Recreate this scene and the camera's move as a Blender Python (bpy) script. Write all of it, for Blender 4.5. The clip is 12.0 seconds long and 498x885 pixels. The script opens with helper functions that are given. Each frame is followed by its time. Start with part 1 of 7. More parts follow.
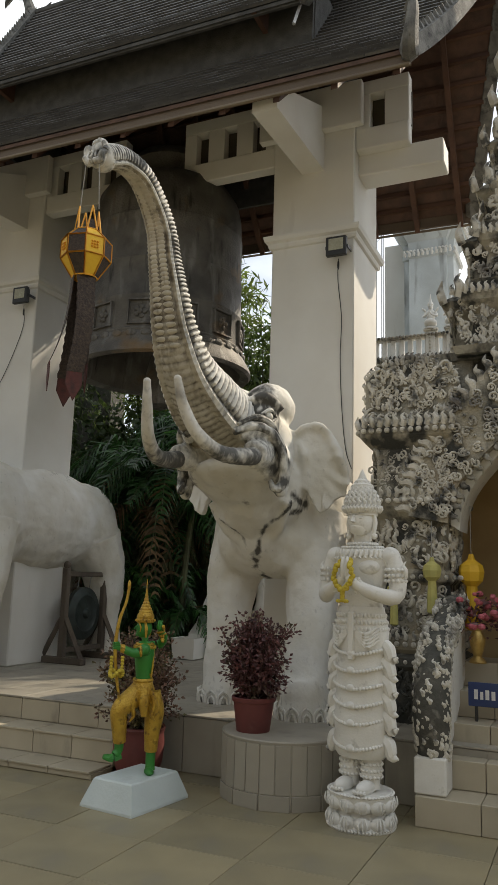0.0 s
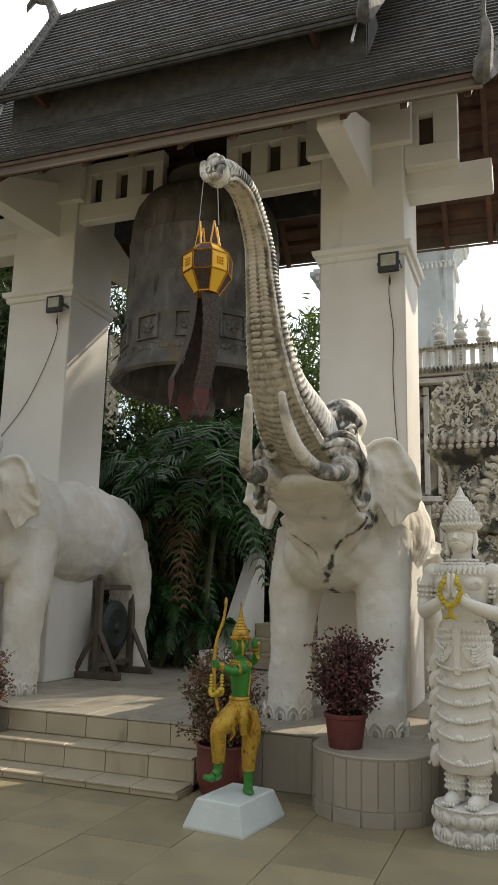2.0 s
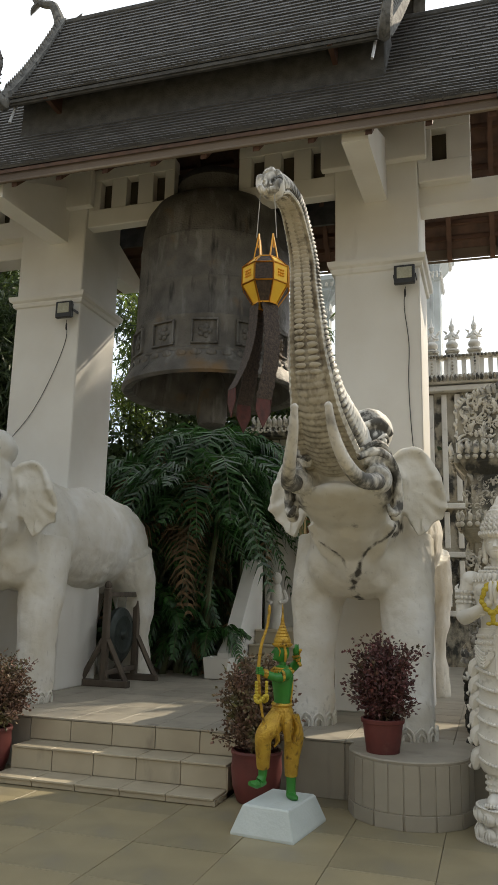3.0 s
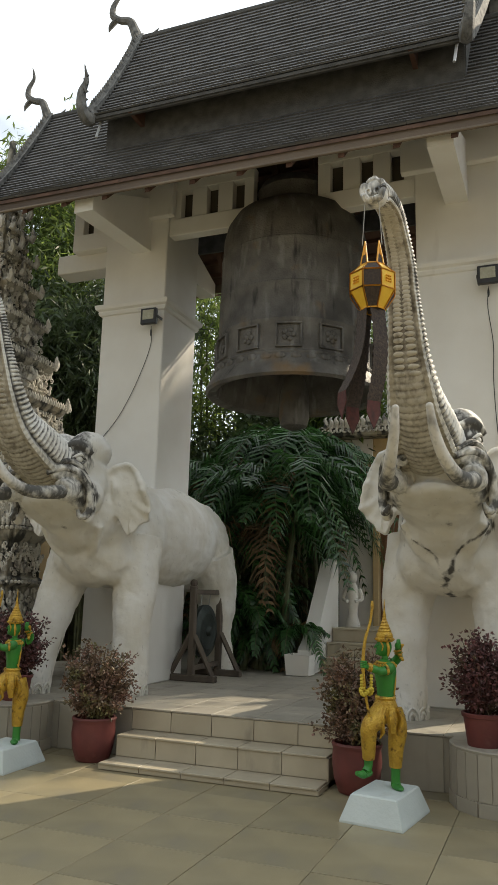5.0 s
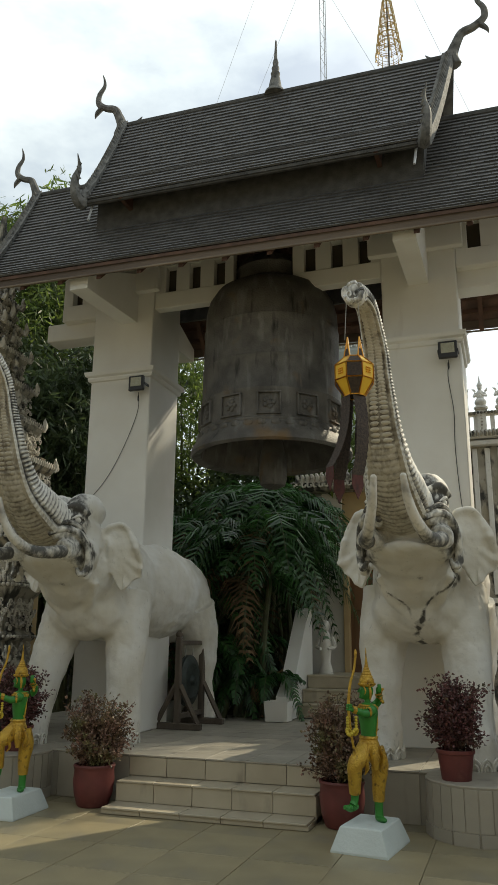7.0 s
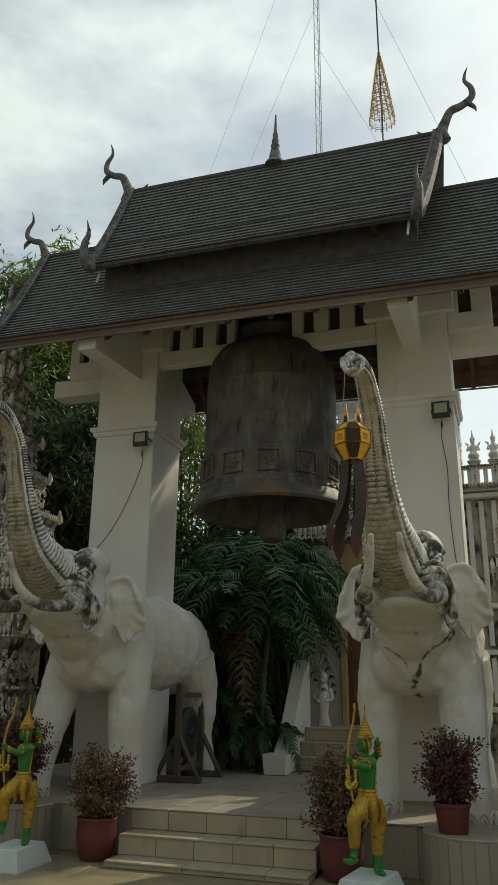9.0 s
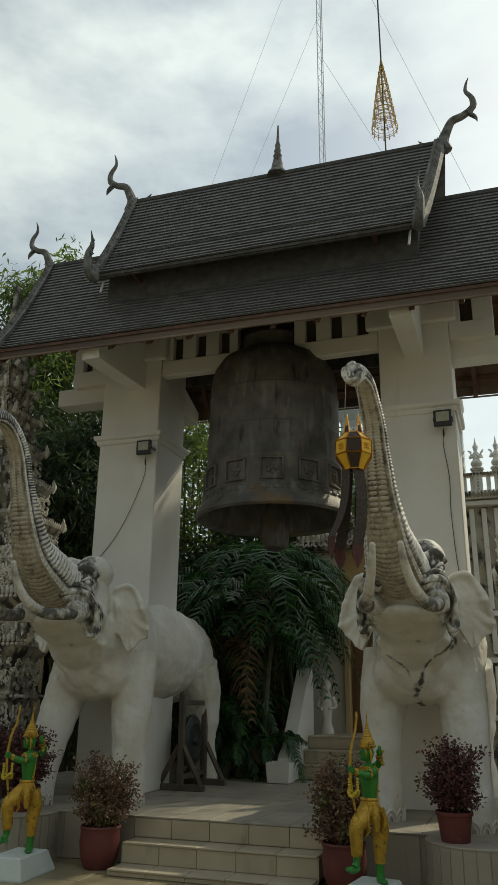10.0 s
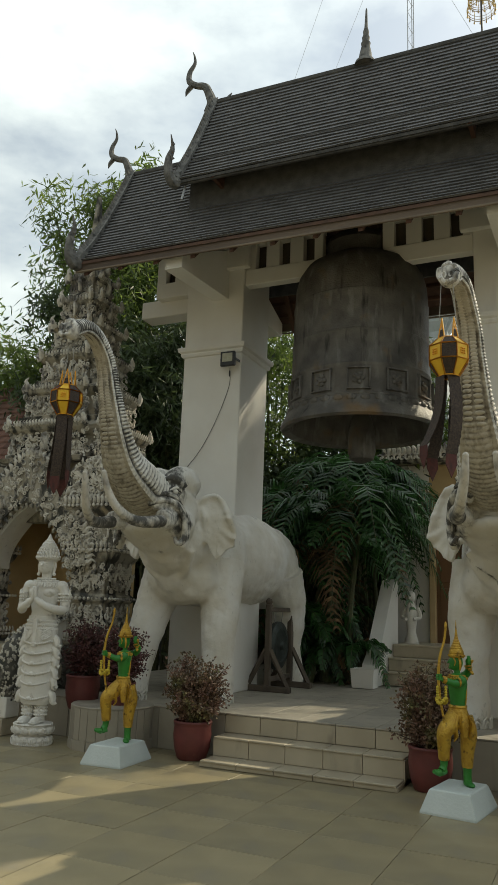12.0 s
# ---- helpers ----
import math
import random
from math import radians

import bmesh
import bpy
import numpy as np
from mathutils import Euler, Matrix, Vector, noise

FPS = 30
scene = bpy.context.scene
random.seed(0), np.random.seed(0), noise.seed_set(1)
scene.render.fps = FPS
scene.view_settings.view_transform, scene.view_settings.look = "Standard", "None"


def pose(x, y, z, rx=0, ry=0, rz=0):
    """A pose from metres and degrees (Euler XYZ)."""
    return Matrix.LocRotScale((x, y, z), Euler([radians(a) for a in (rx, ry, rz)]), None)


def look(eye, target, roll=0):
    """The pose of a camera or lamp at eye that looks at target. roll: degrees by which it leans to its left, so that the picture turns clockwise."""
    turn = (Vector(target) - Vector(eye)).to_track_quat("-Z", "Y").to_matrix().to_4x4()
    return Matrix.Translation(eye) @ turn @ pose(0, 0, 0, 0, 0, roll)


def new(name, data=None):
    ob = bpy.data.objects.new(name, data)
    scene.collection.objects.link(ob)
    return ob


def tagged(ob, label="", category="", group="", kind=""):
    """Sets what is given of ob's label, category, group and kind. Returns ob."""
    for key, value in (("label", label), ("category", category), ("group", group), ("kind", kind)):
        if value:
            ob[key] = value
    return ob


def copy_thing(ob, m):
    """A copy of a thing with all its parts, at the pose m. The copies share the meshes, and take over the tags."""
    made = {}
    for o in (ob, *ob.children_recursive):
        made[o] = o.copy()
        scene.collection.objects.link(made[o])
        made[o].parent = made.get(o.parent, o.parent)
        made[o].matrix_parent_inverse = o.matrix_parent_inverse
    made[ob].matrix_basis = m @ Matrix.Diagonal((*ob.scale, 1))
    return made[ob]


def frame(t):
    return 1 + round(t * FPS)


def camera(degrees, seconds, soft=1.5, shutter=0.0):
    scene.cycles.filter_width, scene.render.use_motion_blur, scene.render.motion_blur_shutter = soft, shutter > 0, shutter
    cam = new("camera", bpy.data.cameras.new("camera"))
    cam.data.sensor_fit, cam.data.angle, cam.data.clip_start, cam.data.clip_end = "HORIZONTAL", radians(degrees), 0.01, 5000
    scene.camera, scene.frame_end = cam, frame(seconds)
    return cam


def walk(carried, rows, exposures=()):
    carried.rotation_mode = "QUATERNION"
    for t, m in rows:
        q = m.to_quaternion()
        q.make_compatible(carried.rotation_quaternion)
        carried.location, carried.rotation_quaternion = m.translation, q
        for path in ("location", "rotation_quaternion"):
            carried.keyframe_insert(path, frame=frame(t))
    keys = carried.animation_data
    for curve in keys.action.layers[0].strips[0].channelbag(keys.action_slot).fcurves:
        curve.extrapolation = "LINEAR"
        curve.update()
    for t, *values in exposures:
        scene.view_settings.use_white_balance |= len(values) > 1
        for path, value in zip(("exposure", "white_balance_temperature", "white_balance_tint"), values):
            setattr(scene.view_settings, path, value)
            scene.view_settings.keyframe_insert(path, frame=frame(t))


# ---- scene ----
cam = camera(36.3, 12.0)
PATH = [
    (0, (-0.236, 0.012, 1.463), (-1.043, 1.807, 1.814), 1.7),
    (0.5, (-0.426, -0.001, 1.494), (-1.31, 1.76, 1.833), 2.4),
    (1, (-0.631, -0.132, 1.504), (-1.469, 1.655, 1.826), 2.2),
    (1.5, (-0.885, -0.242, 1.497), (-1.642, 1.575, 1.851), 1.4),
    (2, (-1.129, -0.358, 1.498), (-1.825, 1.48, 1.871), 1.4),
    (2.5, (-1.363, -0.524, 1.522), (-1.97, 1.346, 1.886), 1.4),
    (3, (-1.632, -0.6, 1.498), (-2.233, 1.267, 1.887), 1.3),
    (3.2, (-1.692, -0.623, 1.505), (-2.317, 1.237, 1.889), 1.8),
    (4.8, (-1.907, -0.851, 1.449), (-2.639, 0.976, 1.806), 1.7),
    (5, (-1.903, -0.886, 1.455), (-2.632, 0.935, 1.843), 1.5),
    (5.5, (-1.959, -1.022, 1.474), (-2.656, 0.805, 1.895), 1.1),
    (6, (-1.898, -1.261, 1.464), (-2.617, 0.548, 1.923), 1.7),
    (6.5, (-1.851, -1.438, 1.465), (-2.56, 0.374, 1.927), 1.3),
    (7, (-1.912, -1.63, 1.478), (-2.534, 0.202, 1.984), 0.5),
    (7.5, (-1.893, -1.778, 1.492), (-2.496, 0.044, 2.054), 0.4),
    (7.7, (-1.907, -1.822, 1.469), (-2.483, 0.001, 2.059), 0.3),
    (9.5, (-1.849, -1.992, 1.517), (-2.457, -0.194, 2.145), 0.7),
    (10, (-1.839, -2.01, 1.517), (-2.448, -0.215, 2.155), 0.7),
    (10.5, (-1.842, -2.012, 1.53), (-2.451, -0.215, 2.165), 0.8),
    (11, (-1.843, -1.998, 1.555), (-2.47, -0.2, 2.166), 0.9),
    (11.5, (-1.848, -1.985, 1.538), (-2.525, -0.186, 2.09), 1.1),
    (12, (-1.93, -1.904, 1.495), (-2.754, -0.131, 1.914), 2.1),
]
walk(cam, [(t, look(eye, target, roll)) for t, eye, target, roll in PATH],
     [(0, -0.33, 6500, 10), (1.5, -0.05, 6500, 10), (3.2, -0.1, 6500, 9), (5.0, 0.05, 6500, 8), (5.5, -0.14, 6500, 7), (6.5, -0.3, 6500, 4), (7.5, -0.6, 6500, 3), (9.5, -0.92, 6500, 0), (11.0, -0.88, 6500, 1), (11.6, -0.65, 6500, 1), (12, -0.5, 6550, 2)])

# ---- world and sun ----
world = bpy.data.worlds.new("sky")
scene.world = world
world.use_nodes = True
SUN_AZ, SUN_EL = (0.5, 0.866), 38.0        # towards the sun, in plan; degrees up


def build_sky():
    nt = world.node_tree
    nt.nodes.clear()
    out = nt.nodes.new("ShaderNodeOutputWorld")
    bg = nt.nodes.new("ShaderNodeBackground")
    sky = nt.nodes.new("ShaderNodeTexSky")
    sky.sky_type = 'NISHITA'
    sky.sun_disc = False
    sky.sun_elevation = radians(SUN_EL)
    sky.sun_rotation = math.atan2(SUN_AZ[0], SUN_AZ[1])
    sky.air_density, sky.dust_density, sky.ozone_density = 1.0, 2.5, 1.5
    co = nt.nodes.new("ShaderNodeTexCoord")
    mp = nt.nodes.new("ShaderNodeMapping")
    mp.inputs["Scale"].default_value = (1.0, 1.0, 2.2)
    n = nt.nodes.new("ShaderNodeTexNoise")
    n.inputs["Scale"].default_value = 3.4
    n.inputs["Detail"].default_value = 7
    n.inputs["Roughness"].default_value = 0.55
    rp = nt.nodes.new("ShaderNodeValToRGB")
    rp.color_ramp.elements[0].position, rp.color_ramp.elements[1].position = 0.34, 0.62
    rp.color_ramp.elements[0].color, rp.color_ramp.elements[1].color = (0.3, 0.3, 0.3, 1), (1, 1, 1, 1)
    mx = nt.nodes.new("ShaderNodeMix")
    mx.data_type = 'RGBA'
    mx.inputs["B"].default_value = (9.3, 9.7, 9.8, 1)
    nt.links.new(co.outputs["Generated"], mp.inputs["Vector"])
    nt.links.new(mp.outputs["Vector"], n.inputs["Vector"])
    nt.links.new(n.outputs["Fac"], rp.inputs["Fac"])
    nt.links.new(rp.outputs["Color"], mx.inputs["Factor"])
    nt.links.new(sky.outputs["Color"], mx.inputs["A"])
    # haze and cloud are brighter on the sun's side of the sky
    dt = nt.nodes.new("ShaderNodeVectorMath")
    dt.operation = 'DOT_PRODUCT'
    el = radians(SUN_EL)
    dt.inputs[1].default_value = (SUN_AZ[0] * math.cos(el), SUN_AZ[1] * math.cos(el), math.sin(el))
    glow = nt.nodes.new("ShaderNodeMapRange")
    glow.inputs["From Min"].default_value, glow.inputs["From Max"].default_value = -0.4, 1.0
    glow.inputs["To Min"].default_value, glow.inputs["To Max"].default_value = 0.085, 0.20
    nt.links.new(co.outputs["Generated"], dt.inputs[0])
    nt.links.new(dt.outputs["Value"], glow.inputs["Value"])
    nt.links.new(glow.outputs["Result"], bg.inputs["Strength"])
    nt.links.new(mx.outputs["Result"], bg.inputs["Color"])
    nt.links.new(bg.outputs["Background"], out.inputs["Surface"])


build_sky()
sun = new("sun", bpy.data.lights.new("sun", 'SUN'))
sun.data.energy, sun.data.angle, sun.data.color = 5.0, radians(0.6), (1.0, 0.86, 0.66)
h = math.cos(radians(SUN_EL))
sun.matrix_world = look((SUN_AZ[0] * h * 40, SUN_AZ[1] * h * 40, math.sin(radians(SUN_EL)) * 40), (0, 0, 0))


# ---- materials ----
def mat(name, col, col2=None, scale=5.0, rough=0.75, bump=0.15, bscale=60.0, metal=0.0, stain=None, rand=0.0, island=0.0, spec=0.5, stretch=(1, 1, 1), weather=None, through_light=0.0):
    """A procedural surface: two tones, fine relief, and stains (colour, size, from, to, stretch)."""
    m = bpy.data.materials.new(name)
    m.use_nodes = True
    nt = m.node_tree
    bs = nt.nodes["Principled BSDF"]
    col2 = col2 or tuple(c * 0.8 for c in col)
    tc = nt.nodes.new("ShaderNodeTexCoord")

    def noise_at(s, detail, st=(1, 1, 1)):
        mp = nt.nodes.new("ShaderNodeMapping")
        mp.inputs["Scale"].default_value = st
        nz = nt.nodes.new("ShaderNodeTexNoise")
        nz.inputs["Scale"].default_value, nz.inputs["Detail"].default_value = s, detail
        nt.links.new(tc.outputs["Object"], mp.inputs["Vector"])
        nt.links.new(mp.outputs["Vector"], nz.inputs["Vector"])
        return nz.outputs["Fac"]

    def ramp(v, a, b):
        mr = nt.nodes.new("ShaderNodeMapRange")
        mr.inputs["From Min"].default_value, mr.inputs["From Max"].default_value = a, b
        nt.links.new(v, mr.inputs["Value"])
        return mr.outputs["Result"]

    def mix(fac, a, b, mode='MIX'):
        x = nt.nodes.new("ShaderNodeMix")
        x.data_type, x.blend_type = 'RGBA', mode
        for sock, v in (("Factor", fac), ("A", a), ("B", b)):
            if isinstance(v, (int, float)):
                x.inputs[sock].default_value = v
            elif isinstance(v, tuple):
                x.inputs[sock].default_value = (*v, 1)
            else:
                nt.links.new(v, x.inputs[sock])
        return x.outputs["Result"]

    c = mix(ramp(noise_at(scale, 6, stretch), 0.35, 0.65), col, col2)
    for s in ([stain] if stain and not isinstance(stain, list) else stain or []):
        sc, size, a, b, st = s
        c = mix(ramp(noise_at(size, 8, st), a, b), c, sc)
    if weather:
        at = nt.nodes.new("ShaderNodeAttribute")
        at.attribute_name = "weather"
        ml = nt.nodes.new("ShaderNodeMath")
        ml.operation = 'MULTIPLY_ADD'
        ml.inputs[1].default_value = 1.5
        nt.links.new(noise_at(30, 9, (1, 1, 0.6)), ml.inputs[0])
        nt.links.new(at.outputs["Fac"], ml.inputs[2])
        c = mix(ramp(ml.outputs["Value"], 0.95, 1.68), c, weather)
    if rand or island:
        src = nt.nodes.new("ShaderNodeObjectInfo").outputs["Random"] if rand else nt.nodes.new("ShaderNodeNewGeometry").outputs["Random Per Island"]
        k = rand or island
        mr = nt.nodes.new("ShaderNodeMapRange")
        mr.inputs["To Min"].default_value, mr.inputs["To Max"].default_value = 1 - k, 1 + k
        nt.links.new(src, mr.inputs["Value"])
        hs = nt.nodes.new("ShaderNodeHueSaturation")
        nt.links.new(mr.outputs["Result"], hs.inputs["Value"])
        nt.links.new(c, hs.inputs["Color"])
        c = hs.outputs["Color"]
    nt.links.new(c, bs.inputs["Base Color"])
    rg = nt.nodes.new("ShaderNodeMapRange")
    rg.inputs["To Min"].default_value, rg.inputs["To Max"].default_value = max(rough - 0.12, 0.03), min(rough + 0.12, 1)
    nt.links.new(noise_at(scale * 3, 4), rg.inputs["Value"])
    nt.links.new(rg.outputs["Result"], bs.inputs["Roughness"])
    bs.inputs["Metallic"].default_value = metal
    bs.inputs["Specular IOR Level"].default_value = spec
    if bump:
        bp = nt.nodes.new("ShaderNodeBump")
        bp.inputs["Strength"].default_value, bp.inputs["Distance"].default_value = bump, 0.02
        nt.links.new(noise_at(bscale, 5), bp.inputs["Height"])
        nt.links.new(bp.outputs["Normal"], bs.inputs["Normal"])
    if through_light:
        tl = nt.nodes.new("ShaderNodeBsdfTranslucent")
        hs = nt.nodes.new("ShaderNodeHueSaturation")
        hs.inputs["Value"].default_value, hs.inputs["Hue"].default_value = 2.2, 0.485
        nt.links.new(c, hs.inputs["Color"])
        nt.links.new(hs.outputs["Color"], tl.inputs["Color"])
        ms = nt.nodes.new("ShaderNodeMixShader")
        ms.inputs["Fac"].default_value = through_light
        nt.links.new(bs.outputs["BSDF"], ms.inputs[1])
        nt.links.new(tl.outputs["BSDF"], ms.inputs[2])
        nt.links.new(ms.outputs["Shader"], nt.nodes["Material Output"].inputs["Surface"])
    return m


DOWN = (1, 1, 0.18)
M_WALL = mat("white_paint", (0.78, 0.77, 0.73), (0.72, 0.70, 0.65), 1.6, 0.7, 0.06, 90, stain=((0.50, 0.46, 0.40), 3.5, 0.66, 0.9, DOWN))
M_STUCCO = mat("white_stucco", (0.76, 0.75, 0.71), (0.64, 0.61, 0.53), 3.0, 0.72, 0.2, 34, stain=[((0.42, 0.38, 0.31), 3.2, 0.62, 0.85, DOWN), ((0.14, 0.13, 0.12), 6.0, 0.72, 0.82, (1, 1, 0.5))], weather=(0.075, 0.072, 0.064))
M_MILDEW = mat("mildewed_stucco", (0.66, 0.64, 0.59), (0.48, 0.46, 0.41), 9, 0.8, 0.35, 40, stain=[((0.17, 0.165, 0.15), 4.0, 0.50, 0.70, (1, 1, 0.8)), ((0.06, 0.06, 0.055), 16.0, 0.56, 0.68, (1, 1, 0.8))])
M_CREAM = mat("cream_stucco", (0.58, 0.54, 0.45), (0.44, 0.40, 0.32), 9, 0.75, 0.2, 50, stain=((0.2, 0.18, 0.14), 9, 0.62, 0.8, (1, 1, 1)), weather=(0.12, 0.10, 0.075))
M_TUSK = mat("tusk_plaster", (0.72, 0.70, 0.65), (0.6, 0.57, 0.5), 5, 0.55, 0.1, 50, stain=((0.3, 0.28, 0.25), 5, 0.6, 0.78, (1, 1, 1)), weather=(0.10, 0.098, 0.09))
M_STATUE = mat("statue_white", (0.80, 0.79, 0.75), (0.70, 0.68, 0.63), 4, 0.6, 0.15, 70, stain=((0.4, 0.38, 0.34), 14, 0.62, 0.8, (1, 1, 1)))
# mildewed; also toned darker than the tips to shade the carving's recesses
M_ORN = mat("carved_stucco", (0.46, 0.43, 0.36), (0.30, 0.28, 0.22), 3, 0.85, 0.5, 55, stain=[((0.36, 0.30, 0.2), 2.2, 0.5, 0.75, (1, 1, 1)), ((0.05, 0.05, 0.045), 7, 0.45, 0.60, (1, 1, 0.6))])
M_ORNTIP = mat("carved_stucco_tips", (0.70, 0.67, 0.60), (0.50, 0.47, 0.40), 6, 0.8, 0.3, 60, stain=[((0.09, 0.09, 0.085), 9, 0.53, 0.66, (1, 1, 1)), ((0.12, 0.11, 0.10), 2.0, 0.55, 0.7, (1, 1, 1))])
M_MOSS = mat("mossy_stone", (0.11, 0.105, 0.09), (0.05, 0.052, 0.045), 6, 0.9, 0.5, 40, stain=((0.33, 0.31, 0.27), 9, 0.6, 0.75, (1, 1, 1)))
M_TILE_ROOF = mat("slate_roof_tile", (0.105, 0.103, 0.103), (0.078, 0.076, 0.076), 6, 0.6, 0.2, 80, island=0.13, stain=((0.12, 0.115, 0.105), 2.2, 0.6, 0.85, (1, 1, 1)))
M_ROOF_TRIM = mat("roof_cement_trim", (0.10, 0.098, 0.092), (0.06, 0.058, 0.055), 8, 0.85, 0.4, 60)
M_FINIAL = mat("grey_cement_finial", (0.21, 0.205, 0.19), (0.10, 0.097, 0.09), 9, 0.85, 0.4, 60, stain=((0.05, 0.05, 0.048), 12, 0.55, 0.7, (1, 1, 1)))
M_WOOD = mat("brown_roof_timber", (0.13, 0.065, 0.04), (0.08, 0.04, 0.027), 4, 0.7, 0.2, 60, stretch=(0.15, 1, 1))
M_RAFTER_UNDER = mat("dark_tile_underside", (0.15, 0.085, 0.06), (0.09, 0.055, 0.042), 7, 0.85, 0.3, 60, island=0.25)
M_FASCIA = mat("fascia_wood", (0.16, 0.12, 0.085), (0.09, 0.065, 0.048), 3, 0.7, 0.2, 50, stretch=(0.1, 1, 1))
M_LATH = mat("worn_lath", (0.25, 0.205, 0.15), (0.13, 0.10, 0.075), 4, 0.75, 0.2, 60, stretch=(0.2, 1, 1))
M_BRONZE = mat("aged_bronze", (0.165, 0.155, 0.138), (0.085, 0.080, 0.072), 3.5, 0.6, 0.45, 50, metal=0.35, stain=[((0.25, 0.245, 0.235), 7, 0.56, 0.74, (1, 1, 0.25)), ((0.20, 0.12, 0.045), 2.6, 0.60, 0.8, (1, 1, 1)), ((0.02, 0.02, 0.018), 9, 0.62, 0.75, (1, 1, 0.2))])
M_PAVE = mat("sandstone_paving", (0.31, 0.26, 0.155), (0.235, 0.205, 0.13), 1.6, 0.45, 0.08, 120, rand=0.10, stain=((0.22, 0.2, 0.16), 2.4, 0.58, 0.8, (1, 1, 1)))
M_PAVE_FAR = mat("sandstone_paving_far", (0.31, 0.26, 0.155), (0.235, 0.205, 0.13), 1.6, 0.45, 0.08, 120, island=0.10, stain=((0.22, 0.2, 0.16), 2.4, 0.58, 0.8, (1, 1, 1)))
M_JOINT = mat("dark_joint", (0.22, 0.20, 0.165), (0.15, 0.135, 0.11), 5, 0.9, 0.2, 70)
M_STEP = mat("beige_step_tile", (0.46, 0.41, 0.31), (0.40, 0.35, 0.26), 3, 0.4, 0.04, 90, rand=0.06, stain=((0.26, 0.23, 0.18), 5, 0.62, 0.8, (1, 1, 0.4)))
M_PLINTH = mat("grey_plinth_tile", (0.37, 0.34, 0.28), (0.31, 0.285, 0.235), 3, 0.5, 0.05, 90, rand=0.07, stain=((0.2, 0.18, 0.15), 5, 0.58, 0.8, DOWN))
M_POT = mat("maroon_glazed_pot", (0.165, 0.042, 0.038), (0.12, 0.032, 0.030), 6, 0.55, 0.06, 60, stain=((0.28, 0.14, 0.11), 5, 0.62, 0.85, (1, 1, 1)))
M_SOIL = mat("potting_soil", (0.05, 0.035, 0.025), (0.03, 0.02, 0.015), 20, 0.95, 0.6, 60)
M_GREEN = mat("green_paint", (0.045, 0.26, 0.035), (0.03, 0.19, 0.03), 6, 0.42, 0.08, 60, stain=((0.02, 0.08, 0.02), 8, 0.64, 0.8, (1, 1, 1)))
M_GOLD = mat("gold_paint", (0.62, 0.40, 0.05), (0.46, 0.27, 0.035), 14, 0.42, 0.5, 70, metal=0.35, stain=((0.12, 0.065, 0.015), 22, 0.56, 0.72, (1, 1, 1)))
M_PALEBLOCK = mat("pale_painted_block", (0.60, 0.66, 0.65), (0.54, 0.60, 0.59), 4, 0.6, 0.15, 50, stain=((0.35, 0.35, 0.32), 4, 0.62, 0.85, DOWN))
M_LEAF_PINK = mat("pale_pink_shrub_leaf", (0.27, 0.15, 0.115), (0.13, 0.095, 0.05), 9, 0.5, 0.0, island=0.5, stain=((0.16, 0.15, 0.06), 5, 0.5, 0.65, (1, 1, 1)))
M_GROUT = mat("pale_grout", (0.46, 0.42, 0.35), (0.36, 0.33, 0.27), 6, 0.85, 0.2, 70)
M_LEAF_RED = mat("purple_shrub_leaf", (0.15, 0.055, 0.055), (0.075, 0.036, 0.034), 9, 0.5, 0.0, island=0.5, stain=((0.08, 0.085, 0.03), 5, 0.58, 0.72, (1, 1, 1)))
M_TWIG = mat("shrub_twig", (0.10, 0.065, 0.045), (0.06, 0.04, 0.03), 20, 0.9, 0.2)
M_PALM = mat("palm_leaf", (0.035, 0.10, 0.022), (0.02, 0.06, 0.016), 3, 0.4, 0.0, island=0.55, through_light=0.25)
M_PALM_DRY = mat("dry_palm_leaf", (0.17, 0.11, 0.055), (0.1, 0.065, 0.03), 5, 0.8, 0.0, island=0.4, through_light=0.3)
M_STEM = mat("palm_stem", (0.10, 0.115, 0.05), (0.06, 0.06, 0.03), 8, 0.7, 0.3)
M_BAMBOO = mat("bamboo_leaf", (0.095, 0.135, 0.028), (0.05, 0.085, 0.02), 2, 0.5, 0.0, island=0.5, through_light=0.5)
M_DARKLEAF = mat("dark_tree_leaf", (0.055, 0.085, 0.03), (0.034, 0.054, 0.02), 2, 0.6, 0.0, island=0.5, through_light=0.25)
M_BARK = mat("bark", (0.10, 0.08, 0.055), (0.05, 0.04, 0.03), 12, 0.9, 0.5)
M_YELLOW = mat("yellow_paper", (0.80, 0.50, 0.03), (0.72, 0.43, 0.025), 8, 0.6, 0.08, 60)
M_BLACKNET = mat("black_lace_paper", (0.030, 0.022, 0.019), (0.07, 0.05, 0.038), 90, 0.8, 0.3, 120)
M_REDTIP = mat("dark_red_paper", (0.10, 0.028, 0.024), (0.05, 0.02, 0.018), 30, 0.8, 0.1)
M_ORANGE = mat("orange_paper_edging", (0.80, 0.40, 0.03), (0.68, 0.31, 0.02), 10, 0.55, 0.05)
M_STRING = mat("grey_string", (0.4, 0.4, 0.38), (0.3, 0.3, 0.28), 30, 0.8, 0.0)
M_MARIGOLD = mat("marigold_garland", (0.60, 0.46, 0.05), (0.46, 0.36, 0.03), 40, 0.7, 0.3, 90)
M_BLACK = mat("black_plastic", (0.02, 0.02, 0.021), (0.03, 0.03, 0.03), 20, 0.45, 0.05)
M_LENS = mat("floodlight_lens", (0.42, 0.41, 0.30), (0.34, 0.33, 0.24), 20, 0.25, 0.05)
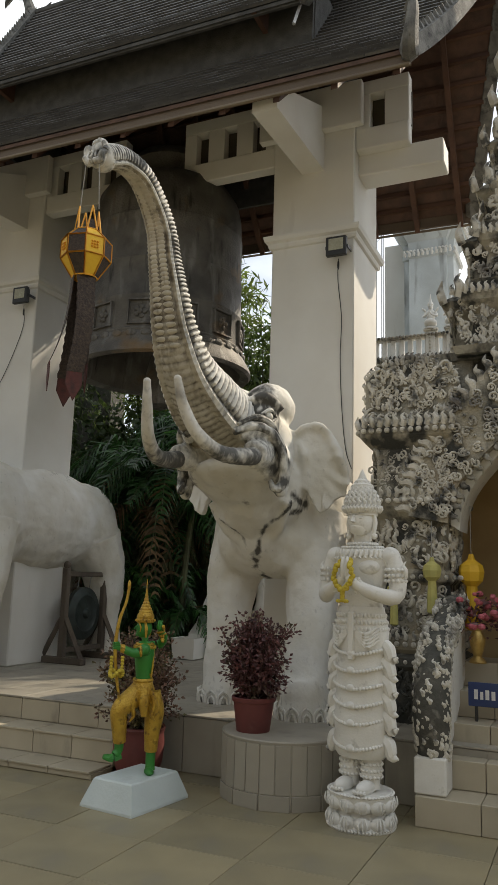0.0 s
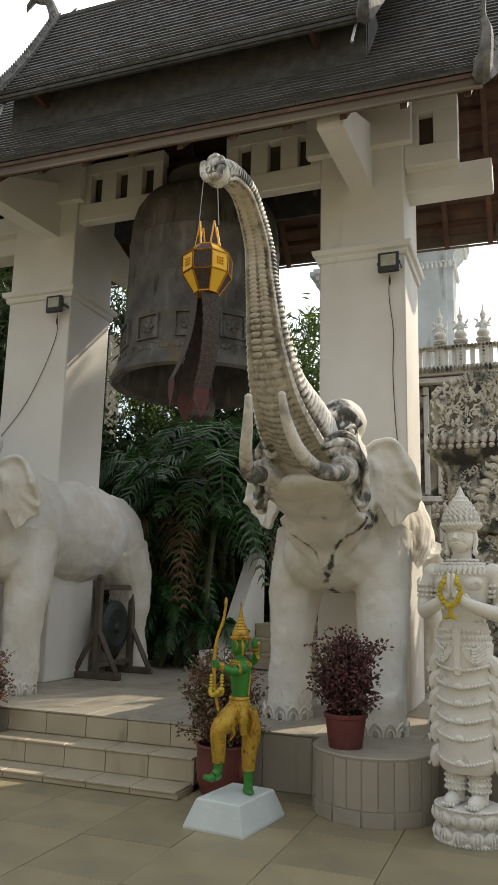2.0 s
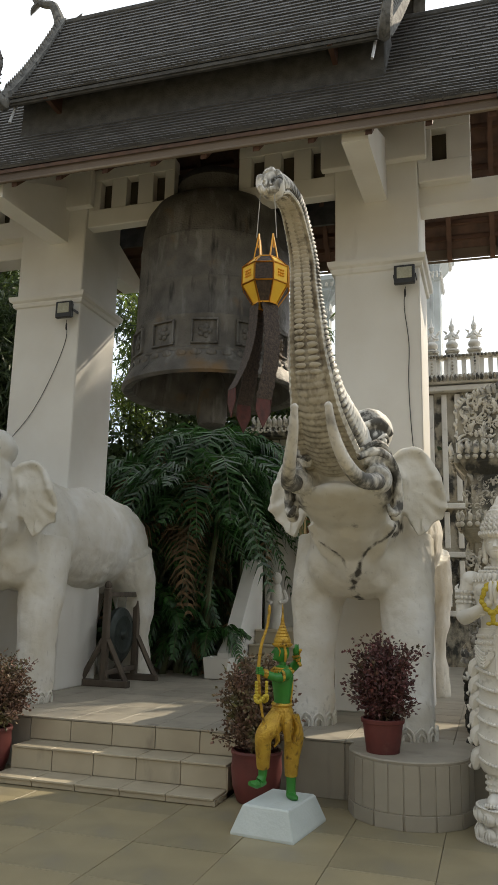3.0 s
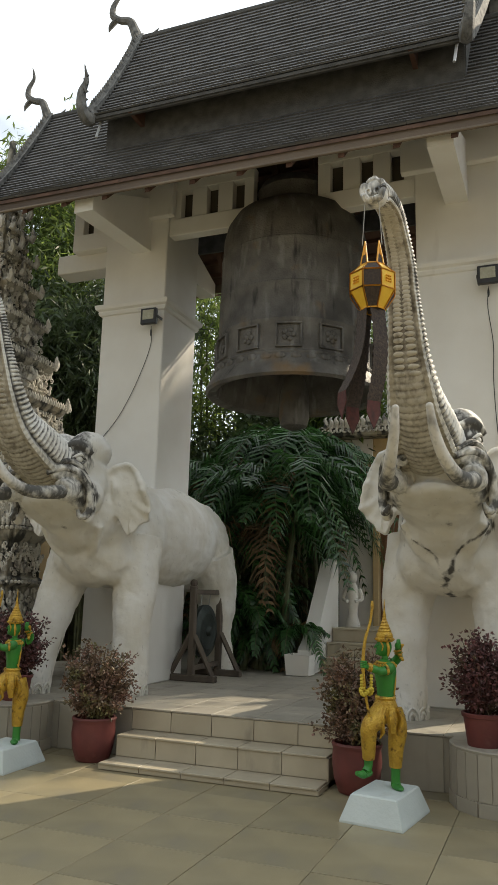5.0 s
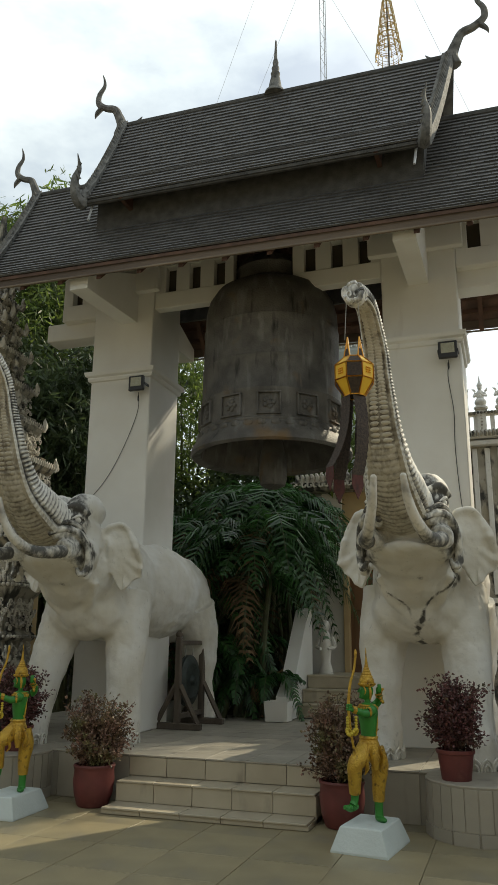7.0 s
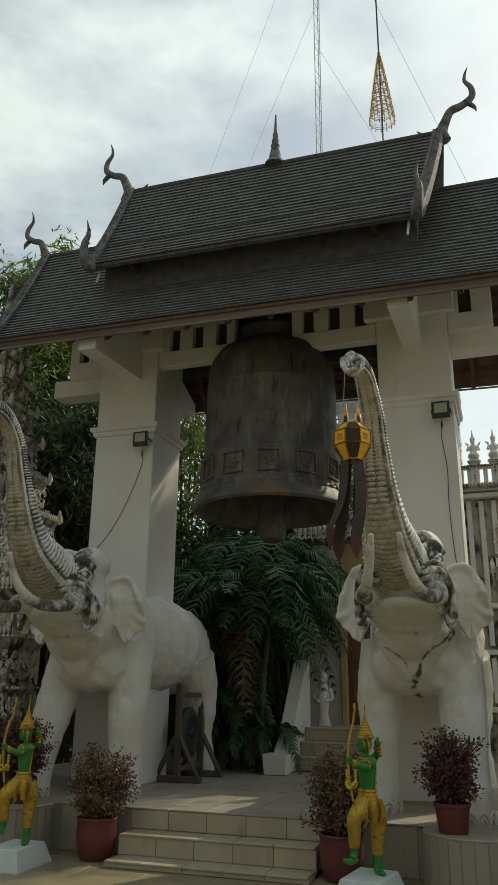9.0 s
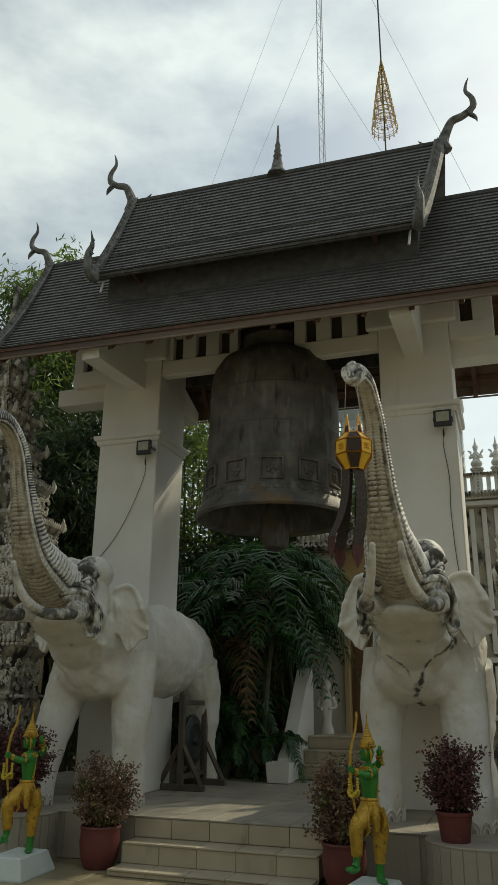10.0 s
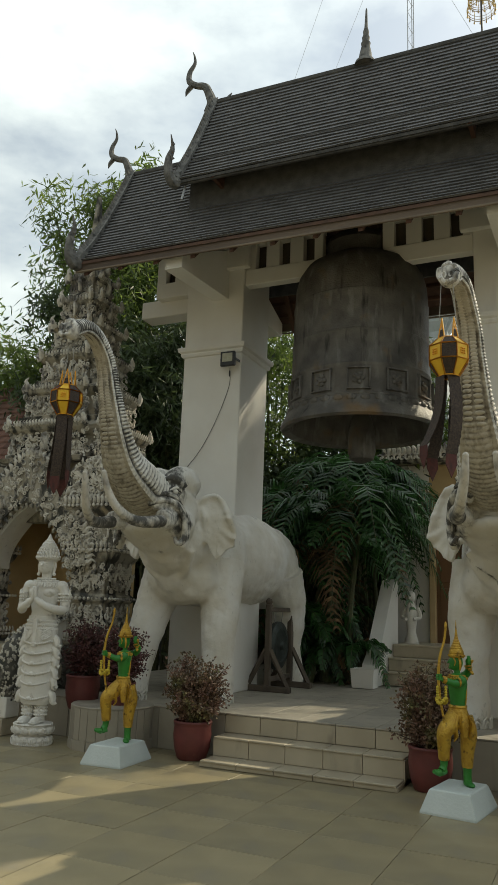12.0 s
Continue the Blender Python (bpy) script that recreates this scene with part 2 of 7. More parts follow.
M_OLDWOOD = mat("weathered_wood", (0.125, 0.10, 0.075), (0.07, 0.055, 0.042), 5, 0.8, 0.35, 50, stretch=(1, 1, 0.12))
M_GONG = mat("dark_gong_metal", (0.05, 0.065, 0.06), (0.03, 0.036, 0.034), 7, 0.5, 0.2, 40, metal=0.5)
M_BLUE = mat("blue_sign_enamel", (0.025, 0.05, 0.16), (0.02, 0.04, 0.13), 6, 0.4, 0.03)
M_WHITESIGN = mat("white_sign_paint", (0.75, 0.75, 0.74), (0.68, 0.68, 0.67), 20, 0.5, 0.0)
M_GLDBR = mat("gilded_metal", (0.60, 0.42, 0.14), (0.42, 0.28, 0.09), 18, 0.35, 0.3, 80, metal=0.8)
M_STEEL = mat("galvanised_steel", (0.55, 0.55, 0.55), (0.45, 0.45, 0.45), 20, 0.5, 0.0, metal=0.3)
M_OCHRE = mat("ochre_wall", (0.56, 0.42, 0.22), (0.48, 0.35, 0.18), 3, 0.75, 0.1)
M_DOOR = mat("brown_door_wood", (0.20, 0.10, 0.045), (0.14, 0.07, 0.03), 3, 0.55, 0.15, stretch=(1, 1, 0.1))
# dark tone for the shade inside the bell beam's slots
M_DARK = mat("slot_shade_tone", (0.10, 0.085, 0.065), (0.07, 0.06, 0.045), 3, 0.9, 0.1)
M_REDROOF = mat("old_clay_roof", (0.20, 0.10, 0.07), (0.13, 0.07, 0.05), 8, 0.85, 0.3, island=0.3)
M_PINK = mat("pink_flower", (0.55, 0.16, 0.2), (0.4, 0.08, 0.1), 20, 0.7, 0.1)
M_GLAZE = mat("pale_blue_grey_plaster", (0.60, 0.64, 0.65), (0.48, 0.51, 0.51), 2, 0.7, 0.2, 60, stain=((0.2, 0.2, 0.19), 5, 0.6, 0.8, DOWN))


# ---- mesh helpers ----
def link(name, bm, material, parent=None, label="", smooth=False, mods=()):
    me = bpy.data.meshes.new(name)
    bm.normal_update()
    bm.to_mesh(me)
    bm.free()
    for m in (material if isinstance(material, (list, tuple)) else [material]):
        me.materials.append(m)
    if smooth:
        me.polygons.foreach_set("use_smooth", [True] * len(me.polygons))
        me.set_sharp_from_angle(angle=radians(38))
    ob = new(name, me)
    if parent is not None:
        ob.parent = parent
    if label:
        ob["label"] = label
    return ob


def part(name, bm, material, parent, label="", smooth=False):
    return link(name, bm, material, parent, label, smooth)


def thing(name, label, category, group="", kind="", at=(0, 0, 0)):
    ob = new(name)
    ob.location = at
    ob.empty_display_size = 0.1
    return tagged(ob, label, category, group, kind)


def box(bm, x0, x1, y0, y1, z0, z1, bevel=0.0, mi=0):
    r = bmesh.ops.create_cube(bm, size=1, matrix=Matrix.Translation(((x0 + x1) / 2, (y0 + y1) / 2, (z0 + z1) / 2)) @ Matrix.Diagonal((abs(x1 - x0), abs(y1 - y0), abs(z1 - z0), 1)))
    vs = r["verts"]
    fs = list({f for v in vs for f in v.link_faces})
    if bevel:
        es = list({e for v in vs for e in v.link_edges})
        fs = bmesh.ops.bevel(bm, geom=es, offset=bevel, segments=1, profile=0.5, affect='EDGES')["faces"] + [f for f in fs if f.is_valid]
    for f in fs:
        if f.is_valid:
            f.material_index = mi
    return bm


def new_box(*a, **k):
    return box(bmesh.new(), *a, **k)


def rings(bm, loops, closed=False, cap=True, mi=0, mfun=None):
    """Skin a row of equal loops of points."""
    vs = [[bm.verts.new(p) for p in lp] for lp in loops]
    n = len(vs[0])
    rows = len(vs)
    for i in range(rows - (0 if closed else 1)):
        a, b = vs[i], vs[(i + 1) % rows]
        for j in range(n):
            f = bm.faces.new((a[j], a[(j + 1) % n], b[(j + 1) % n], b[j]))
            f.material_index = mfun(i, j) if mfun else mi
    if cap and not closed:
        f = bm.faces.new(vs[0][::-1]); f.material_index = mi
        f = bm.faces.new(vs[-1]); f.material_index = mi
    return bm


def lathe(bm, prof, c=(0, 0, 0), segs=24, mi=0, cap=True, sx=1.0, sy=1.0, wave=None):
    """A turned form from (radius, height) pairs."""
    loops = []
    for r, z in prof:
        lp = []
        for j in range(segs):
            a = 2 * math.pi * j / segs
            k = wave(a, z) if wave else 1.0
            lp.append((c[0] + max(r, 1e-4) * k * sx * math.cos(a), c[1] + max(r, 1e-4) * k * sy * math.sin(a), c[2] + z))
        loops.append(lp)
    return rings(bm, loops, cap=cap, mi=mi)


def square_tower(bm, prof, c=(0, 0, 0), mi=0, ratio=1.0, notch=0.0):
    """Stacked mouldings on a square (redented, if notch) plan from (half width, height) pairs."""
    loops = []
    for r, z in prof:
        q = ratio
        if notch:
            k = r * (1 - notch)
            pts = [(k, -r), (k, -k), (r, -k), (r, k), (k, k), (k, r), (-k, r), (-k, k), (-r, k), (-r, -k), (-k, -k), (-k, -r)]
        else:
            pts = [(r, -r), (r, r), (-r, r), (-r, -r)]
        loops.append([(c[0] + x, c[1] + y * q, c[2] + z) for x, y in pts])
    return rings(bm, loops, mi=mi)


def bez(pts, n):
    """A smooth line (Catmull-Rom) through points, n steps in all."""
    P = [Vector(p) for p in pts]
    P = [2 * P[0] - P[1]] + P + [2 * P[-1] - P[-2]]
    out = []
    k = len(P) - 3
    for i in range(n + 1):
        u = i / n * k
        s = min(int(u), k - 1)
        t = u - s
        a, b, c, d = P[s:s + 4]
        out.append(0.5 * ((2 * b) + (c - a) * t + (2 * a - 5 * b + 4 * c - d) * t * t + (3 * b - a - 3 * c + d) * t ** 3))
    return out


def interp(vals, n):
    k = len(vals) - 1
    out = []
    for i in range(n + 1):
        u = i / n * k
        s = min(int(u), k - 1)
        out.append(vals[s] + (vals[s + 1] - vals[s]) * (u - s))
    return out


def tube(bm, pts, radii, n=16, segs=10, mi=0, flat=1.0, ridge=None, mfun=None, up=(1, 0, 0)):
    """A tube along a smooth line; ridge(i) scales its radius ring by ring; flat squeezes it along `up`."""
    line = bez(pts, n)
    rad = interp(radii, n)
    loops = []
    for i, p in enumerate(line):
        d = (line[min(i + 1, n)] - line[max(i - 1, 0)]).normalized()
        u = Vector(up)
        if abs(u.dot(d)) > 0.95:
            u = Vector((0, 0, 1)) if abs(d.z) < 0.9 else Vector((0, 1, 0))
        u = (u - d * u.dot(d)).normalized()
        v = d.cross(u)
        lp = []
        for j in range(segs):
            a = 2 * math.pi * j / segs
            r = rad[i] * (ridge(i, j) if ridge else 1.0)
            lp.append(p + u * math.cos(a) * r * flat + v * math.sin(a) * r)
        loops.append(lp)
    return rings(bm, loops, mi=mi, mfun=mfun)


def blob(bm, c, r, mi=0, u=16, v=10, rot=None):
    m = Matrix.Translation(c) @ (rot if rot else Matrix()) @ Matrix.Diagonal((*r, 1))
    res = bmesh.ops.create_uvsphere(bm, u_segments=u, v_segments=v, radius=1, matrix=m)
    for f in {f for w in res["verts"] for f in w.link_faces}:
        f.material_index = mi
    return bm


def prism(bm, outline, depth, m=Matrix(), mi=0):
    """A flat outline (x, z) with a thickness along y, laid by m."""
    a = [bm.verts.new(m @ Vector((x, -depth / 2, z))) for x, z in outline]
    b = [bm.verts.new(m @ Vector((x, depth / 2, z))) for x, z in outline]
    n = len(a)
    fs = [bm.faces.new(a), bm.faces.new(b[::-1])]
    for i in range(n):
        fs.append(bm.faces.new((a[(i + 1) % n], a[i], b[i], b[(i + 1) % n])))
    for f in fs:
        f.material_index = mi
    return bm


def remeshed(bm, voxel, smooth=6):
    """The bmesh as one skin, by voxels, smoothed."""
    me = bpy.data.meshes.new("tmp")
    bm.to_mesh(me)
    bm.free()
    ob = new("tmp", me)
    md = ob.modifiers.new("r", 'REMESH')
    md.mode, md.voxel_size = 'VOXEL', voxel
    sm = ob.modifiers.new("s", 'SMOOTH')
    sm.factor, sm.iterations = 0.5, smooth
    dg = bpy.context.evaluated_depsgraph_get()
    done = bpy.data.meshes.new_from_object(ob.evaluated_get(dg))
    out = bmesh.new()
    out.from_mesh(done)
    bpy.data.objects.remove(ob)
    bpy.data.meshes.remove(me)
    bpy.data.meshes.remove(done)
    return out


def append(bm, other, m=Matrix(), mi=None):
    """Adds a copy of another bmesh."""
    mp = {}
    src, dst = other.verts.layers.float.get("weather"), bm.verts.layers.float.get("weather")
    for v in other.verts:
        mp[v] = bm.verts.new(m @ v.co)
        if src and dst:
            mp[v][dst] = v[src]
    for f in other.faces:
        g = bm.faces.new([mp[v] for v in f.verts])
        g.material_index = f.material_index if mi is None else mi
    return bm

# ---- the plan ----
MID = -4.645                      # the bell tower's middle, along the front
COL_X = (-6.61, -2.68)            # its two columns
COL_H = 0.44                      # half a column's width
RY = 7.31                         # the line of columns, bell and ridge
PLAT = 0.42                       # the platform's height
rnd = random.Random(4)

# ground sheet and far edges
bm = bmesh.new()
S = 400
bmesh.ops.create_grid(bm, x_segments=2, y_segments=2, size=S, matrix=Matrix.Translation((0, 0, -0.012)))
tagged(link("ground", bm, M_JOINT), "dusty temple yard ground under the paving", "ground", kind="structure")


def build_platform():
    ob = thing("platform", "low tiled concrete platform under the bell tower", "platform", kind="structure")
    bm = bmesh.new()
    box(bm, -8.6, -0.9, 5.42, 12.5, -0.01, PLAT - 0.012, 0.01)
    part("core", bm, M_PLINTH, ob)
    return ob


platform = build_platform()


def build_column(i, cx):
    ob = thing("bell_tower_column", "tall square white painted column with a moulded capital band", "column", "columns of the bell tower")
    h = COL_H
    part("shaft", new_box(cx - h, cx + h, RY - h, RY + h, PLAT, 6.35, 0.012), M_WALL, ob)
    bm = bmesh.new()
    square_tower(bm, [(h + 0.004, 4.82), (h + 0.025, 4.83), (h + 0.035, 4.86), (h + 0.032, 4.88), (h + 0.062, 4.90), (h + 0.072, 4.935), (h + 0.072, 4.955), (h + 0.02, 4.975), (h + 0.004, 4.98)], (cx, RY, 0))
    part("capital_band", bm, M_WALL, ob)
    # slanting rafter bracket to the eave
    for side in (-1, 1):
        bm = bmesh.new()
        a = 0.12
        y0, y1 = RY + side * 0.40, RY + side * (1.74 if side < 0 else 1.52)
        bx = cx + (0.09 if i == 0 else 0.0)
        lo0, hi0, lo1, hi1 = (5.62, 6.35, 5.52, 5.74) if side < 0 else (5.70, 6.35, 5.76, 5.96)
        rings(bm, [[(bx - a, y0, lo0), (bx + a, y0, lo0), (bx + a, y0, hi0), (bx - a, y0, hi0)], [(bx - a, y1, lo1), (bx + a, y1, lo1), (bx + a, y1, hi1), (bx - a, y1, hi1)]])
        bmesh.ops.recalc_face_normals(bm, faces=bm.faces)
        part("eave_bracket", bm, M_WALL, ob)
    # side cantilever beam
    sx = -1 if i == 0 else 1
    xs = sorted((cx + sx * (h - 0.02), cx + sx * 1.30))
    part("cantilever_beam", new_box(xs[0], xs[1], RY - 0.28, RY + 0.02, 5.57, 5.83, 0.012), M_WALL, ob)
    # short beam along the front of the head
    part("head_block", new_box(cx - h - 0.14, cx + h + 0.10, RY - h - 0.10, RY - h - 0.004, 6.02, 6.5, 0.01), M_WALL, ob)
    return ob


for i, cx in enumerate(COL_X):
    build_column(i, cx)


def build_bell_beam():
    ob = thing("bell_beam", "white concrete beam with a slotted parapet over the bell", "beam")
    x0, x1 = COL_X[0] + COL_H, COL_X[1] - COL_H
    spans = [(x0, MID - 0.40), (MID + 0.40, x1), (COL_X[1] + COL_H, COL_X[1] + COL_H + 0.55), (COL_X[0] - COL_H - 0.55, COL_X[0] - COL_H)]
    fy = RY - COL_H + 0.03
    for a, b in spans:
        part("ledge", new_box(a + 0.004, b - 0.004, fy, fy + 0.15, 5.79, 6.02, 0.01), M_WALL, ob)
        part("top_rail", new_box(a, b, fy + 0.01, fy + 0.15, 6.40, 6.55, 0.006), M_WALL, ob)
        # dark sheet behind the slats, so the slots look shaded
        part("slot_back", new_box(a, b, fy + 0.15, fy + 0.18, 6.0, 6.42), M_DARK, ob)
        # posts between the slots, which sit a third of a metre apart
        n = max(1, round((b - a - 0.15) / 0.35))
        edges = [a] + [a + 0.15 + 0.35 * k + dx for k in range(n) for dx in (0.0, 0.15)] + [b]
        for x0_, x1_ in zip(edges[0::2], edges[1::2]):
            if x1_ - x0_ > 0.03:
                part("slat", new_box(x0_ + 0.001, min(x1_, b) - 0.001, fy + 0.012, fy + 0.13, 6.018, 6.402, 0.006), M_WALL, ob)
    part("hanger_beam", new_box(x0, x1, RY - 0.16, RY + 0.16, 6.1, 6.45, 0.02), M_OLDWOOD, ob, "dark timber beam that carries the bell")
    return ob


build_bell_beam()


# ---- the roof ----
def curve_line(y0, z0, y1, z1, sag, n):
    """The roof's slope from ridge to eave, hollow by sag."""
    out = []
    for i in range(n + 1):
        t = i / n
        out.append((y0 + (y1 - y0) * t, z0 + (z1 - z0) * t - sag * 4 * t * (1 - t) * (0.75 + 0.5 * t)))
    return out


def tiles(bm, side, top, eave, half_top, half_eave, sag, course, width):
    """Overlapping courses of tiles on one slope. top and eave: (distance from the ridge line, height)."""
    line = curve_line(top[0], top[1], eave[0], eave[1], sag, 60)
    dist = [0.0]
    for a, b in zip(line, line[1:]):
        dist.append(dist[-1] + math.hypot(b[0] - a[0], b[1] - a[1]))
    total = dist[-1]
    rows = round(total / course)

    def at(s):
        s = min(max(s, 0), total)
        for k in range(60):
            if dist[k + 1] >= s:
                u = (s - dist[k]) / (dist[k + 1] - dist[k])
                return line[k][0] + (line[k + 1][0] - line[k][0]) * u, line[k][1] + (line[k + 1][1] - line[k][1]) * u
        return line[-1]

    for r in range(rows):
        s0, s1 = r * total / rows, (r + 1.0) * total / rows + 0.012
        (ya, za), (yb, zb) = at(s0), at(s1)
        d = Vector((yb - ya, zb - za)).normalized()
        nx, nz = (-d.y, d.x)
        if nz < 0:
            nx, nz = -nx, -nz
        half = half_top + (half_eave - half_top) * (r + 0.5) / rows
        cnt = int(2 * half / width)
        w = 2 * half / cnt
        off = (r % 2) * w * 0.5
        lift = 0.024
        for k in range(cnt + (r % 2)):
            xa = max(-half, -half + k * w - off)
            xb = min(half, -half + (k + 1) * w - off)
            if xb - xa < 0.02:
                continue
            j = rnd.uniform(-0.002, 0.003)
            p = []
            for x in (xa + 0.002, xb - 0.002):
                p.append((MID + x, RY + side * (ya + nx * 0.004), za + nz * 0.004))
                p.append((MID + x, RY + side * (yb + nx * (lift + j)), zb + nz * (lift + j)))
                p.append((MID + x, RY + side * (yb + nx * 0.003), zb + nz * 0.003))
            v = [bm.verts.new(q) for q in p]
            bm.faces.new((v[0], v[1], v[4], v[3]))
            bm.faces.new((v[1], v[2], v[5], v[4]))
            bm.faces.new((v[0], v[2], v[1]))
            bm.faces.new((v[3], v[4], v[5]))
    return line


def slab(bm, side, line, half_top, half_eave, t0, t1):
    """A skin under the tiles, from depth t0 to t1 below the line."""
    n = len(line) - 1
    loops = []
    for i, (y, z) in enumerate(line):
        half = half_top + (half_eave - half_top) * i / n
        loops.append([(MID - half, RY + side * y, z - t0), (MID + half, RY + side * y, z - t0), (MID + half, RY + side * y, z - t1), (MID - half, RY + side * y, z - t1)])
    rings(bm, loops)


UP_TOP, UP_EAVE, UP_HT, UP_HE, UP_SAG = (0.03, 9.07), (1.35, 6.97), 2.42, 2.18, 0.09
LO_EAVE_REAR = (1.65, 5.98)           # the rear slope stops short
LO_TOP, LO_EAVE, LO_HT, LO_HE, LO_SAG = (0.03, 8.12), (1.85, 5.745), 3.86, 3.27, 0.13


def build_roof():
    ob = thing("roof", "two tiered steep temple roof of dark grey tiles with carved finials", "roof", kind="structure")
    lines = {}
    for nm, top, eave, ht, he, sag in (("upper", UP_TOP, UP_EAVE, UP_HT, UP_HE, UP_SAG), ("lower", LO_TOP, LO_EAVE, LO_HT, LO_HE, LO_SAG)):
        for side in (-1, 1):
            bm = bmesh.new()
            if nm == "lower" and side == 1:
                eave = LO_EAVE_REAR
            line = tiles(bm, side, top, eave, ht, he, sag, 0.108, 0.15)
            lines[nm, side] = line
            bmesh.ops.recalc_face_normals(bm, faces=bm.faces)
            t = part("roof_tiles", bm, M_TILE_ROOF, ob)
            t["kind"] = "stuff"
            bm = bmesh.new()
            slab(bm, side, line, ht, he, 0.012, 0.05)
            bmesh.ops.recalc_face_normals(bm, faces=bm.faces)
            part("roof_deck", bm, M_RAFTER_UNDER if nm == "lower" else M_ROOF_TRIM, ob)
            # timber battens and rafters under the deck
            n = len(line) - 1
            for k in range(4, n - 3, 5):
                y, z = line[k]
                half = ht + (he - ht) * k / n
                part("batten", new_box(MID - half + 0.05, MID + half - 0.05, RY + side * y - 0.025, RY + side * y + 0.025, z - 0.10, z - 0.052), M_WOOD, ob)
            y, z = eave
            part("fascia_board", new_box(MID - he, MID + he, RY + side * (y - 0.035) - 0.018, RY + side * (y - 0.035) + 0.018, z - 0.14 if nm == "lower" else z - 0.07, z - 0.012, 0.004), M_FASCIA if nm == "lower" else M_ROOF_TRIM, ob)
            if nm == "lower":
                part("gutter_strip", new_box(MID - he, MID + he, RY + side * (y + 0.005) - 0.014, RY + side * (y + 0.005) + 0.014, z - 0.165, z - 0.142, 0.004), M_LATH, ob, "pale worn eave lath")
    # rafters seen from below
    for side in (-1, 1):
        lo = lines["lower", side]
        n = len(lo) - 1
        for k in range(13):
            x = MID - LO_HE + 0.12 + k * (2 * LO_HE - 0.24) / 12
            bm = bmesh.new()
            loops = []
            for i in range(6, n + 1, 6):
                y, z = lo[i]
                loops.append([(x - 0.03, RY + side * (y - 0.05), z - 0.09), (x + 0.03, RY + side * (y - 0.05), z - 0.09), (x + 0.03, RY + side * (y - 0.05), z - 0.19), (x - 0.03, RY + side * (y - 0.05), z - 0.19)])
            rings(bm, loops)
            bmesh.ops.recalc_face_normals(bm, faces=bm.faces)
            part("rafter", bm, M_WOOD, ob)
    # dark vertical boards added between the tiers, in place of the eave's shade
    for side in (-1, 1):
        y = 1.02
        part("tier_board", new_box(MID - UP_HE + 0.05, MID + UP_HE - 0.05, RY + side * y - 0.02, RY + side * y + 0.02, 6.2, 7.45), M_ROOF_TRIM, ob)
    for s in (-1, 1):
        part("tier_end_board", new_box(MID + s * (UP_HE - 0.06) - 0.02, MID + s * (UP_HE - 0.06) + 0.02, RY - 1.0, RY + 1.0, 6.6, 7.5), M_ROOF_TRIM, ob)
    # ridges
    for half, z in ((UP_HT - 0.02, 9.05), (LO_HT - 0.02, 8.10)):
        bm = bmesh.new()
        box(bm, MID - half, MID + half, RY - 0.06, RY + 0.06, z, z + 0.09, 0.02)
        part("ridge", bm, M_ROOF_TRIM, ob)
    # gable walls and bargeboards
    for nm, ht, he in (("upper", UP_HT, UP_HE), ("lower", LO_HT, LO_HE)):
        n = len(lines[nm, -1]) - 1
        for s in (-1, 1):
            for side in (-1, 1):
                line = lines[nm, side]
                bm = bmesh.new()
                loops = []
                for i in range(0, n + 1, 2):
                    y, z = line[i]
                    half = ht + (he - ht) * i / n
                    x = MID + s * half
                    w = 0.07
                    a = 0.11
                    loops.append([(x - w, RY + side * y, z - 0.10), (x + w, RY + side * y, z - 0.10), (x + w, RY + side * y, z + a), (x - w, RY + side * y, z + a)])
                rings(bm, loops)
                bmesh.ops.recalc_face_normals(bm, faces=bm.faces)
                part("bargeboard", bm, M_FINIAL, ob, "grey weathered bargeboard with serrated edge")
                # flame-like teeth along the board
                bm = bmesh.new()
                for i in range(3, n - 1, 2):
                    y, z = line[i]
                    half = ht + (he - ht) * i / n
                    x = MID + s * (half + 0.0)
                    y2, z2 = line[i + 2] if i + 2 <= n else line[n]
                    d = Vector((0, side * (y2 - y), z2 - z)).normalized()
                    nrm = Vector((0, -side * d.z * side, 0))
                    up = Vector((0, side * abs(d.z), abs(d.y)))
                    base = Vector((x, RY + side * y, z + 0.10))
                    p = [base + Vector((-0.04, 0, 0)) - d * 0.04, base + Vector((0.04, 0, 0)) - d * 0.04, base + Vector((0.04, 0, 0)) + d * 0.05, base + Vector((-0.04, 0, 0)) + d * 0.05]
                    tip = base + up * 0.055 + Vector((0, 0, 0.03))
                    v = [bm.verts.new(q) for q in p]
                    w = bm.verts.new(tip)
                    for k in range(4):
                        bm.faces.new((v[k], v[(k + 1) % 4], w))
                    bm.faces.new(v[::-1])
                t = part("bargeboard_teeth", bm, M_FINIAL, ob)
                t["kind"] = "stuff"
        # boarded gable of the upper tier; the lower one is open
        line = lines[nm, 1]
        for s in (-1, 1) if nm == "upper" else ():
            bm = bmesh.new()
            pts = [(-line[i][0], line[i][1] - 0.06) for i in range(n, -1, -4)] + [(line[i][0], line[i][1] - 0.06) for i in range(0, n + 1, 4)]
            xx = MID + s * (he - 0.55)
            prism(bm, pts, 0.05, Matrix.Translation((xx, RY, 0)) @ Matrix.Rotation(radians(90), 4, 'Z'))
            bmesh.ops.recalc_face_normals(bm, faces=bm.faces)
            part("gable_board", bm, M_WOOD, ob, "dark brown boarded gable")
    # finials: ridge ends and bargeboard feet
    def horn(x, y, z, s, size, k=1.0):
        bm = bmesh.new()
        pts = [(0.10, 0, -0.16), (0.05, 0, 0.0), (0.12, 0, 0.20), (0.20, 0, 0.34), (0.36, 0, 0.40), (0.50, 0, 0.52), (0.50, 0, 0.68), (0.42, 0, 0.82), (0.43, 0, 0.95), (0.47, 0, 1.06)]
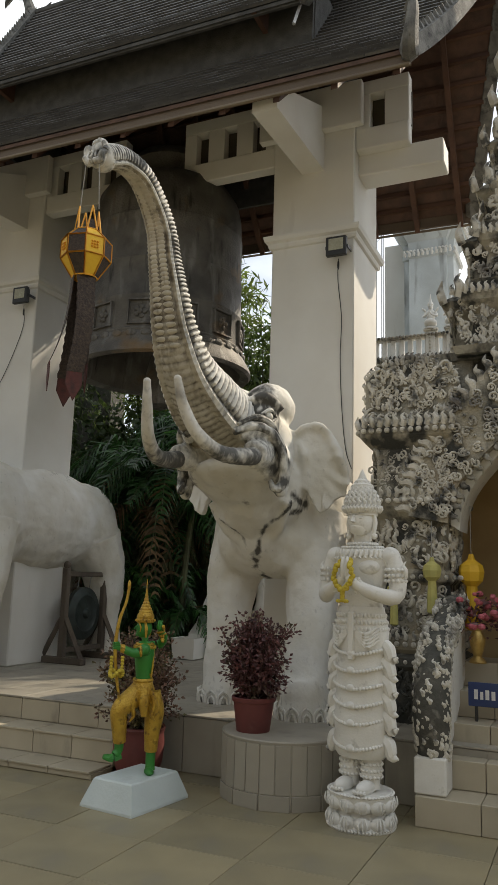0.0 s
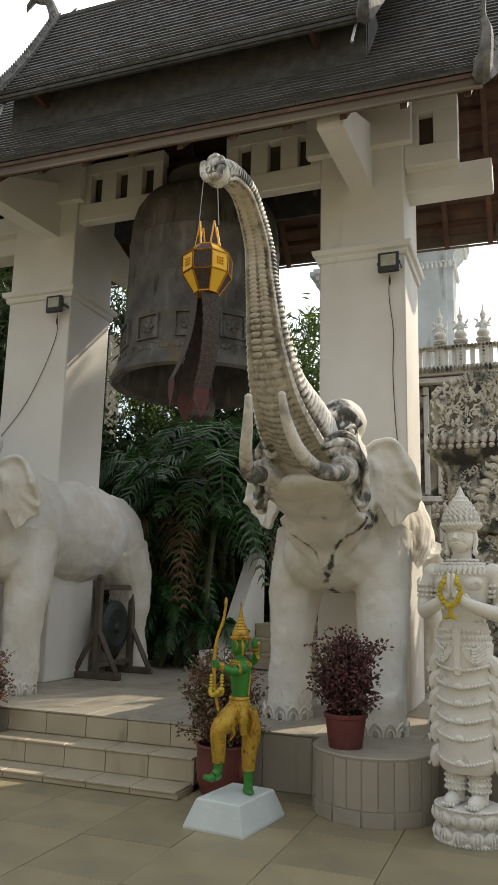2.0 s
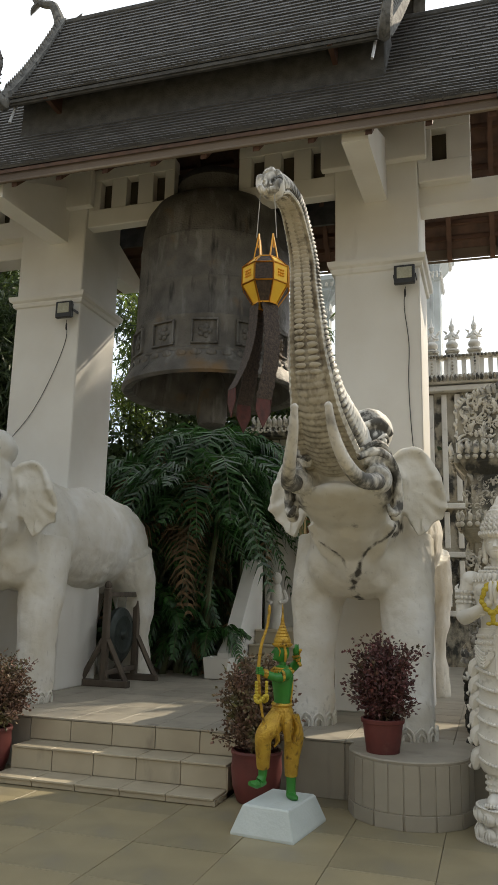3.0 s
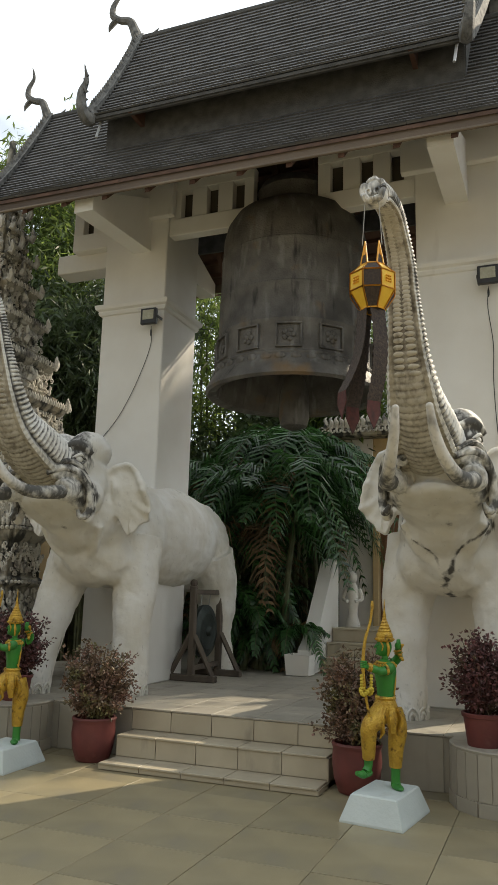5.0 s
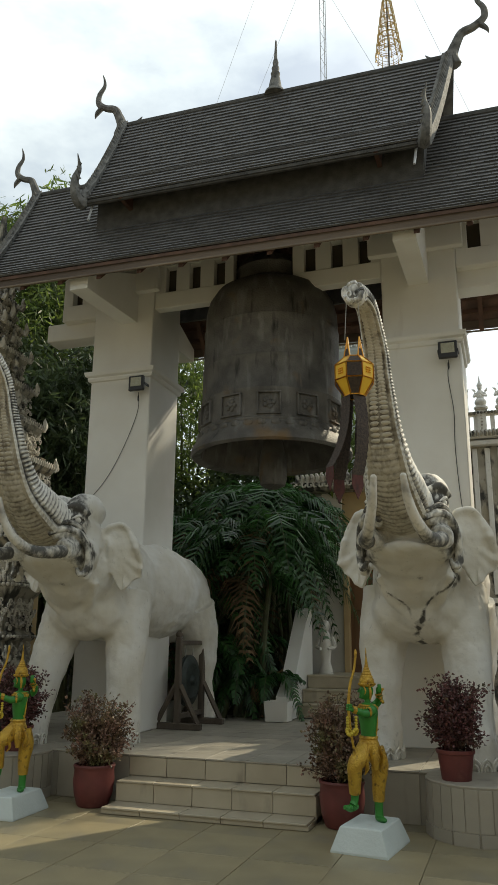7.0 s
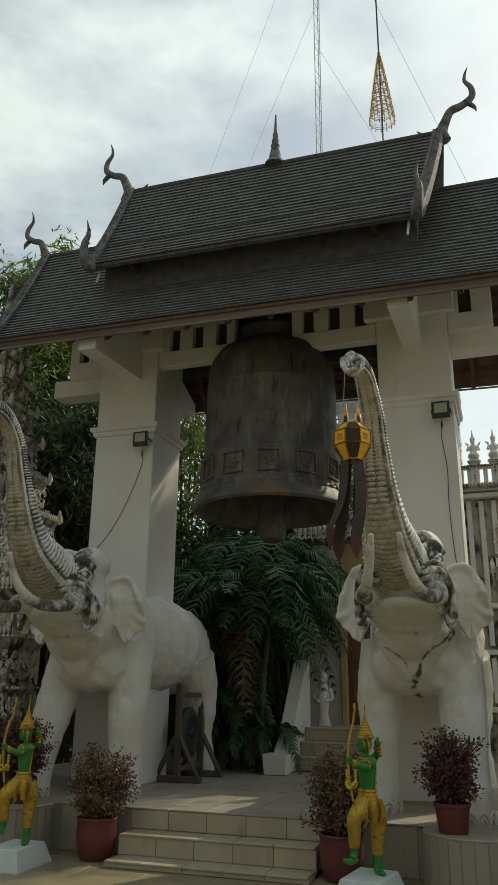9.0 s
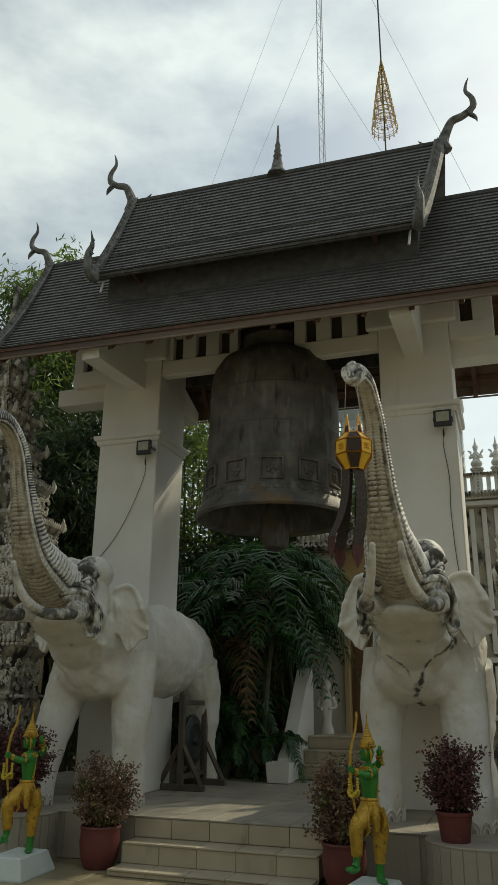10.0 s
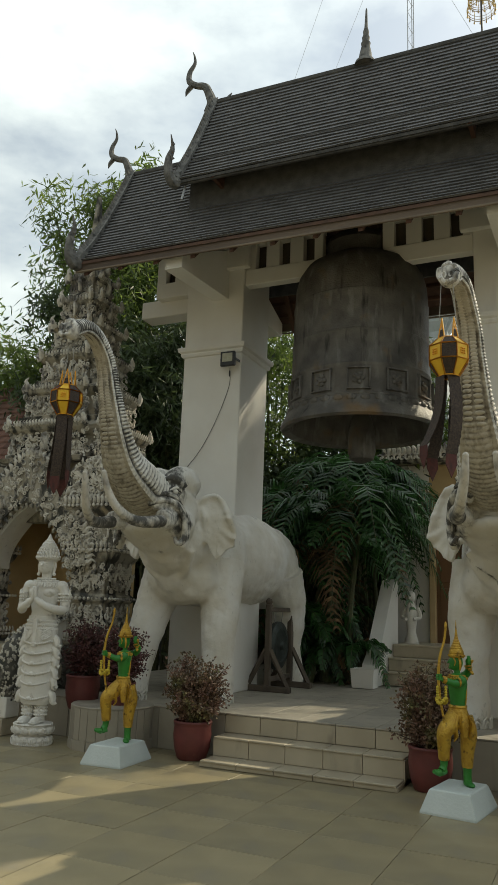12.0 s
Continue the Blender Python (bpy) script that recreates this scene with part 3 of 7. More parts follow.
        pts = [(x + s * p[0] * size, y, z + p[2] * size) for p in pts]
        tube(bm, pts, [0.085 * size, 0.088 * size, 0.07 * size, 0.062 * size, 0.056 * size, 0.052 * size, 0.042 * size, 0.03 * size, 0.02 * size, 0.006 * size], 36, 8, flat=0.9, up=(0, 1, 0))
        # beak and crest
        tube(bm, [(x + s * 0.40 * size, y, z + 0.46 * size), (x + s * 0.52 * size, y, z + 0.34 * size), (x + s * 0.55 * size, y, z + 0.25 * size)], [0.05 * size, 0.04 * size, 0.006], 8, 6, flat=0.8)
        tube(bm, [(x + s * 0.02 * size, y, z - 0.03 * size), (x - s * 0.18 * size, y, z - 0.02 * size), (x - s * 0.30 * size, y, z + 0.10 * size)], [0.07 * size, 0.05 * size, 0.006], 8, 6, flat=0.9)
        part("ridge_finial", bm, M_FINIAL, ob, "curled horn shaped ridge finial", True)

    for s in (-1, 1):
        horn(MID + s * UP_HT, RY, 9.12, s, 0.98)
        horn(MID + s * LO_HT, RY, 8.17, s, 0.88)
        for he, (y, z), sz in ((UP_HE, UP_EAVE, 0.95), (LO_HE, LO_EAVE, 0.95)):
            for side in (-1, 1):
                bm = bmesh.new()
                if side == 1 and he == LO_HE:
                    y, z = LO_EAVE_REAR
                x = MID + s * he
                yy = RY + side * y
                tube(bm, [(x, yy - side * 0.10, z + 0.14), (x, yy + side * 0.02, z - 0.04), (x + s * 0.03, yy + side * 0.12, z + 0.02), (x + s * 0.05, yy + side * 0.13, z + 0.25 * sz), (x + s * 0.02, yy + side * 0.10, z + 0.45 * sz), (x + s * 0.05, yy + side * 0.12, z + 0.66 * sz)], [0.09, 0.10, 0.08, 0.058, 0.034, 0.007], 24, 8, flat=0.8)
                for k in range(5):
                    tube(bm, [(x, yy + side * 0.11, z + 0.02 + 0.11 * k), (x + s * 0.02, yy + side * (0.19 - 0.01 * k), z + 0.08 + 0.11 * k)], [0.05 - 0.006 * k, 0.006], 3, 5)
                part("eave_finial", bm, M_FINIAL, ob, "carved flame finial at the bargeboard foot", True)
    # centre spire
    bm = bmesh.new()
    lathe(bm, [(0.16, 0), (0.15, 0.04), (0.10, 0.10), (0.085, 0.2), (0.06, 0.32), (0.07, 0.36), (0.05, 0.40), (0.058, 0.45), (0.04, 0.5), (0.045, 0.55), (0.026, 0.62), (0.018, 0.8), (0.014, 0.92), (0.004, 0.95)], (MID, RY, 9.10), 14)
    part("spire", bm, M_FINIAL, ob, "slender cement ridge spire", True)
    # iron stay below the upper eave
    for s in (-1, 1):
        bm = bmesh.new()
        tube(bm, [(MID + s * 2.08, RY - 1.24, 6.98), (MID + s * 2.06, RY - 1.36, 6.66)], [0.016, 0.016], 2, 6)
        part("eave_stay", bm, M_STEEL, ob)
    # the old frame has sunk a little to one side
    pivot = Matrix.Translation((MID, RY, 5.6))
    ob.matrix_world = pivot @ Matrix.Rotation(radians(0.8), 4, 'Y') @ pivot.inverted()
    return ob


build_roof()


# ---- the bell ----
def build_bell():
    ob = thing("bell", "huge aged bronze temple bell with panelled band hanging under the roof", "bell")
    z = 3.70
    prof = [(0.90, 0.03), (1.00, 0.0), (1.025, 0.03), (1.015, 0.08), (0.975, 0.15), (0.935, 0.22), (0.912, 0.27), (0.918, 0.285), (0.918, 0.30), (0.905, 0.315), (0.897, 0.64), (0.905, 0.655), (0.905, 0.675), (0.893, 0.69), (0.885, 1.08), (0.891, 1.09), (0.891, 1.11), (0.882, 1.12), (0.876, 1.60), (0.882, 1.61), (0.882, 1.64), (0.872, 1.65), (0.862, 1.90), (0.825, 2.06), (0.74, 2.20), (0.58, 2.30), (0.48, 2.36), (0.46, 2.46), (0.49, 2.54), (0.43, 2.66), (0.28, 2.74), (0.1, 2.76)]
    bm = bmesh.new()
    lathe(bm, prof, (MID, RY, z), 72, cap=False)
    lathe(bm, [(0.90, 0.03), (0.85, 0.4), (0.82, 1.7), (0.6, 2.15), (0.02, 2.25)], (MID, RY, z), 48, cap=False)
    part("bell_body", bm, M_BRONZE, ob, smooth=True)
    bm = bmesh.new()
    for k in range(3):
        a = k * math.pi / 3
        tube(bm, [(MID - 0.22 * math.cos(a), RY - 0.22 * math.sin(a), z + 2.44), (MID - 0.17 * math.cos(a), RY - 0.17 * math.sin(a), z + 2.62), (MID, RY, z + 2.72), (MID + 0.17 * math.cos(a), RY + 0.17 * math.sin(a), z + 2.62), (MID + 0.22 * math.cos(a), RY + 0.22 * math.sin(a), z + 2.44)], [0.07] * 5, 20, 8)
    part("crown_loop", bm, M_BRONZE, ob, smooth=True)
    bm = bmesh.new()
    tube(bm, [(MID + 0.05, RY - 0.1, z + 1.7), (MID + 0.05, RY - 0.1, z + 0.1)], [0.03, 0.03], 3, 8)
    lathe(bm, [(0.03, 0.3), (0.12, 0.2), (0.165, 0.0), (0.175, -0.26), (0.15, -0.36), (0.06, -0.40)], (MID + 0.05, RY - 0.1, z), 20)
    part("clapper", bm, M_BRONZE, ob, "dark bell clapper", True)
    n = 12
    for k in range(n):
        a = 2 * math.pi * (k + 0.5) / n
        m = Matrix.Translation((MID, RY, 0)) @ Matrix.Rotation(a, 4, 'Z')
        bm = bmesh.new()
        r = 0.897
        for x0, x1, z0, z1 in ((-0.145, 0.145, 0.335, 0.355), (-0.145, 0.145, 0.595, 0.615), (-0.145, -0.125, 0.355, 0.595), (0.125, 0.145, 0.355, 0.595)):
            b2 = new_box(x0, x1, -r - 0.028, -r + 0.03, z + z0, z + z1, 0.004)
            append(bm, b2, m)
            b2.free()
        b2 = bmesh.new()
        for q in range(5):
            blob(b2, (0.05 * math.cos(q * 1.257), -r - 0.012, z + 0.475 + 0.05 * math.sin(q * 1.257)), (0.03, 0.014, 0.03), u=8, v=6)
        blob(b2, (0, -r - 0.016, z + 0.475), (0.035, 0.02, 0.035), u=8, v=6)
        append(bm, b2, m)
        b2.free()
        part("relief_panel", bm, M_BRONZE, ob)
    # lotus petal relief over the rim
    bm = bmesh.new()
    for k in range(36):
        a = 2 * math.pi * k / 36
        rr = 0.94
        blob(bm, (MID + rr * math.cos(a), RY + rr * math.sin(a), z + 0.235), (0.016, 0.06, 0.04), u=8, v=6, rot=Matrix.Rotation(a, 4, 'Z'))
    part("petal_relief", bm, M_BRONZE, ob)["kind"] = "stuff"


build_bell()


# ---- elephants ----
def ear_outline():
    return [(0, 0.0), (0.06, 0.06), (0.14, 0.085), (0.23, 0.06), (0.30, -0.04), (0.35, -0.20), (0.39, -0.36), (0.40, -0.45), (0.37, -0.52), (0.29, -0.55), (0.23, -0.62), (0.14, -0.66), (0.10, -0.56), (0.06, -0.46), (0.0, -0.36)]


def smoothstep(a, b, v):
    u = min(max((v - a) / (b - a), 0.0), 1.0)
    return u * u * (3 - 2 * u)


def near(c, p, r):
    return max(0.0, 1 - math.dist(c, p) / r)


def build_elephant(cx, flip, run_down, name_label):
    """An elephant statue, facing -y, standing round a column; flip: which foreleg steps out."""
    bm = bmesh.new()
    B = lambda c, r: blob(bm, c, r, u=20, v=14)
    B((0, 0.12, 1.67), (0.62, 1.30, 0.64))
    B((0, 0.95, 1.62), (0.57, 0.52, 0.60))
    B((0, -0.75, 1.66), (0.54, 0.62, 0.62))
    B((0, -1.12, 1.62), (0.46, 0.48, 0.56))
    B((0, -1.45, 1.80), (0.40, 0.48, 0.46))
    B((0, -1.40, 1.46), (0.30, 0.24, 0.32))
    B((0, -1.25, 1.25), (0.36, 0.27, 0.21))
    B((0, -1.74, 2.10), (0.38, 0.40, 0.38))
    B((0, -1.98, 2.14), (0.30, 0.30, 0.26))
    for s in (-1, 1):
        B((s * 0.15, -1.68, 2.41), (0.21, 0.29, 0.20))
        B((s * 0.24, -2.00, 2.24), (0.12, 0.20, 0.17))
        B((s * 0.27, -1.92, 1.92), (0.14, 0.26, 0.20))
        # brow, and the fold from the tusk's root down the cheek
        tube(bm, [(s * 0.18, -2.22, 2.36), (s * 0.30, -2.12, 2.40), (s * 0.37, -1.95, 2.34)], [0.025, 0.045, 0.03], 8, 8)
        tube(bm, [(s * 0.20, -2.36, 2.06), (s * 0.30, -2.24, 2.12), (s * 0.38, -2.10, 2.08), (s * 0.41, -2.00, 1.92), (s * 0.42, -1.97, 1.76), (s * 0.40, -2.03, 1.68), (s * 0.36, -2.08, 1.72)], [0.04, 0.05, 0.045, 0.04, 0.045, 0.04, 0.02], 20, 9)
        # tusk sheath
        tube(bm, [(s * 0.22, -1.9, 2.0), (s * 0.29, -2.15, 1.96), (s * 0.31, -2.34, 1.92)], [0.12, 0.11, 0.10], 8, 12)
    # broad sloping lower jaw
    tilt = Matrix.Rotation(radians(-24), 4, 'X')
    blob(bm, (0, -1.88, 1.74), (0.33, 0.40, 0.13), u=20, v=14, rot=tilt)
    blob(bm, (0, -2.08, 1.80), (0.28, 0.24, 0.08), u=20, v=14, rot=tilt)
    for s in (-1, 1):
        # throat folds and the broad breast over the legs
        tube(bm, [(s * 0.34, -1.70, 1.66), (s * 0.24, -1.60, 1.46), (s * 0.11, -1.54, 1.32), (s * 0.02, -1.48, 1.22)], [0.05, 0.05, 0.045, 0.02], 14, 9)
        B((s * 0.20, -1.20, 1.36), (0.28, 0.29, 0.30))
        tube(bm, [(s * 0.12, -1.56, 1.50), (s * 0.09, -1.585, 1.40), (s * 0.03, -1.56, 1.34)], [0.015, 0.035, 0.015], 8, 8)
    # legs
    f = 1 if flip else -1
    feet = []
    for s in (-1, 1):
        fwd = s == f
        if fwd:
            pts = [(s * 0.32, -1.0, 1.55), (s * 0.40, -1.22, 1.0), (s * 0.43, -1.40, 0.55), (s * 0.44, -1.58, 0.0)]
        else:
            pts = [(s * 0.32, -0.95, 1.55), (s * 0.41, -1.06, 1.0), (s * 0.43, -1.12, 0.55), (s * 0.44, -1.16, 0.0)]
        tube(bm, pts, [0.30, 0.235, 0.185, 0.195], 12, 16)
        line = bez(pts, 40)
        for i in (17, 20, 23, 27, 31):
            p = line[i]
            r = 0.185 - 0.001 * i
            tube(bm, [(p.x - r * 0.8, p.y - r * 0.5, p.z + 0.03), (p.x, p.y - r * 1.0, p.z - 0.02), (p.x + r * 0.8, p.y - r * 0.5, p.z + 0.03)], [0.012, 0.026, 0.012], 8, 6)
        feet.append((pts[-1][0], pts[-1][1]))
        lathe(bm, [(0.145, 0.30), (0.175, 0.2), (0.20, 0.06), (0.205, 0.0)], (*feet[-1], 0), 18)
        tube(bm, [(s * 0.30, 0.95, 1.5), (s * 0.37, 1.15, 1.0), (s * 0.38, 1.18, 0.5), (s * 0.38, 1.22, 0.0)], [0.36, 0.27, 0.19, 0.23], 12, 16)
        # ears: a drooping flap, bowed, with a rolled upper rim
        e = bmesh.new()
        m = Matrix.Translation((s * 0.325, -1.55, 2.19)) @ Matrix.Rotation(radians(s * 20), 4, 'Z') @ Matrix.Rotation(radians(s * -6), 4, 'Y')
        o = ear_outline()
        prism(e, [(s * x, zz) for x, zz in o], 0.07, m)
        bmesh.ops.recalc_face_normals(e, faces=e.faces)
        append(bm, e)
        e.free()
        tube(bm, [m @ Vector((s * x, -0.045 - 0.012 * (k % 2), zz)) for k, (x, zz) in enumerate(o[0:8])], [0.03, 0.04, 0.034, 0.042, 0.034, 0.04, 0.03, 0.02], 28, 8)
        tube(bm, [m @ Vector((s * 0.03, -0.04, -0.05)), m @ Vector((s * 0.07, -0.05, -0.16)), m @ Vector((s * 0.05, -0.04, -0.30))], [0.03, 0.04, 0.02], 10, 8)
    tube(bm, [(0, 1.40, 1.9), (0, 1.55, 1.5), (0.02, 1.55, 0.95)], [0.08, 0.05, 0.04], 10, 8)
    bmesh.ops.recalc_face_normals(bm, faces=bm.faces)
    out = remeshed(bm, 0.018, 4)
    W = out.verts.layers.float.new("weather")
    for v in out.verts:
        c = v.co
        n = noise.noise(c * 2.3) * 0.018 + noise.noise(c * 7.0) * 0.013 + noise.noise(c * 17.0) * 0.005
        a = abs(c.x)
        s = 1 if c.x > 0 else -1
        dirt = max(0.0, 0.8 + 1.3 * noise.noise(c * 11) + 0.7 * noise.noise(c * 24))
        w = 1.5 * near(c, (s * 0.30, -2.12, 2.30), 0.30) * dirt + 1.5 * near(c, (s * 0.40, -2.02, 1.90), 0.22) * dirt + 1.1 * near(c, (s * 0.10, -2.02, 2.46), 0.34) * dirt + 0.8 * near(c, (s * 0.31, -2.28, 1.98), 0.22) + 0.5 * near(c, (s * 0.12, -2.0, 2.42), 0.3)
        if c.y < -1.0 and run_down:
            rough = noise.noise(c * 15)
            run = 0.02 * math.sin(c.z * 21) + 0.03 * noise.noise(Vector((0, 3, c.z * 9)))
            # dark run from each cheek fold to the middle of the breast, then down between the legs
            w += (1.25 if s > 0 else 0.75) * math.exp(-((a - 0.40 * smoothstep(1.20, 1.74, c.z) - run) / 0.017) ** 2) * smoothstep(1.18, 1.26, c.z) * (1 - smoothstep(1.70, 1.78, c.z)) * max(0.0, 0.75 + rough)
            w += 1.2 * math.exp(-((c.x - run) / (0.03 + 0.05 * abs(rough))) ** 2) * smoothstep(0.98, 1.04, c.z) * (1 - smoothstep(1.24, 1.32, c.z)) * max(0.0, 0.6 + 1.4 * rough)
        if a > 0.55 and c.y < -1.2 and c.z > 1.35:
            th = math.atan2(c.z - 2.05, a - 0.38)
            r_ = math.hypot(c.z - 2.05, a - 0.38)
            c.y += (0.010 * math.sin(th * 13) + 0.008 * math.sin(th * 23) + 0.02 * noise.noise(c * 6)) * smoothstep(0.16, 0.45, r_)
        w += 0.45 * smoothstep(2.05, 2.3, c.z) * smoothstep(-0.6, 0.2, c.y) * (0.5 + noise.noise(Vector((c.x * 14, c.y * 14, c.z * 2))))
        w += 0.35 * (1 - smoothstep(0.0, 0.35, c.z)) * (0.4 + noise.noise(c * 9))
        v[W] = min(max(w, 0.0), 1.0)
        v.co = c + v.normal * n
    # trunk: ringed back, plated underside
    t = flip * 2 - 1
    path = [(0, -1.75, 2.12), (-0.02, -2.12, 2.20), (-0.04, -2.46, 2.32), (-0.05, -2.74, 2.49), (-0.06, -2.91, 2.74), (-0.06, -3.01, 2.98), (-0.06, -3.08, 3.16), (-0.06, -3.14, 3.34), (-0.07, -3.25, 3.50), (-0.08, -3.42, 3.62), (-0.10, -3.62, 3.63), (-0.10, -3.80, 3.54)]
    rad = [0.29, 0.27, 0.245, 0.190, 0.148, 0.122, 0.106, 0.096, 0.088, 0.080, 0.075, 0.078]
    N = 480
    path = [(p[0] * t, p[1], p[2]) for p in path]
    segs = 44

    def side_of(j):
        return math.sin(2 * math.pi * j / segs)

    UNDER, RIM, GROOVE = -0.66, -0.46, -0.34

    def wave(i, j):
        a = 2 * math.pi * j / segs
        bend = 1.3 * math.sin(a * 2) + 0.9 * noise.noise(Vector((i * 0.06, math.cos(a) * 1.3, math.sin(a) * 1.3)))
        return 0.5 + 0.5 * math.sin(i * 2 * math.pi / 6.3 + bend)

    def ridge(i, j):
        s_ = side_of(j)
        if s_ < UNDER:                             # plated underside
            return 0.90 + 0.035 * abs(math.sin(i * math.pi / 6.3))
        if s_ < RIM:                               # corded side rims
            return 1.10 + 0.02 * math.sin(i * 2 * math.pi / 6.3)
        if s_ < GROOVE:
            return 0.93
        return 0.93 + 0.13 * wave(i, j) ** 0.45 + 0.02 * noise.noise(Vector((i * 0.2, j * 0.5, 3)))

    tr = bmesh.new()
    T = tr.verts.layers.float.new("weather")
    tube(tr, path, rad, N, segs, ridge=ridge, mfun=lambda i, j: 1 if side_of(j + 0.5) < UNDER else 0)
    tr.verts.ensure_lookup_table()
    for i in range(N + 1):
        for j in range(segs):
            s_ = side_of(j)
            v = tr.verts[i * segs + j]
            old = smoothstep(-0.25, 0.45, noise.noise(v.co * 3.1) + 0.5 * noise.noise(v.co * 9.0))
            if s_ < UNDER:
                far = smoothstep(120, 200, i)
                v[T] = min(1.0, 0.08 + 0.25 * far + (0.2 + 0.35 * far) * old + 0.5 * (1 - far) * (1 - abs(math.sin(i * math.pi / 6.3))) ** 2 + (0.5 if s_ > UNDER - 0.07 else 0.0) * (0.4 + old))
            elif s_ < RIM:
                v[T] = 0.12 + 0.3 * old
            elif s_ < GROOVE:
                v[T] = 0.95
            else:
                g = (1 - wave(i, j)) ** 1.6
                v[T] = min(1.0, g * (0.75 + 0.7 * old) + 0.45 * old * smoothstep(210, 330, i) + 0.22 * old)
    bmesh.ops.recalc_face_normals(tr, faces=tr.faces)
    # small plates on the underside, and the open tip
    line = bez(path, 72)
    rr = interp(rad, 72)
    for i in range(24, 70):
        d = (line[min(i + 1, 72)] - line[i - 1]).normalized()
        v = Vector((1, 0, 0)).cross(d).normalized()
        q = Matrix(((1, v.x, d.x, 0), (0, v.y, d.y, 0), (0, v.z, d.z, 0), (0, 0, 0, 1)))
        for sx in (-1, 1):
            c = line[i] + v * rr[i] * 0.88 + Vector((sx * rr[i] * 0.29, 0, 0))
            k0 = len(tr.verts)
            blob(tr, c, (rr[i] * 0.31, rr[i] * 0.075, 0.0185), 1, u=10, v=7, rot=q)
            tr.verts.ensure_lookup_table()
            for k in range(k0, len(tr.verts)):
                tr.verts[k][T] = min(1.0, max(0.0, 0.16 + 0.8 * noise.noise(tr.verts[k].co * 9)))
    tip = Vector(path[-1])
    k0 = len(tr.verts)
    blob(tr, tip, (0.080, 0.085, 0.092), 2, u=16, v=12)
    # flared lip round the open end, a finger above and two nostrils
    face = Matrix.Translation(tip + Vector((0, -0.062, -0.012))) @ Matrix.Rotation(radians(-22), 4, 'X')
    lip = [face @ Vector((0.066 * math.cos(q * math.pi / 8), -0.012 + 0.012 * math.sin(q * 2.4), 0.088 * math.sin(q * math.pi / 8))) for q in range(17)]
    tube(tr, lip, [0.020 + 0.004 * math.sin(q * 1.9) for q in range(17)], 48, 8, mi=2)
    blob(tr, face @ Vector((0, 0.01, 0)), (0.064, 0.03, 0.084), 2, u=14, v=10)
    tube(tr, [face @ Vector((0, 0.05, 0.075)), face @ Vector((0, 0.01, 0.108)), face @ Vector((0, -0.03, 0.098))], [0.035, 0.032, 0.014], 8, 8, mi=2)
    for sx in (-1, 1):
        ring = [face @ Vector((sx * 0.028 + 0.017 * math.cos(q * math.pi / 4), -0.022, -0.022 + 0.027 * math.sin(q * math.pi / 4))) for q in range(9)]
        tube(tr, ring, [0.007] * 9, 16, 6, mi=2)
    tr.verts.ensure_lookup_table()
    for q in range(k0, len(tr.verts)):
        tr.verts[q][T] = min(1.0, max(0.0, 0.42 + 0.9 * noise.noise(tr.verts[q].co * 14)))
    # tusks and eyes
    for s in (-1, 1):
        k0 = len(tr.verts)
        tube(tr, [(s * 0.30, -2.18, 1.95), (s * 0.31, -2.45, 1.89), (s * 0.25, -2.76, 1.87), (s * 0.185, -2.98, 1.97), (s * 0.135, -3.09, 2.14), (s * 0.115, -3.14, 2.30)], [0.066, 0.064, 0.054, 0.044, 0.036, 0.025], 60, 14, mi=2, ridge=lambda i, j: 1 + (0.03 * math.sin(i * 2.1) if i < 26 else 0))
        tr.verts.ensure_lookup_table()
        for q in range(k0, len(tr.verts)):
            tr.verts[q][T] = min(1.0, max(0.0, (1.15 - smoothstep(22, 40, (q - k0) / 14)) * (0.85 + 0.8 * noise.noise(tr.verts[q].co * 13))))
        # weathered fold from the trunk's root over the tusk and down the cheek
        k0 = len(tr.verts)
        tube(tr, [(s * 0.19, -2.42, 2.08), (s * 0.29, -2.31, 2.14), (s * 0.375, -2.19, 2.11), (s * 0.425, -2.09, 1.99), (s * 0.435, -2.04, 1.84), (s * 0.425, -2.06, 1.73), (s * 0.39, -2.12, 1.70), (s * 0.36, -2.13, 1.76)], [0.025, 0.038, 0.036, 0.034, 0.037, 0.038, 0.03, 0.015], 44, 10, mi=0, ridge=lambda i, j: 1 + 0.06 * math.sin(i * 1.3 + j))
        tube(tr, [(s * 0.21, -2.40, 2.14), (s * 0.30, -2.28, 2.21), (s * 0.36, -2.16, 2.19), (s * 0.40, -2.06, 2.10)], [0.015, 0.026, 0.024, 0.01], 20, 8, mi=0)
        tr.verts.ensure_lookup_table()
        for q in range(k0, len(tr.verts)):
            tr.verts[q][T] = min(1.0, max(0.15, 0.75 + 0.9 * noise.noise(tr.verts[q].co * 12)))
        blob(tr, (s * 0.115, -3.14, 2.30), (0.027, 0.027, 0.026), 2, u=10, v=8)
        blob(tr, (s * 0.335, -2.12, 2.25), (0.028, 0.042, 0.032), 0, u=12, v=8)
        for up in (1, -1):
            k0 = len(tr.verts)
            tube(tr, [(s * 0.30, -2.19, 2.25), (s * 0.352, -2.13, 2.25 + up * 0.045), (s * 0.36, -2.04, 2.25)], [0.012, 0.017, 0.01], 8, 6, mi=0)
            tr.verts.ensure_lookup_table()
            for q in range(k0, len(tr.verts)):
                tr.verts[q][T] = 0.8
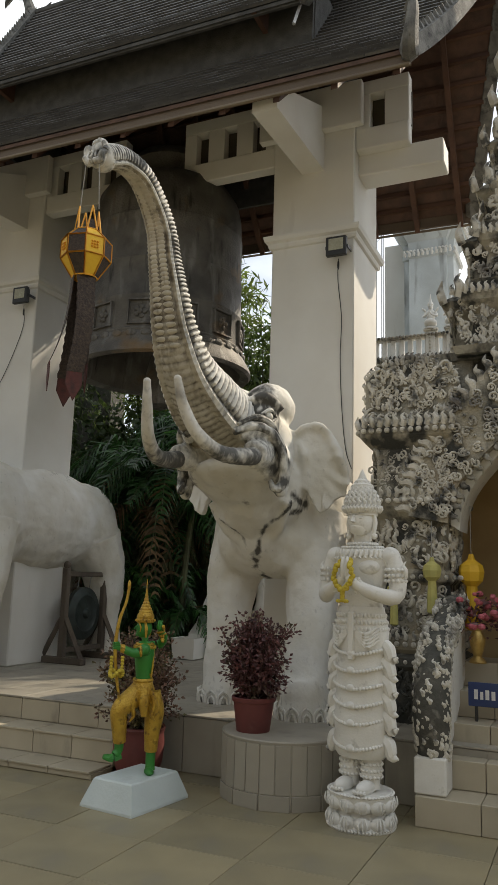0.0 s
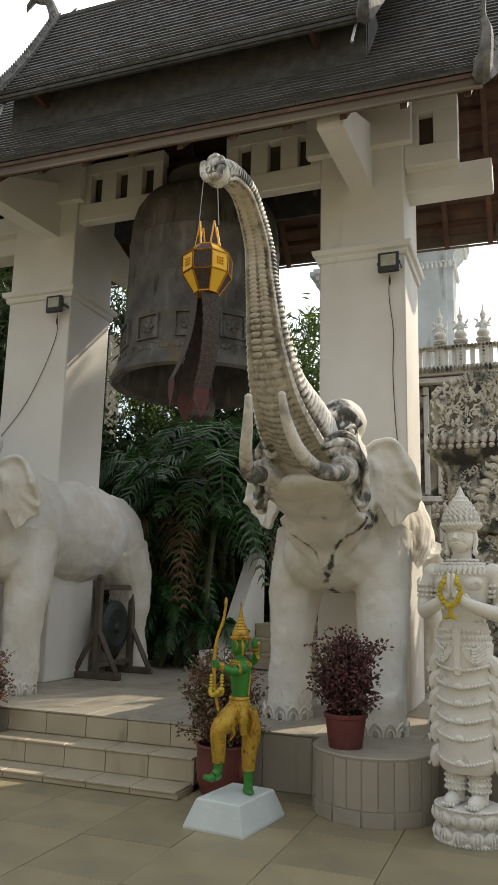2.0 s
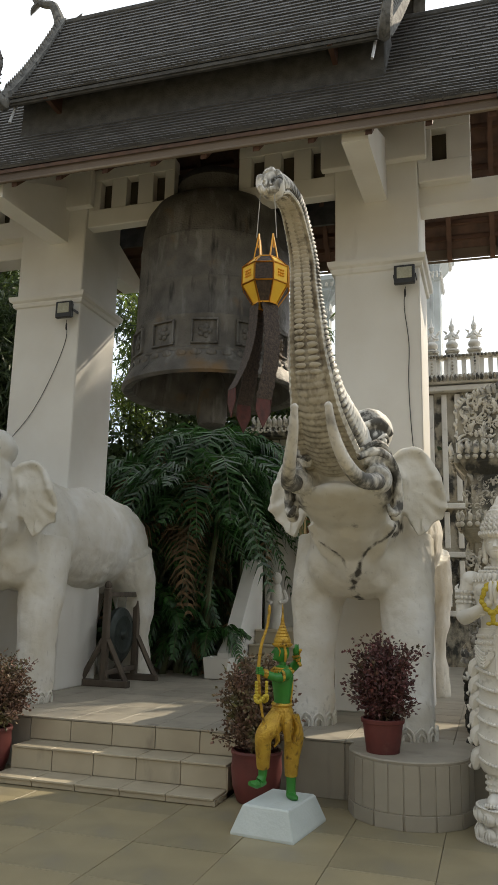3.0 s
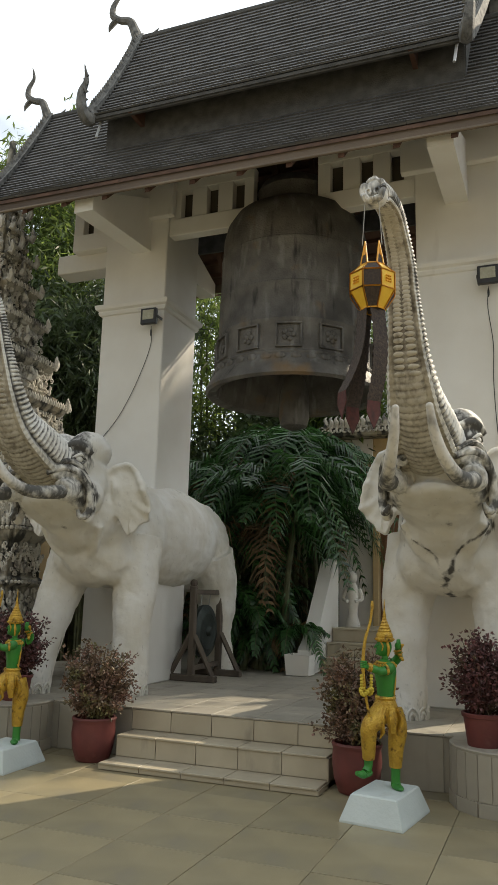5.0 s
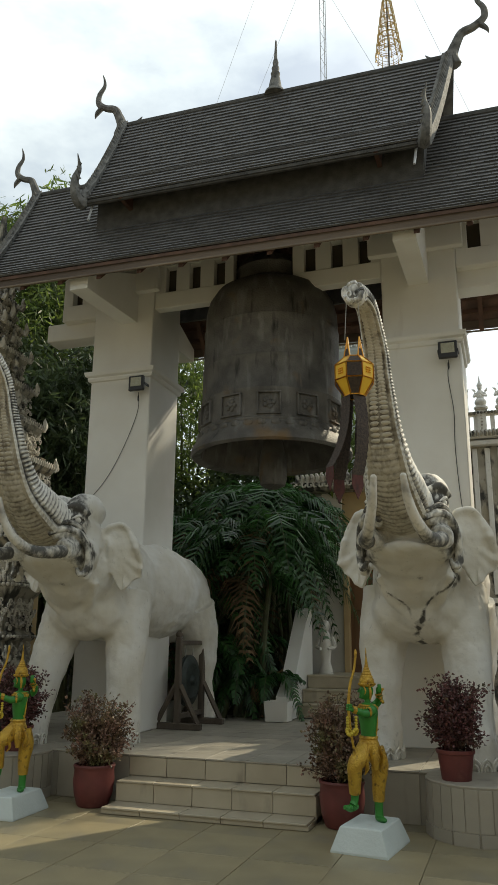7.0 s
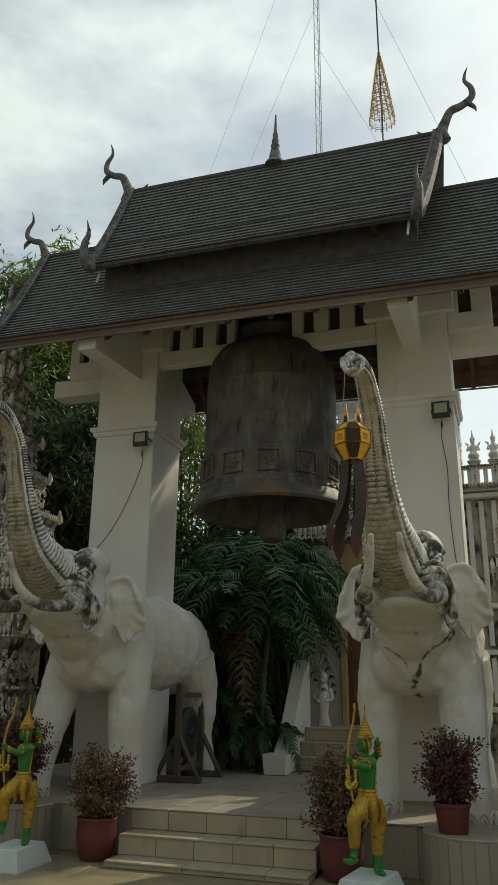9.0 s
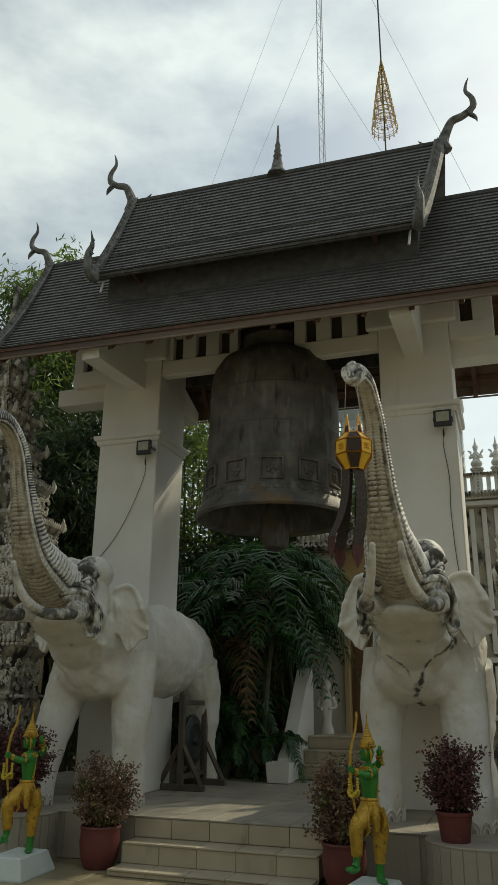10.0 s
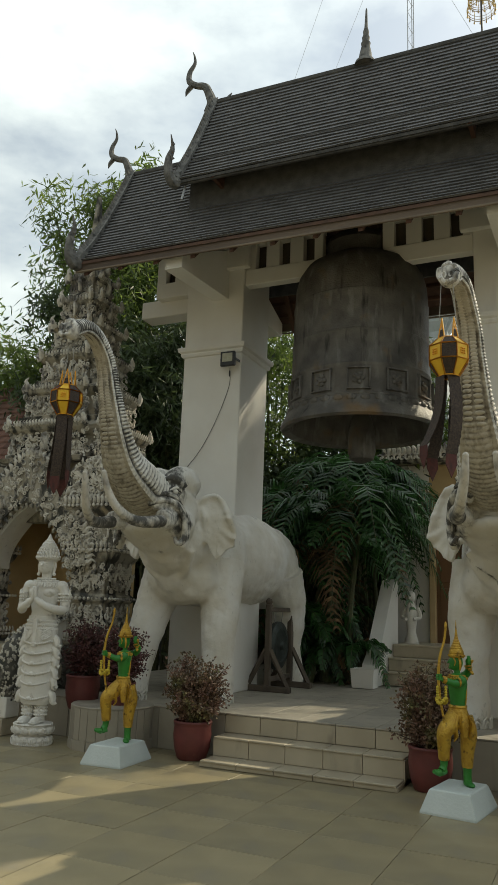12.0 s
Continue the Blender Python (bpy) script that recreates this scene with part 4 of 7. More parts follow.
    # toe petals
    for foot in feet:
        for k in range(7):
            a = radians(-90 + (k - 3) * 30)
            for r_ in (0.052, 0.030):
                loop = [(foot[0] + 0.208 * math.cos(a + u / 0.208), foot[1] + 0.208 * math.sin(a + u / 0.208), zz) for u, zz in ((-r_, 0.0), (-r_ * 0.9, 0.07 * r_ / 0.06), (0, 0.12 * r_ / 0.06), (r_ * 0.9, 0.07 * r_ / 0.06), (r_, 0.0))]
                tube(tr, loop, [0.011] * 5, 10, 6, mi=0)
    append(out, tr)
    tr.free()
    ob = link("elephant_statue", out, [M_STUCCO, M_CREAM, M_TUSK], smooth=True)
    ob.location = (cx, RY, PLAT)
    return tagged(ob, name_label, "elephant statue", "elephants at the bell tower")


build_elephant(-2.74, True, True, "white plaster elephant statue with raised ringed trunk and long tusks")
build_elephant(-6.42, False, False, "white plaster elephant statue with raised ringed trunk and long tusks")


# ---- small carved pieces ----
def make_curl(turns=1.35, r=0.05, thick=0.014, up=1.0):
    bm = bmesh.new()
    pts = []
    for i in range(9):
        t = i / 8
        a = t * turns * 2 * math.pi
        q = r * (1 - 0.8 * t)
        pts.append((q * math.cos(a) - r, -0.004 - 0.010 * t, q * math.sin(a) * up))
    tube(bm, pts, [thick * 0.5, thick, thick, thick * 0.9, thick * 0.8], 14, 5)
    return bm


def make_flame(w=0.05, h=0.11, d=0.03):
    bm = bmesh.new()
    tube(bm, [(0, 0, -0.01), (w * 0.25, -d * 0.5, h * 0.35), (-w * 0.1, -d * 0.6, h * 0.7), (w * 0.35, -d * 0.2, h)], [w * 0.5, w * 0.55, w * 0.32, 0.003], 8, 6, flat=1.0)
    return bm


def make_bead(r=0.02):
    bm = bmesh.new()
    blob(bm, (0, -r * 0.3, 0), (r, r, r), u=7, v=5)
    return bm


CURL, CURL2, FLAME, BEAD = make_curl(), make_curl(1.1, 0.075, 0.02), make_flame(), make_bead()


def carve(bm, rg, m, x0, x1, z0, z1, step=0.10, mi=0):
    """Scrolls, flames and beads over a face: x across, z up, standing out along -y of m."""
    step = min(step * 0.52, 0.052)
    z = z0 + step / 2
    while z < z1:
        x = x0 + step / 2
        while x < x1:
            k = rg.random()
            src = CURL if k < 0.45 else CURL2 if k < 0.62 else FLAME if k < 0.88 else BEAD
            s = rg.uniform(0.8, 1.25) * step / 0.075
            loc = Matrix.Translation((x + rg.uniform(-1, 1) * step * 0.25, 0, z + rg.uniform(-1, 1) * step * 0.25))
            rot = Matrix.Rotation(rg.uniform(0, 6.28) if src in (CURL, CURL2) else rg.uniform(-0.5, 0.5), 4, 'Y')
            fl = Matrix.Diagonal((rg.choice((-1, 1)) * s, s, s, 1))
            append(bm, src, m @ loc @ rot @ fl, mi)
            x += step
        z += step


def row(bm, src, m, x0, x1, z, step, s=1.0, mi=0):
    n = max(1, round((x1 - x0) / step))
    for k in range(n):
        append(bm, src, m @ Matrix.Translation((x0 + (k + 0.5) * (x1 - x0) / n, 0, z)) @ Matrix.Diagonal((s, s, s, 1)), mi)


FRONT = lambda y: Matrix.Translation((0, y, 0))
LEFTSIDE = lambda x: Matrix.Translation((x, 0, 0)) @ Matrix.Rotation(radians(-90), 4, 'Z')    # local x -> -y, faces -x
RIGHTSIDE = lambda x: Matrix.Translation((x, 0, 0)) @ Matrix.Rotation(radians(90), 4, 'Z')    # local x -> +y, faces +x


# ---- carved gateways either side ----
def build_gate(gx, seed):
    rg = random.Random(seed)
    ob = thing("carved_gateway", "white stucco temple gateway covered in mildewed scroll carving, with a spire", "gateway", "carved gateways")
    for s in (-1, 1):
        c = (gx + s * 1.02, 6.32, 0)
        bm = bmesh.new()
        square_tower(bm, [(0.40, 0), (0.40, 0.12), (0.36, 0.16), (0.37, 0.36), (0.33, 0.42), (0.35, 0.56), (0.36, 0.62), (0.34, 0.80), (0.38, 0.84), (0.38, 0.90), (0.33, 0.93)], c, notch=0.14)
        part("pillar_base", bm, M_MOSS, ob, "black mossy stepped pillar base")
        bm = bmesh.new()
        square_tower(bm, [(0.33, 0.93), (0.36, 0.96), (0.36, 1.04), (0.30, 1.08), (0.29, 1.45), (0.32, 1.48), (0.32, 1.54), (0.29, 1.57), (0.29, 1.95), (0.33, 2.0), (0.36, 2.06), (0.36, 2.14), (0.31, 2.18), (0.31, 2.52), (0.36, 2.57), (0.40, 2.62), (0.40, 2.70), (0.33, 2.74), (0.32, 2.78)], c, notch=0.14)
        part("pillar", bm, M_ORN, ob)
        bm = bmesh.new()
        x0, x1 = c[0] - 0.33, c[0] + 0.33
        for z0, z1, st in ((0.16, 0.36, 0.09), (0.46, 0.56, 0.08), (0.64, 0.80, 0.09)):
            carve(bm, rg, FRONT(c[1] - 0.355), x0, x1, z0, z1, st, 0)
            carve(bm, rg, LEFTSIDE(c[0] - 0.355), -c[1] - 0.3, -c[1] + 0.3, z0, z1, st, 0)
            carve(bm, rg, RIGHTSIDE(c[0] + 0.355), c[1] - 0.3, c[1] + 0.3, z0, z1, st, 0)
        part("base_carving", bm, M_MOSS, ob)["kind"] = "stuff"
        bm = bmesh.new()
        for z0, z1, st in ((1.10, 1.42, 0.11), (1.60, 1.93, 0.10), (2.20, 2.50, 0.085)):
            carve(bm, rg, FRONT(c[1] - 0.30), x0 + 0.04, x1 - 0.04, z0, z1, st)
            carve(bm, rg, LEFTSIDE(c[0] - 0.30), -c[1] - 0.27, -c[1] + 0.27, z0, z1, st)
            carve(bm, rg, RIGHTSIDE(c[0] + 0.30), c[1] - 0.27, c[1] + 0.27, z0, z1, st)
        for z, sz, src in ((0.87, 0.9, BEAD), (1.00, 1.1, BEAD), (1.51, 1.0, BEAD), (2.10, 1.2, BEAD), (2.66, 1.2, BEAD), (2.14, 0.7, FLAME), (2.70, 0.9, FLAME), (1.04, 0.6, FLAME)):
            off = 0.41 if z > 2.6 else 0.37
            row(bm, src, FRONT(c[1] - off), c[0] - 0.38, c[0] + 0.38, z, 0.062, sz)
            row(bm, src, LEFTSIDE(c[0] - off), -c[1] - 0.36, -c[1] + 0.36, z, 0.062, sz)
            row(bm, src, RIGHTSIDE(c[0] + off), c[1] - 0.36, c[1] + 0.36, z, 0.062, sz)
        part("pillar_carving", bm, M_ORNTIP, ob)["kind"] = "stuff"
        # pediment block over the pillar, with an arched top
        bm = bmesh.new()
        o = [(-0.36, 0), (0.36, 0), (0.36, 0.32), (0.29, 0.40), (0.12, 0.46), (0, 0.50), (-0.12, 0.46), (-0.29, 0.40), (-0.36, 0.32)]
        prism(bm, o, 0.40, Matrix.Translation((c[0], c[1] - 0.12, 2.76)))
        part("pillar_pediment", bm, M_ORN, ob)
        bm = bmesh.new()
        carve(bm, rg, FRONT(c[1] - 0.325), c[0] - 0.33, c[0] + 0.33, 2.78, 3.12, 0.10)
        carve(bm, rg, FRONT(c[1] - 0.325), c[0] - 0.20, c[0] + 0.20, 3.10, 3.22, 0.09)
        for k in range(len(o) - 1):
            (xa, za), (xb, zb) = o[k + 1] if k + 1 < len(o) else o[0], o[(k + 2) % len(o)]
            if za < 0.1 and zb < 0.1:
                continue
            for q in range(3):
                u = (q + 0.5) / 3
                px, pz = xa + (xb - xa) * u, za + (zb - za) * u
                append(bm, FLAME, Matrix.Translation((c[0] + px, c[1] - 0.28, 2.76 + pz)) @ Matrix.Rotation(math.atan2(px, 0.9), 4, 'Y') @ Matrix.Diagonal((0.9, 0.9, 0.7, 1)))
        part("pediment_carving", bm, M_ORNTIP, ob)["kind"] = "stuff"
    # flaming arch between the pillars
    N = 24
    inner, outer = [], []
    for i in range(N + 1):
        a = math.pi * i / N
        k = 1 + 0.30 * max(0, math.sin(a)) ** 6
        inner.append((0.72 * math.cos(a), 1.92 + 0.62 * math.sin(a) * k))
        outer.append((1.02 * math.cos(a), 1.98 + 0.98 * math.sin(a) * (1 + 0.42 * max(0, math.sin(a)) ** 6)))
    bm = bmesh.new()
    for i in range(N):
        q = [inner[i], outer[i], outer[i + 1], inner[i + 1]]
        prism(bm, q, 0.34, Matrix.Translation((gx, 6.12, 0)))
    bmesh.ops.recalc_face_normals(bm, faces=bm.faces)
    part("arch", bm, M_ORN, ob)["kind"] = "stuff"
    bm = bmesh.new()
    for i in range(2 * N):
        u = i / 2
        k = int(u)
        (xa, za), (xb, zb) = outer[k], outer[min(k + 1, N)]
        fx = xa + (xb - xa) * (u - k)
        fz = za + (zb - za) * (u - k)
        ang = math.atan2(fx, max(fz - 1.9, 0.15))
        append(bm, FLAME, Matrix.Translation((gx + fx, 5.98, fz - 0.02)) @ Matrix.Rotation(ang, 4, 'Y') @ Matrix.Diagonal((1.25, 1.25, 1.2, 1)))
        (xa, za), (xb, zb) = inner[k], inner[min(k + 1, N)]
        for q, wz in ((0.08, 0.7), (0.22, 0.8), (0.36, 0.75), (0.5, 0.8), (0.64, 0.75), (0.78, 0.8), (0.92, 0.8)):
            ox, oz = outer[k]
            px, pz = xa + (ox - xa) * q, za + (oz - za) * q
            append(bm, CURL if rg.random() < 0.7 else BEAD, Matrix.Translation((gx + px, 5.945, pz)) @ Matrix.Rotation(rg.uniform(0, 6.28), 4, 'Y') @ Matrix.Diagonal((wz, wz, wz, 1)))
        append(bm, FLAME, Matrix.Translation((gx + inner[k][0] * 0.98, 5.99, inner[k][1])) @ Matrix.Rotation(math.pi + math.atan2(inner[k][0], 0.6), 4, 'Y') @ Matrix.Diagonal((1.0, 1.0, 0.8, 1)))
    part("arch_carving", bm, M_ORNTIP, ob)["kind"] = "stuff"
    # wall over the arch and the chamber behind
    bm = bmesh.new()
    box(bm, gx - 0.72, gx + 0.72, 6.32, 6.5, 2.5, 3.3)
    part("arch_wall", bm, M_ORN, ob)
    bm = bmesh.new()
    box(bm, gx - 0.75, gx + 0.75, 7.4, 7.5, 0, 3.2)
    box(bm, gx - 0.80, gx - 0.74, 6.5, 7.4, 0, 3.2)
    box(bm, gx + 0.74, gx + 0.80, 6.5, 7.4, 0, 3.2)
    part("chamber_wall", bm, M_OCHRE, ob, "dim ochre wall inside the gateway")
    bm = bmesh.new()
    box(bm, gx - 1.2, gx + 1.2, 6.5, 7.5, 3.2, 3.34)
    part("chamber_roof", bm, M_ORN, ob)
    # pale moulded lining of the arch
    bm = bmesh.new()
    for i in range(N):
        q = [(inner[i][0] * 0.90, inner[i][1] - 0.05), (inner[i][0] * 0.995, inner[i][1] - 0.004), (inner[i + 1][0] * 0.995, inner[i + 1][1] - 0.004), (inner[i + 1][0] * 0.90, inner[i + 1][1] - 0.05)]
        prism(bm, q, 0.40, Matrix.Translation((gx, 6.26, 0)))
    bmesh.ops.recalc_face_normals(bm, faces=bm.faces)
    part("arch_lining", bm, M_STATUE, ob)["kind"] = "stuff"
    # the spire
    bm = bmesh.new()
    prof = []
    z, w = 3.30, 0.80
    tiers = 7
    for k in range(tiers):
        h_ = 0.62 - 0.05 * k
        prof += [(w * 1.06, z), (w * 1.10, z + 0.06), (w * 0.90, z + 0.10), (w * 0.84, z + h_ * 0.62), (w * 0.98, z + h_ * 0.76), (w * 1.02, z + h_ * 0.86), (w * 0.86, z + h_)]
        z += h_
        w *= 0.80
    prof += [(w * 0.5, z + 0.2), (0.03, z + 1.1)]
    square_tower(bm, prof, (gx, 6.95, 0), notch=0.22)
    part("spire_core", bm, M_ORN, ob)
    bm = bmesh.new()
    z, w = 3.30, 0.80
    for k in range(tiers):
        h_ = 0.62 - 0.05 * k
        st = max(0.07, 0.11 - 0.006 * k)
        for mm, lo, hi in ((FRONT(6.95 - w * 0.90), gx - w * 0.8, gx + w * 0.8), (LEFTSIDE(gx - w * 0.90), -6.95 - w * 0.8, -6.95 + w * 0.8), (RIGHTSIDE(gx + w * 0.90), 6.95 - w * 0.8, 6.95 + w * 0.8)):
            carve(bm, rg, mm, lo, hi, z + 0.10, z + h_ * 0.72, st)
            row(bm, FLAME, mm @ Matrix.Translation((0, -0.1 * w, 0)), lo - 0.1 * w, hi + 0.1 * w, z + h_ * 0.86, 0.055, 0.75)
            # corner antefixes and a middle niche
            for cx_ in (lo, hi):
                append(bm, FLAME, mm @ Matrix.Translation((cx_, -0.06, z + h_ * 0.85)) @ Matrix.Diagonal((1.5, 1.5, 1.7, 1)))
            append(bm, FLAME, mm @ Matrix.Translation(((lo + hi) / 2, -0.05, z + h_ * 0.35)) @ Matrix.Diagonal((2.0 * w + 0.6, 1.6, 2.0, 1)))
        z += h_
        w *= 0.80
    part("spire_carving", bm, M_ORNTIP, ob)["kind"] = "stuff"
    return ob


GATES = (-0.50, -8.79)
for k, gx in enumerate(GATES):
    build_gate(gx, 11 + k)


def build_gate_stair(gx, s):
    ob = thing("gate_stair", "beige tiled stair up to the carved gateway", "stair", "gateway stairs", kind="structure")
    for k in range(5):
        y0 = 4.99 + 0.27 * k
        for q in range(4):
            xa = gx - 0.79 + q * 0.395
            part("step_tile", new_box(xa + 0.002, xa + 0.393, y0, 6.5 if k == 4 else y0 + 0.30, 0.18 * k, 0.18 * (k + 1) - 0.003, 0.004), M_STEP, ob)
    return ob


for gx in GATES:
    build_gate_stair(gx, 1)


def build_naga(gx, s, seed):
    """A naga head balustrade beside the gate's stair."""
    rg = random.Random(seed)
    ob = thing("naga_balustrade", "scaly white stucco naga balustrade with a plain plinth", "balustrade", "naga balustrades")
    x = gx + s * 0.70
    bm = new_box(x - 0.10, x + 0.10, 5.02, 5.25, 0.18, 0.40, 0.01)
    part("plinth", bm, M_STATUE, ob)
    bm = bmesh.new()
    loops = []
    for y, z0, z1 in ((5.16, 0.38, 0.75), (5.5, 0.45, 1.0), (6.1, 0.80, 1.35)):
        loops.append([(x - 0.07, y, z0), (x + 0.07, y, z0), (x + 0.07, y, z1), (x - 0.07, y, z1)])
    rings(bm, loops)
    bmesh.ops.recalc_face_normals(bm, faces=bm.faces)
    part("rail_wall", bm, M_STATUE, ob)
    bm = bmesh.new()
    tube(bm, [(x, 5.14, 0.40), (x, 5.10, 0.65), (x, 5.16, 0.90), (x, 5.34, 1.05), (x, 5.6, 1.14), (x, 6.0, 1.30)], [0.10, 0.12, 0.115, 0.10, 0.095, 0.09], 30, 12)
    part("naga_body", bm, M_MOSS, ob, smooth=True)
    bm = bmesh.new()
    line = bez([(x, 5.14, 0.40), (x, 5.10, 0.65), (x, 5.16, 0.90), (x, 5.34, 1.05), (x, 5.6, 1.14), (x, 6.0, 1.30)], 40)
    for p in line:
        for q in range(20):
            a = rg.uniform(0, 6.28)
            d = Vector((math.cos(a), math.sin(a) * 0.8, rg.uniform(-0.7, 0.7)))
            append(bm, FLAME if q % 4 else BEAD, Matrix.Translation(p + d.normalized() * 0.102) @ Matrix.Rotation(a + 1.57, 4, 'Z') @ Matrix.Rotation(rg.uniform(-0.5, 0.5), 4, 'Y') @ Matrix.Diagonal((0.62, 0.62, 0.42, 1)))
    part("scale_relief", bm, M_ORNTIP, ob)["kind"] = "stuff"


for k, gx in enumerate(GATES):
    for s in (-1, 1):
        build_naga(gx, s, 30 + 2 * k + s)


# ---- the halls behind ----
def build_balcony_hall(x0, x1, yb, ztop, seed):
    rg = random.Random(seed)
    ob = thing("balcony_hall", "weathered white carved hall with a balustraded balcony of small kneeling figures", "building")
    part("wall", new_box(x0, x1, yb, yb + 2.2, 0, ztop - 0.5, 0.02), M_ORN, ob)
    bm = bmesh.new()
    for z, d in ((1.2, 0.05), (2.15, 0.08), (2.95, 0.12), (ztop - 0.62, 0.16), (ztop - 0.5, 0.2)):
        box(bm, x0 - d, x1 + d, yb - d, yb + 0.3, z, z + 0.09, 0.01)
    part("string_course", bm, M_STATUE, ob)
    bm = bmesh.new()
    for z0, z1 in ((2.3, 2.9), (3.08, ztop - 0.66), (1.35, 2.1)):
        n = int((x1 - x0) / 0.22)
        for k in range(n):
            xa = x0 + (k + 0.5) * (x1 - x0) / n
            box(bm, xa - 0.045, xa + 0.045, yb - 0.05, yb + 0.02, z0, z1, 0.01)
    part("pilaster_relief", bm, M_STATUE, ob)["kind"] = "stuff"
    # balustrade
    zb = ztop - 0.4
    part("balcony_floor", new_box(x0 - 0.2, x1 + 0.2, yb - 0.22, yb + 2.2, ztop - 0.42, ztop - 0.36), M_STATUE, ob)
    part("top_rail", new_box(x0 - 0.15, x1 + 0.15, yb - 0.20, yb - 0.06, ztop - 0.07, ztop, 0.012), M_ORNTIP, ob)
    n = int((x1 - x0) / 0.14)
    for k in range(n):
        xa = x0 - 0.1 + (k + 0.5) * (x1 - x0 + 0.2) / n
        part("baluster", new_box(xa - 0.04, xa + 0.04, yb - 0.17, yb - 0.09, ztop - 0.36, ztop - 0.07, 0.006), M_STATUE, ob)
    bm = bmesh.new()
    row(bm, FLAME, FRONT(yb - 0.22), x0 - 0.15, x1 + 0.15, ztop - 0.46, 0.07, 1.0)
    row(bm, BEAD, FRONT(yb - 0.22), x0 - 0.15, x1 + 0.15, ztop - 0.03, 0.06, 1.3)
    carve(bm, rg, FRONT(yb - 0.02), x0, min(x1, x0 + 3), 1.35, 2.1, 0.12)
    part("balcony_carving", bm, M_ORN, ob)["kind"] = "stuff"
    return ob


build_balcony_hall(-3.55, 3.5, 12.5, 5.58, 5)


def make_kneeling(ob_label, at):
    bm = bmesh.new()
    lathe(bm, [(0.10, 0), (0.10, 0.02), (0.085, 0.03)], (0, 0, 0), 12)
    blob(bm, (0, -0.01, 0.09), (0.085, 0.11, 0.065), u=12, v=8)
    lathe(bm, [(0.055, 0.10), (0.05, 0.17), (0.062, 0.24), (0.03, 0.28), (0.025, 0.29)], (0, 0.01, 0), 12, sy=0.75)
    blob(bm, (0, 0, 0.325), (0.035, 0.04, 0.045), u=10, v=8)
    lathe(bm, [(0.042, 0.345), (0.036, 0.37), (0.022, 0.39), (0.012, 0.43), (0.003, 0.5)], (0, 0, 0), 10)
    for s in (-1, 1):
        tube(bm, [(s * 0.062, 0.01, 0.24), (s * 0.085, -0.03, 0.18), (s * 0.03, -0.08, 0.19), (0, -0.085, 0.23)], [0.02, 0.018, 0.014, 0.008], 10, 6)
        append(bm, FLAME, Matrix.Translation((s * 0.07, 0, 0.26)) @ Matrix.Rotation(s * 0.7, 4, 'Y') @ Matrix.Diagonal((0.6, 0.6, 0.6, 1)))
    for v in bm.verts:
        v.co *= 1.28
    ob = link("kneeling_statue", bm, M_STATUE, smooth=True)
    ob.location = at
    return tagged(ob, ob_label, "statue", "kneeling figures on the balcony")


def build_post(x, y, z):
    ob = thing("balcony_post", "square white balcony post with bead relief", "post", "posts of the balcony")
    part("post_shaft", new_box(x - 0.075, x + 0.075, y - 0.075, y + 0.075, z - 0.40, z + 0.03, 0.008), M_STATUE, ob)
    part("post_cap", new_box(x - 0.105, x + 0.105, y - 0.105, y + 0.105, z + 0.03, z + 0.065, 0.01), M_ORNTIP, ob)
    bm = bmesh.new()
    for k in range(6):
        append(bm, BEAD, Matrix.Translation((x, y - 0.078, z - 0.32 + 0.06 * k)) @ Matrix.Diagonal((1, 1, 1, 1)))
    part("bead_relief", bm, M_ORNTIP, ob)["kind"] = "stuff"


first = None
for k, x in enumerate((-2.51, -2.17, -1.80, -1.04, -0.3, 0.9, 2.2)):
    build_post(x, 12.37, 5.58)
    if first is None:
        first = make_kneeling("small white kneeling figure in a pointed crown", (x, 12.37, 5.646))
    else:
        copy_thing(first, pose(x, 12.37, 5.646))


def build_hall_pillar(x, y, h_, top):
    ob = thing("hall_pillar", "pale fluted hall pillar with a flaring carved capital", "pillar", "pillars of the hall")
    bm = bmesh.new()
    square_tower(bm, [(h_, 0), (h_, top - 0.55), (h_ + 0.03, top - 0.52), (h_ + 0.03, top - 0.44), (h_, top - 0.40), (h_ + 0.02, top - 0.2), (h_ + 0.16, top), (h_ + 0.16, top + 0.06), (h_ + 0.28, top + 0.20), (h_ + 0.28, top + 0.3)], (x, y, 0), notch=0.25)
    part("pillar_shaft", bm, M_GLAZE, ob)
    bm = bmesh.new()
    rg = random.Random(int(x * 10))
    for mm, lo, hi in ((FRONT(y - h_ - 0.03), x - h_, x + h_), (RIGHTSIDE(x + h_ + 0.03), y - h_, y + h_)):
        row(bm, FLAME, mm, lo, hi, top - 0.50, 0.09, 1.1)
        row(bm, BEAD, mm, lo, hi, top - 0.40, 0.07, 1.3)
        row(bm, FLAME, mm @ FRONT(-0.15), lo - 0.15, hi + 0.15, top + 0.1, 0.11, 1.6)
    part("capital_carving", bm, M_STATUE, ob)["kind"] = "stuff"


build_hall_pillar(-2.99, 15.2, 0.50, 8.55)
build_hall_pillar(-5.1, 15.3, 0.2, 8.1)
tagged(link("hall_wall", new_box(-4.05, -3.50, 15.45, 15.7, 0, 8.7, 0.01), M_WALL), "plain white hall wall between two pillars", "wall", kind="structure")


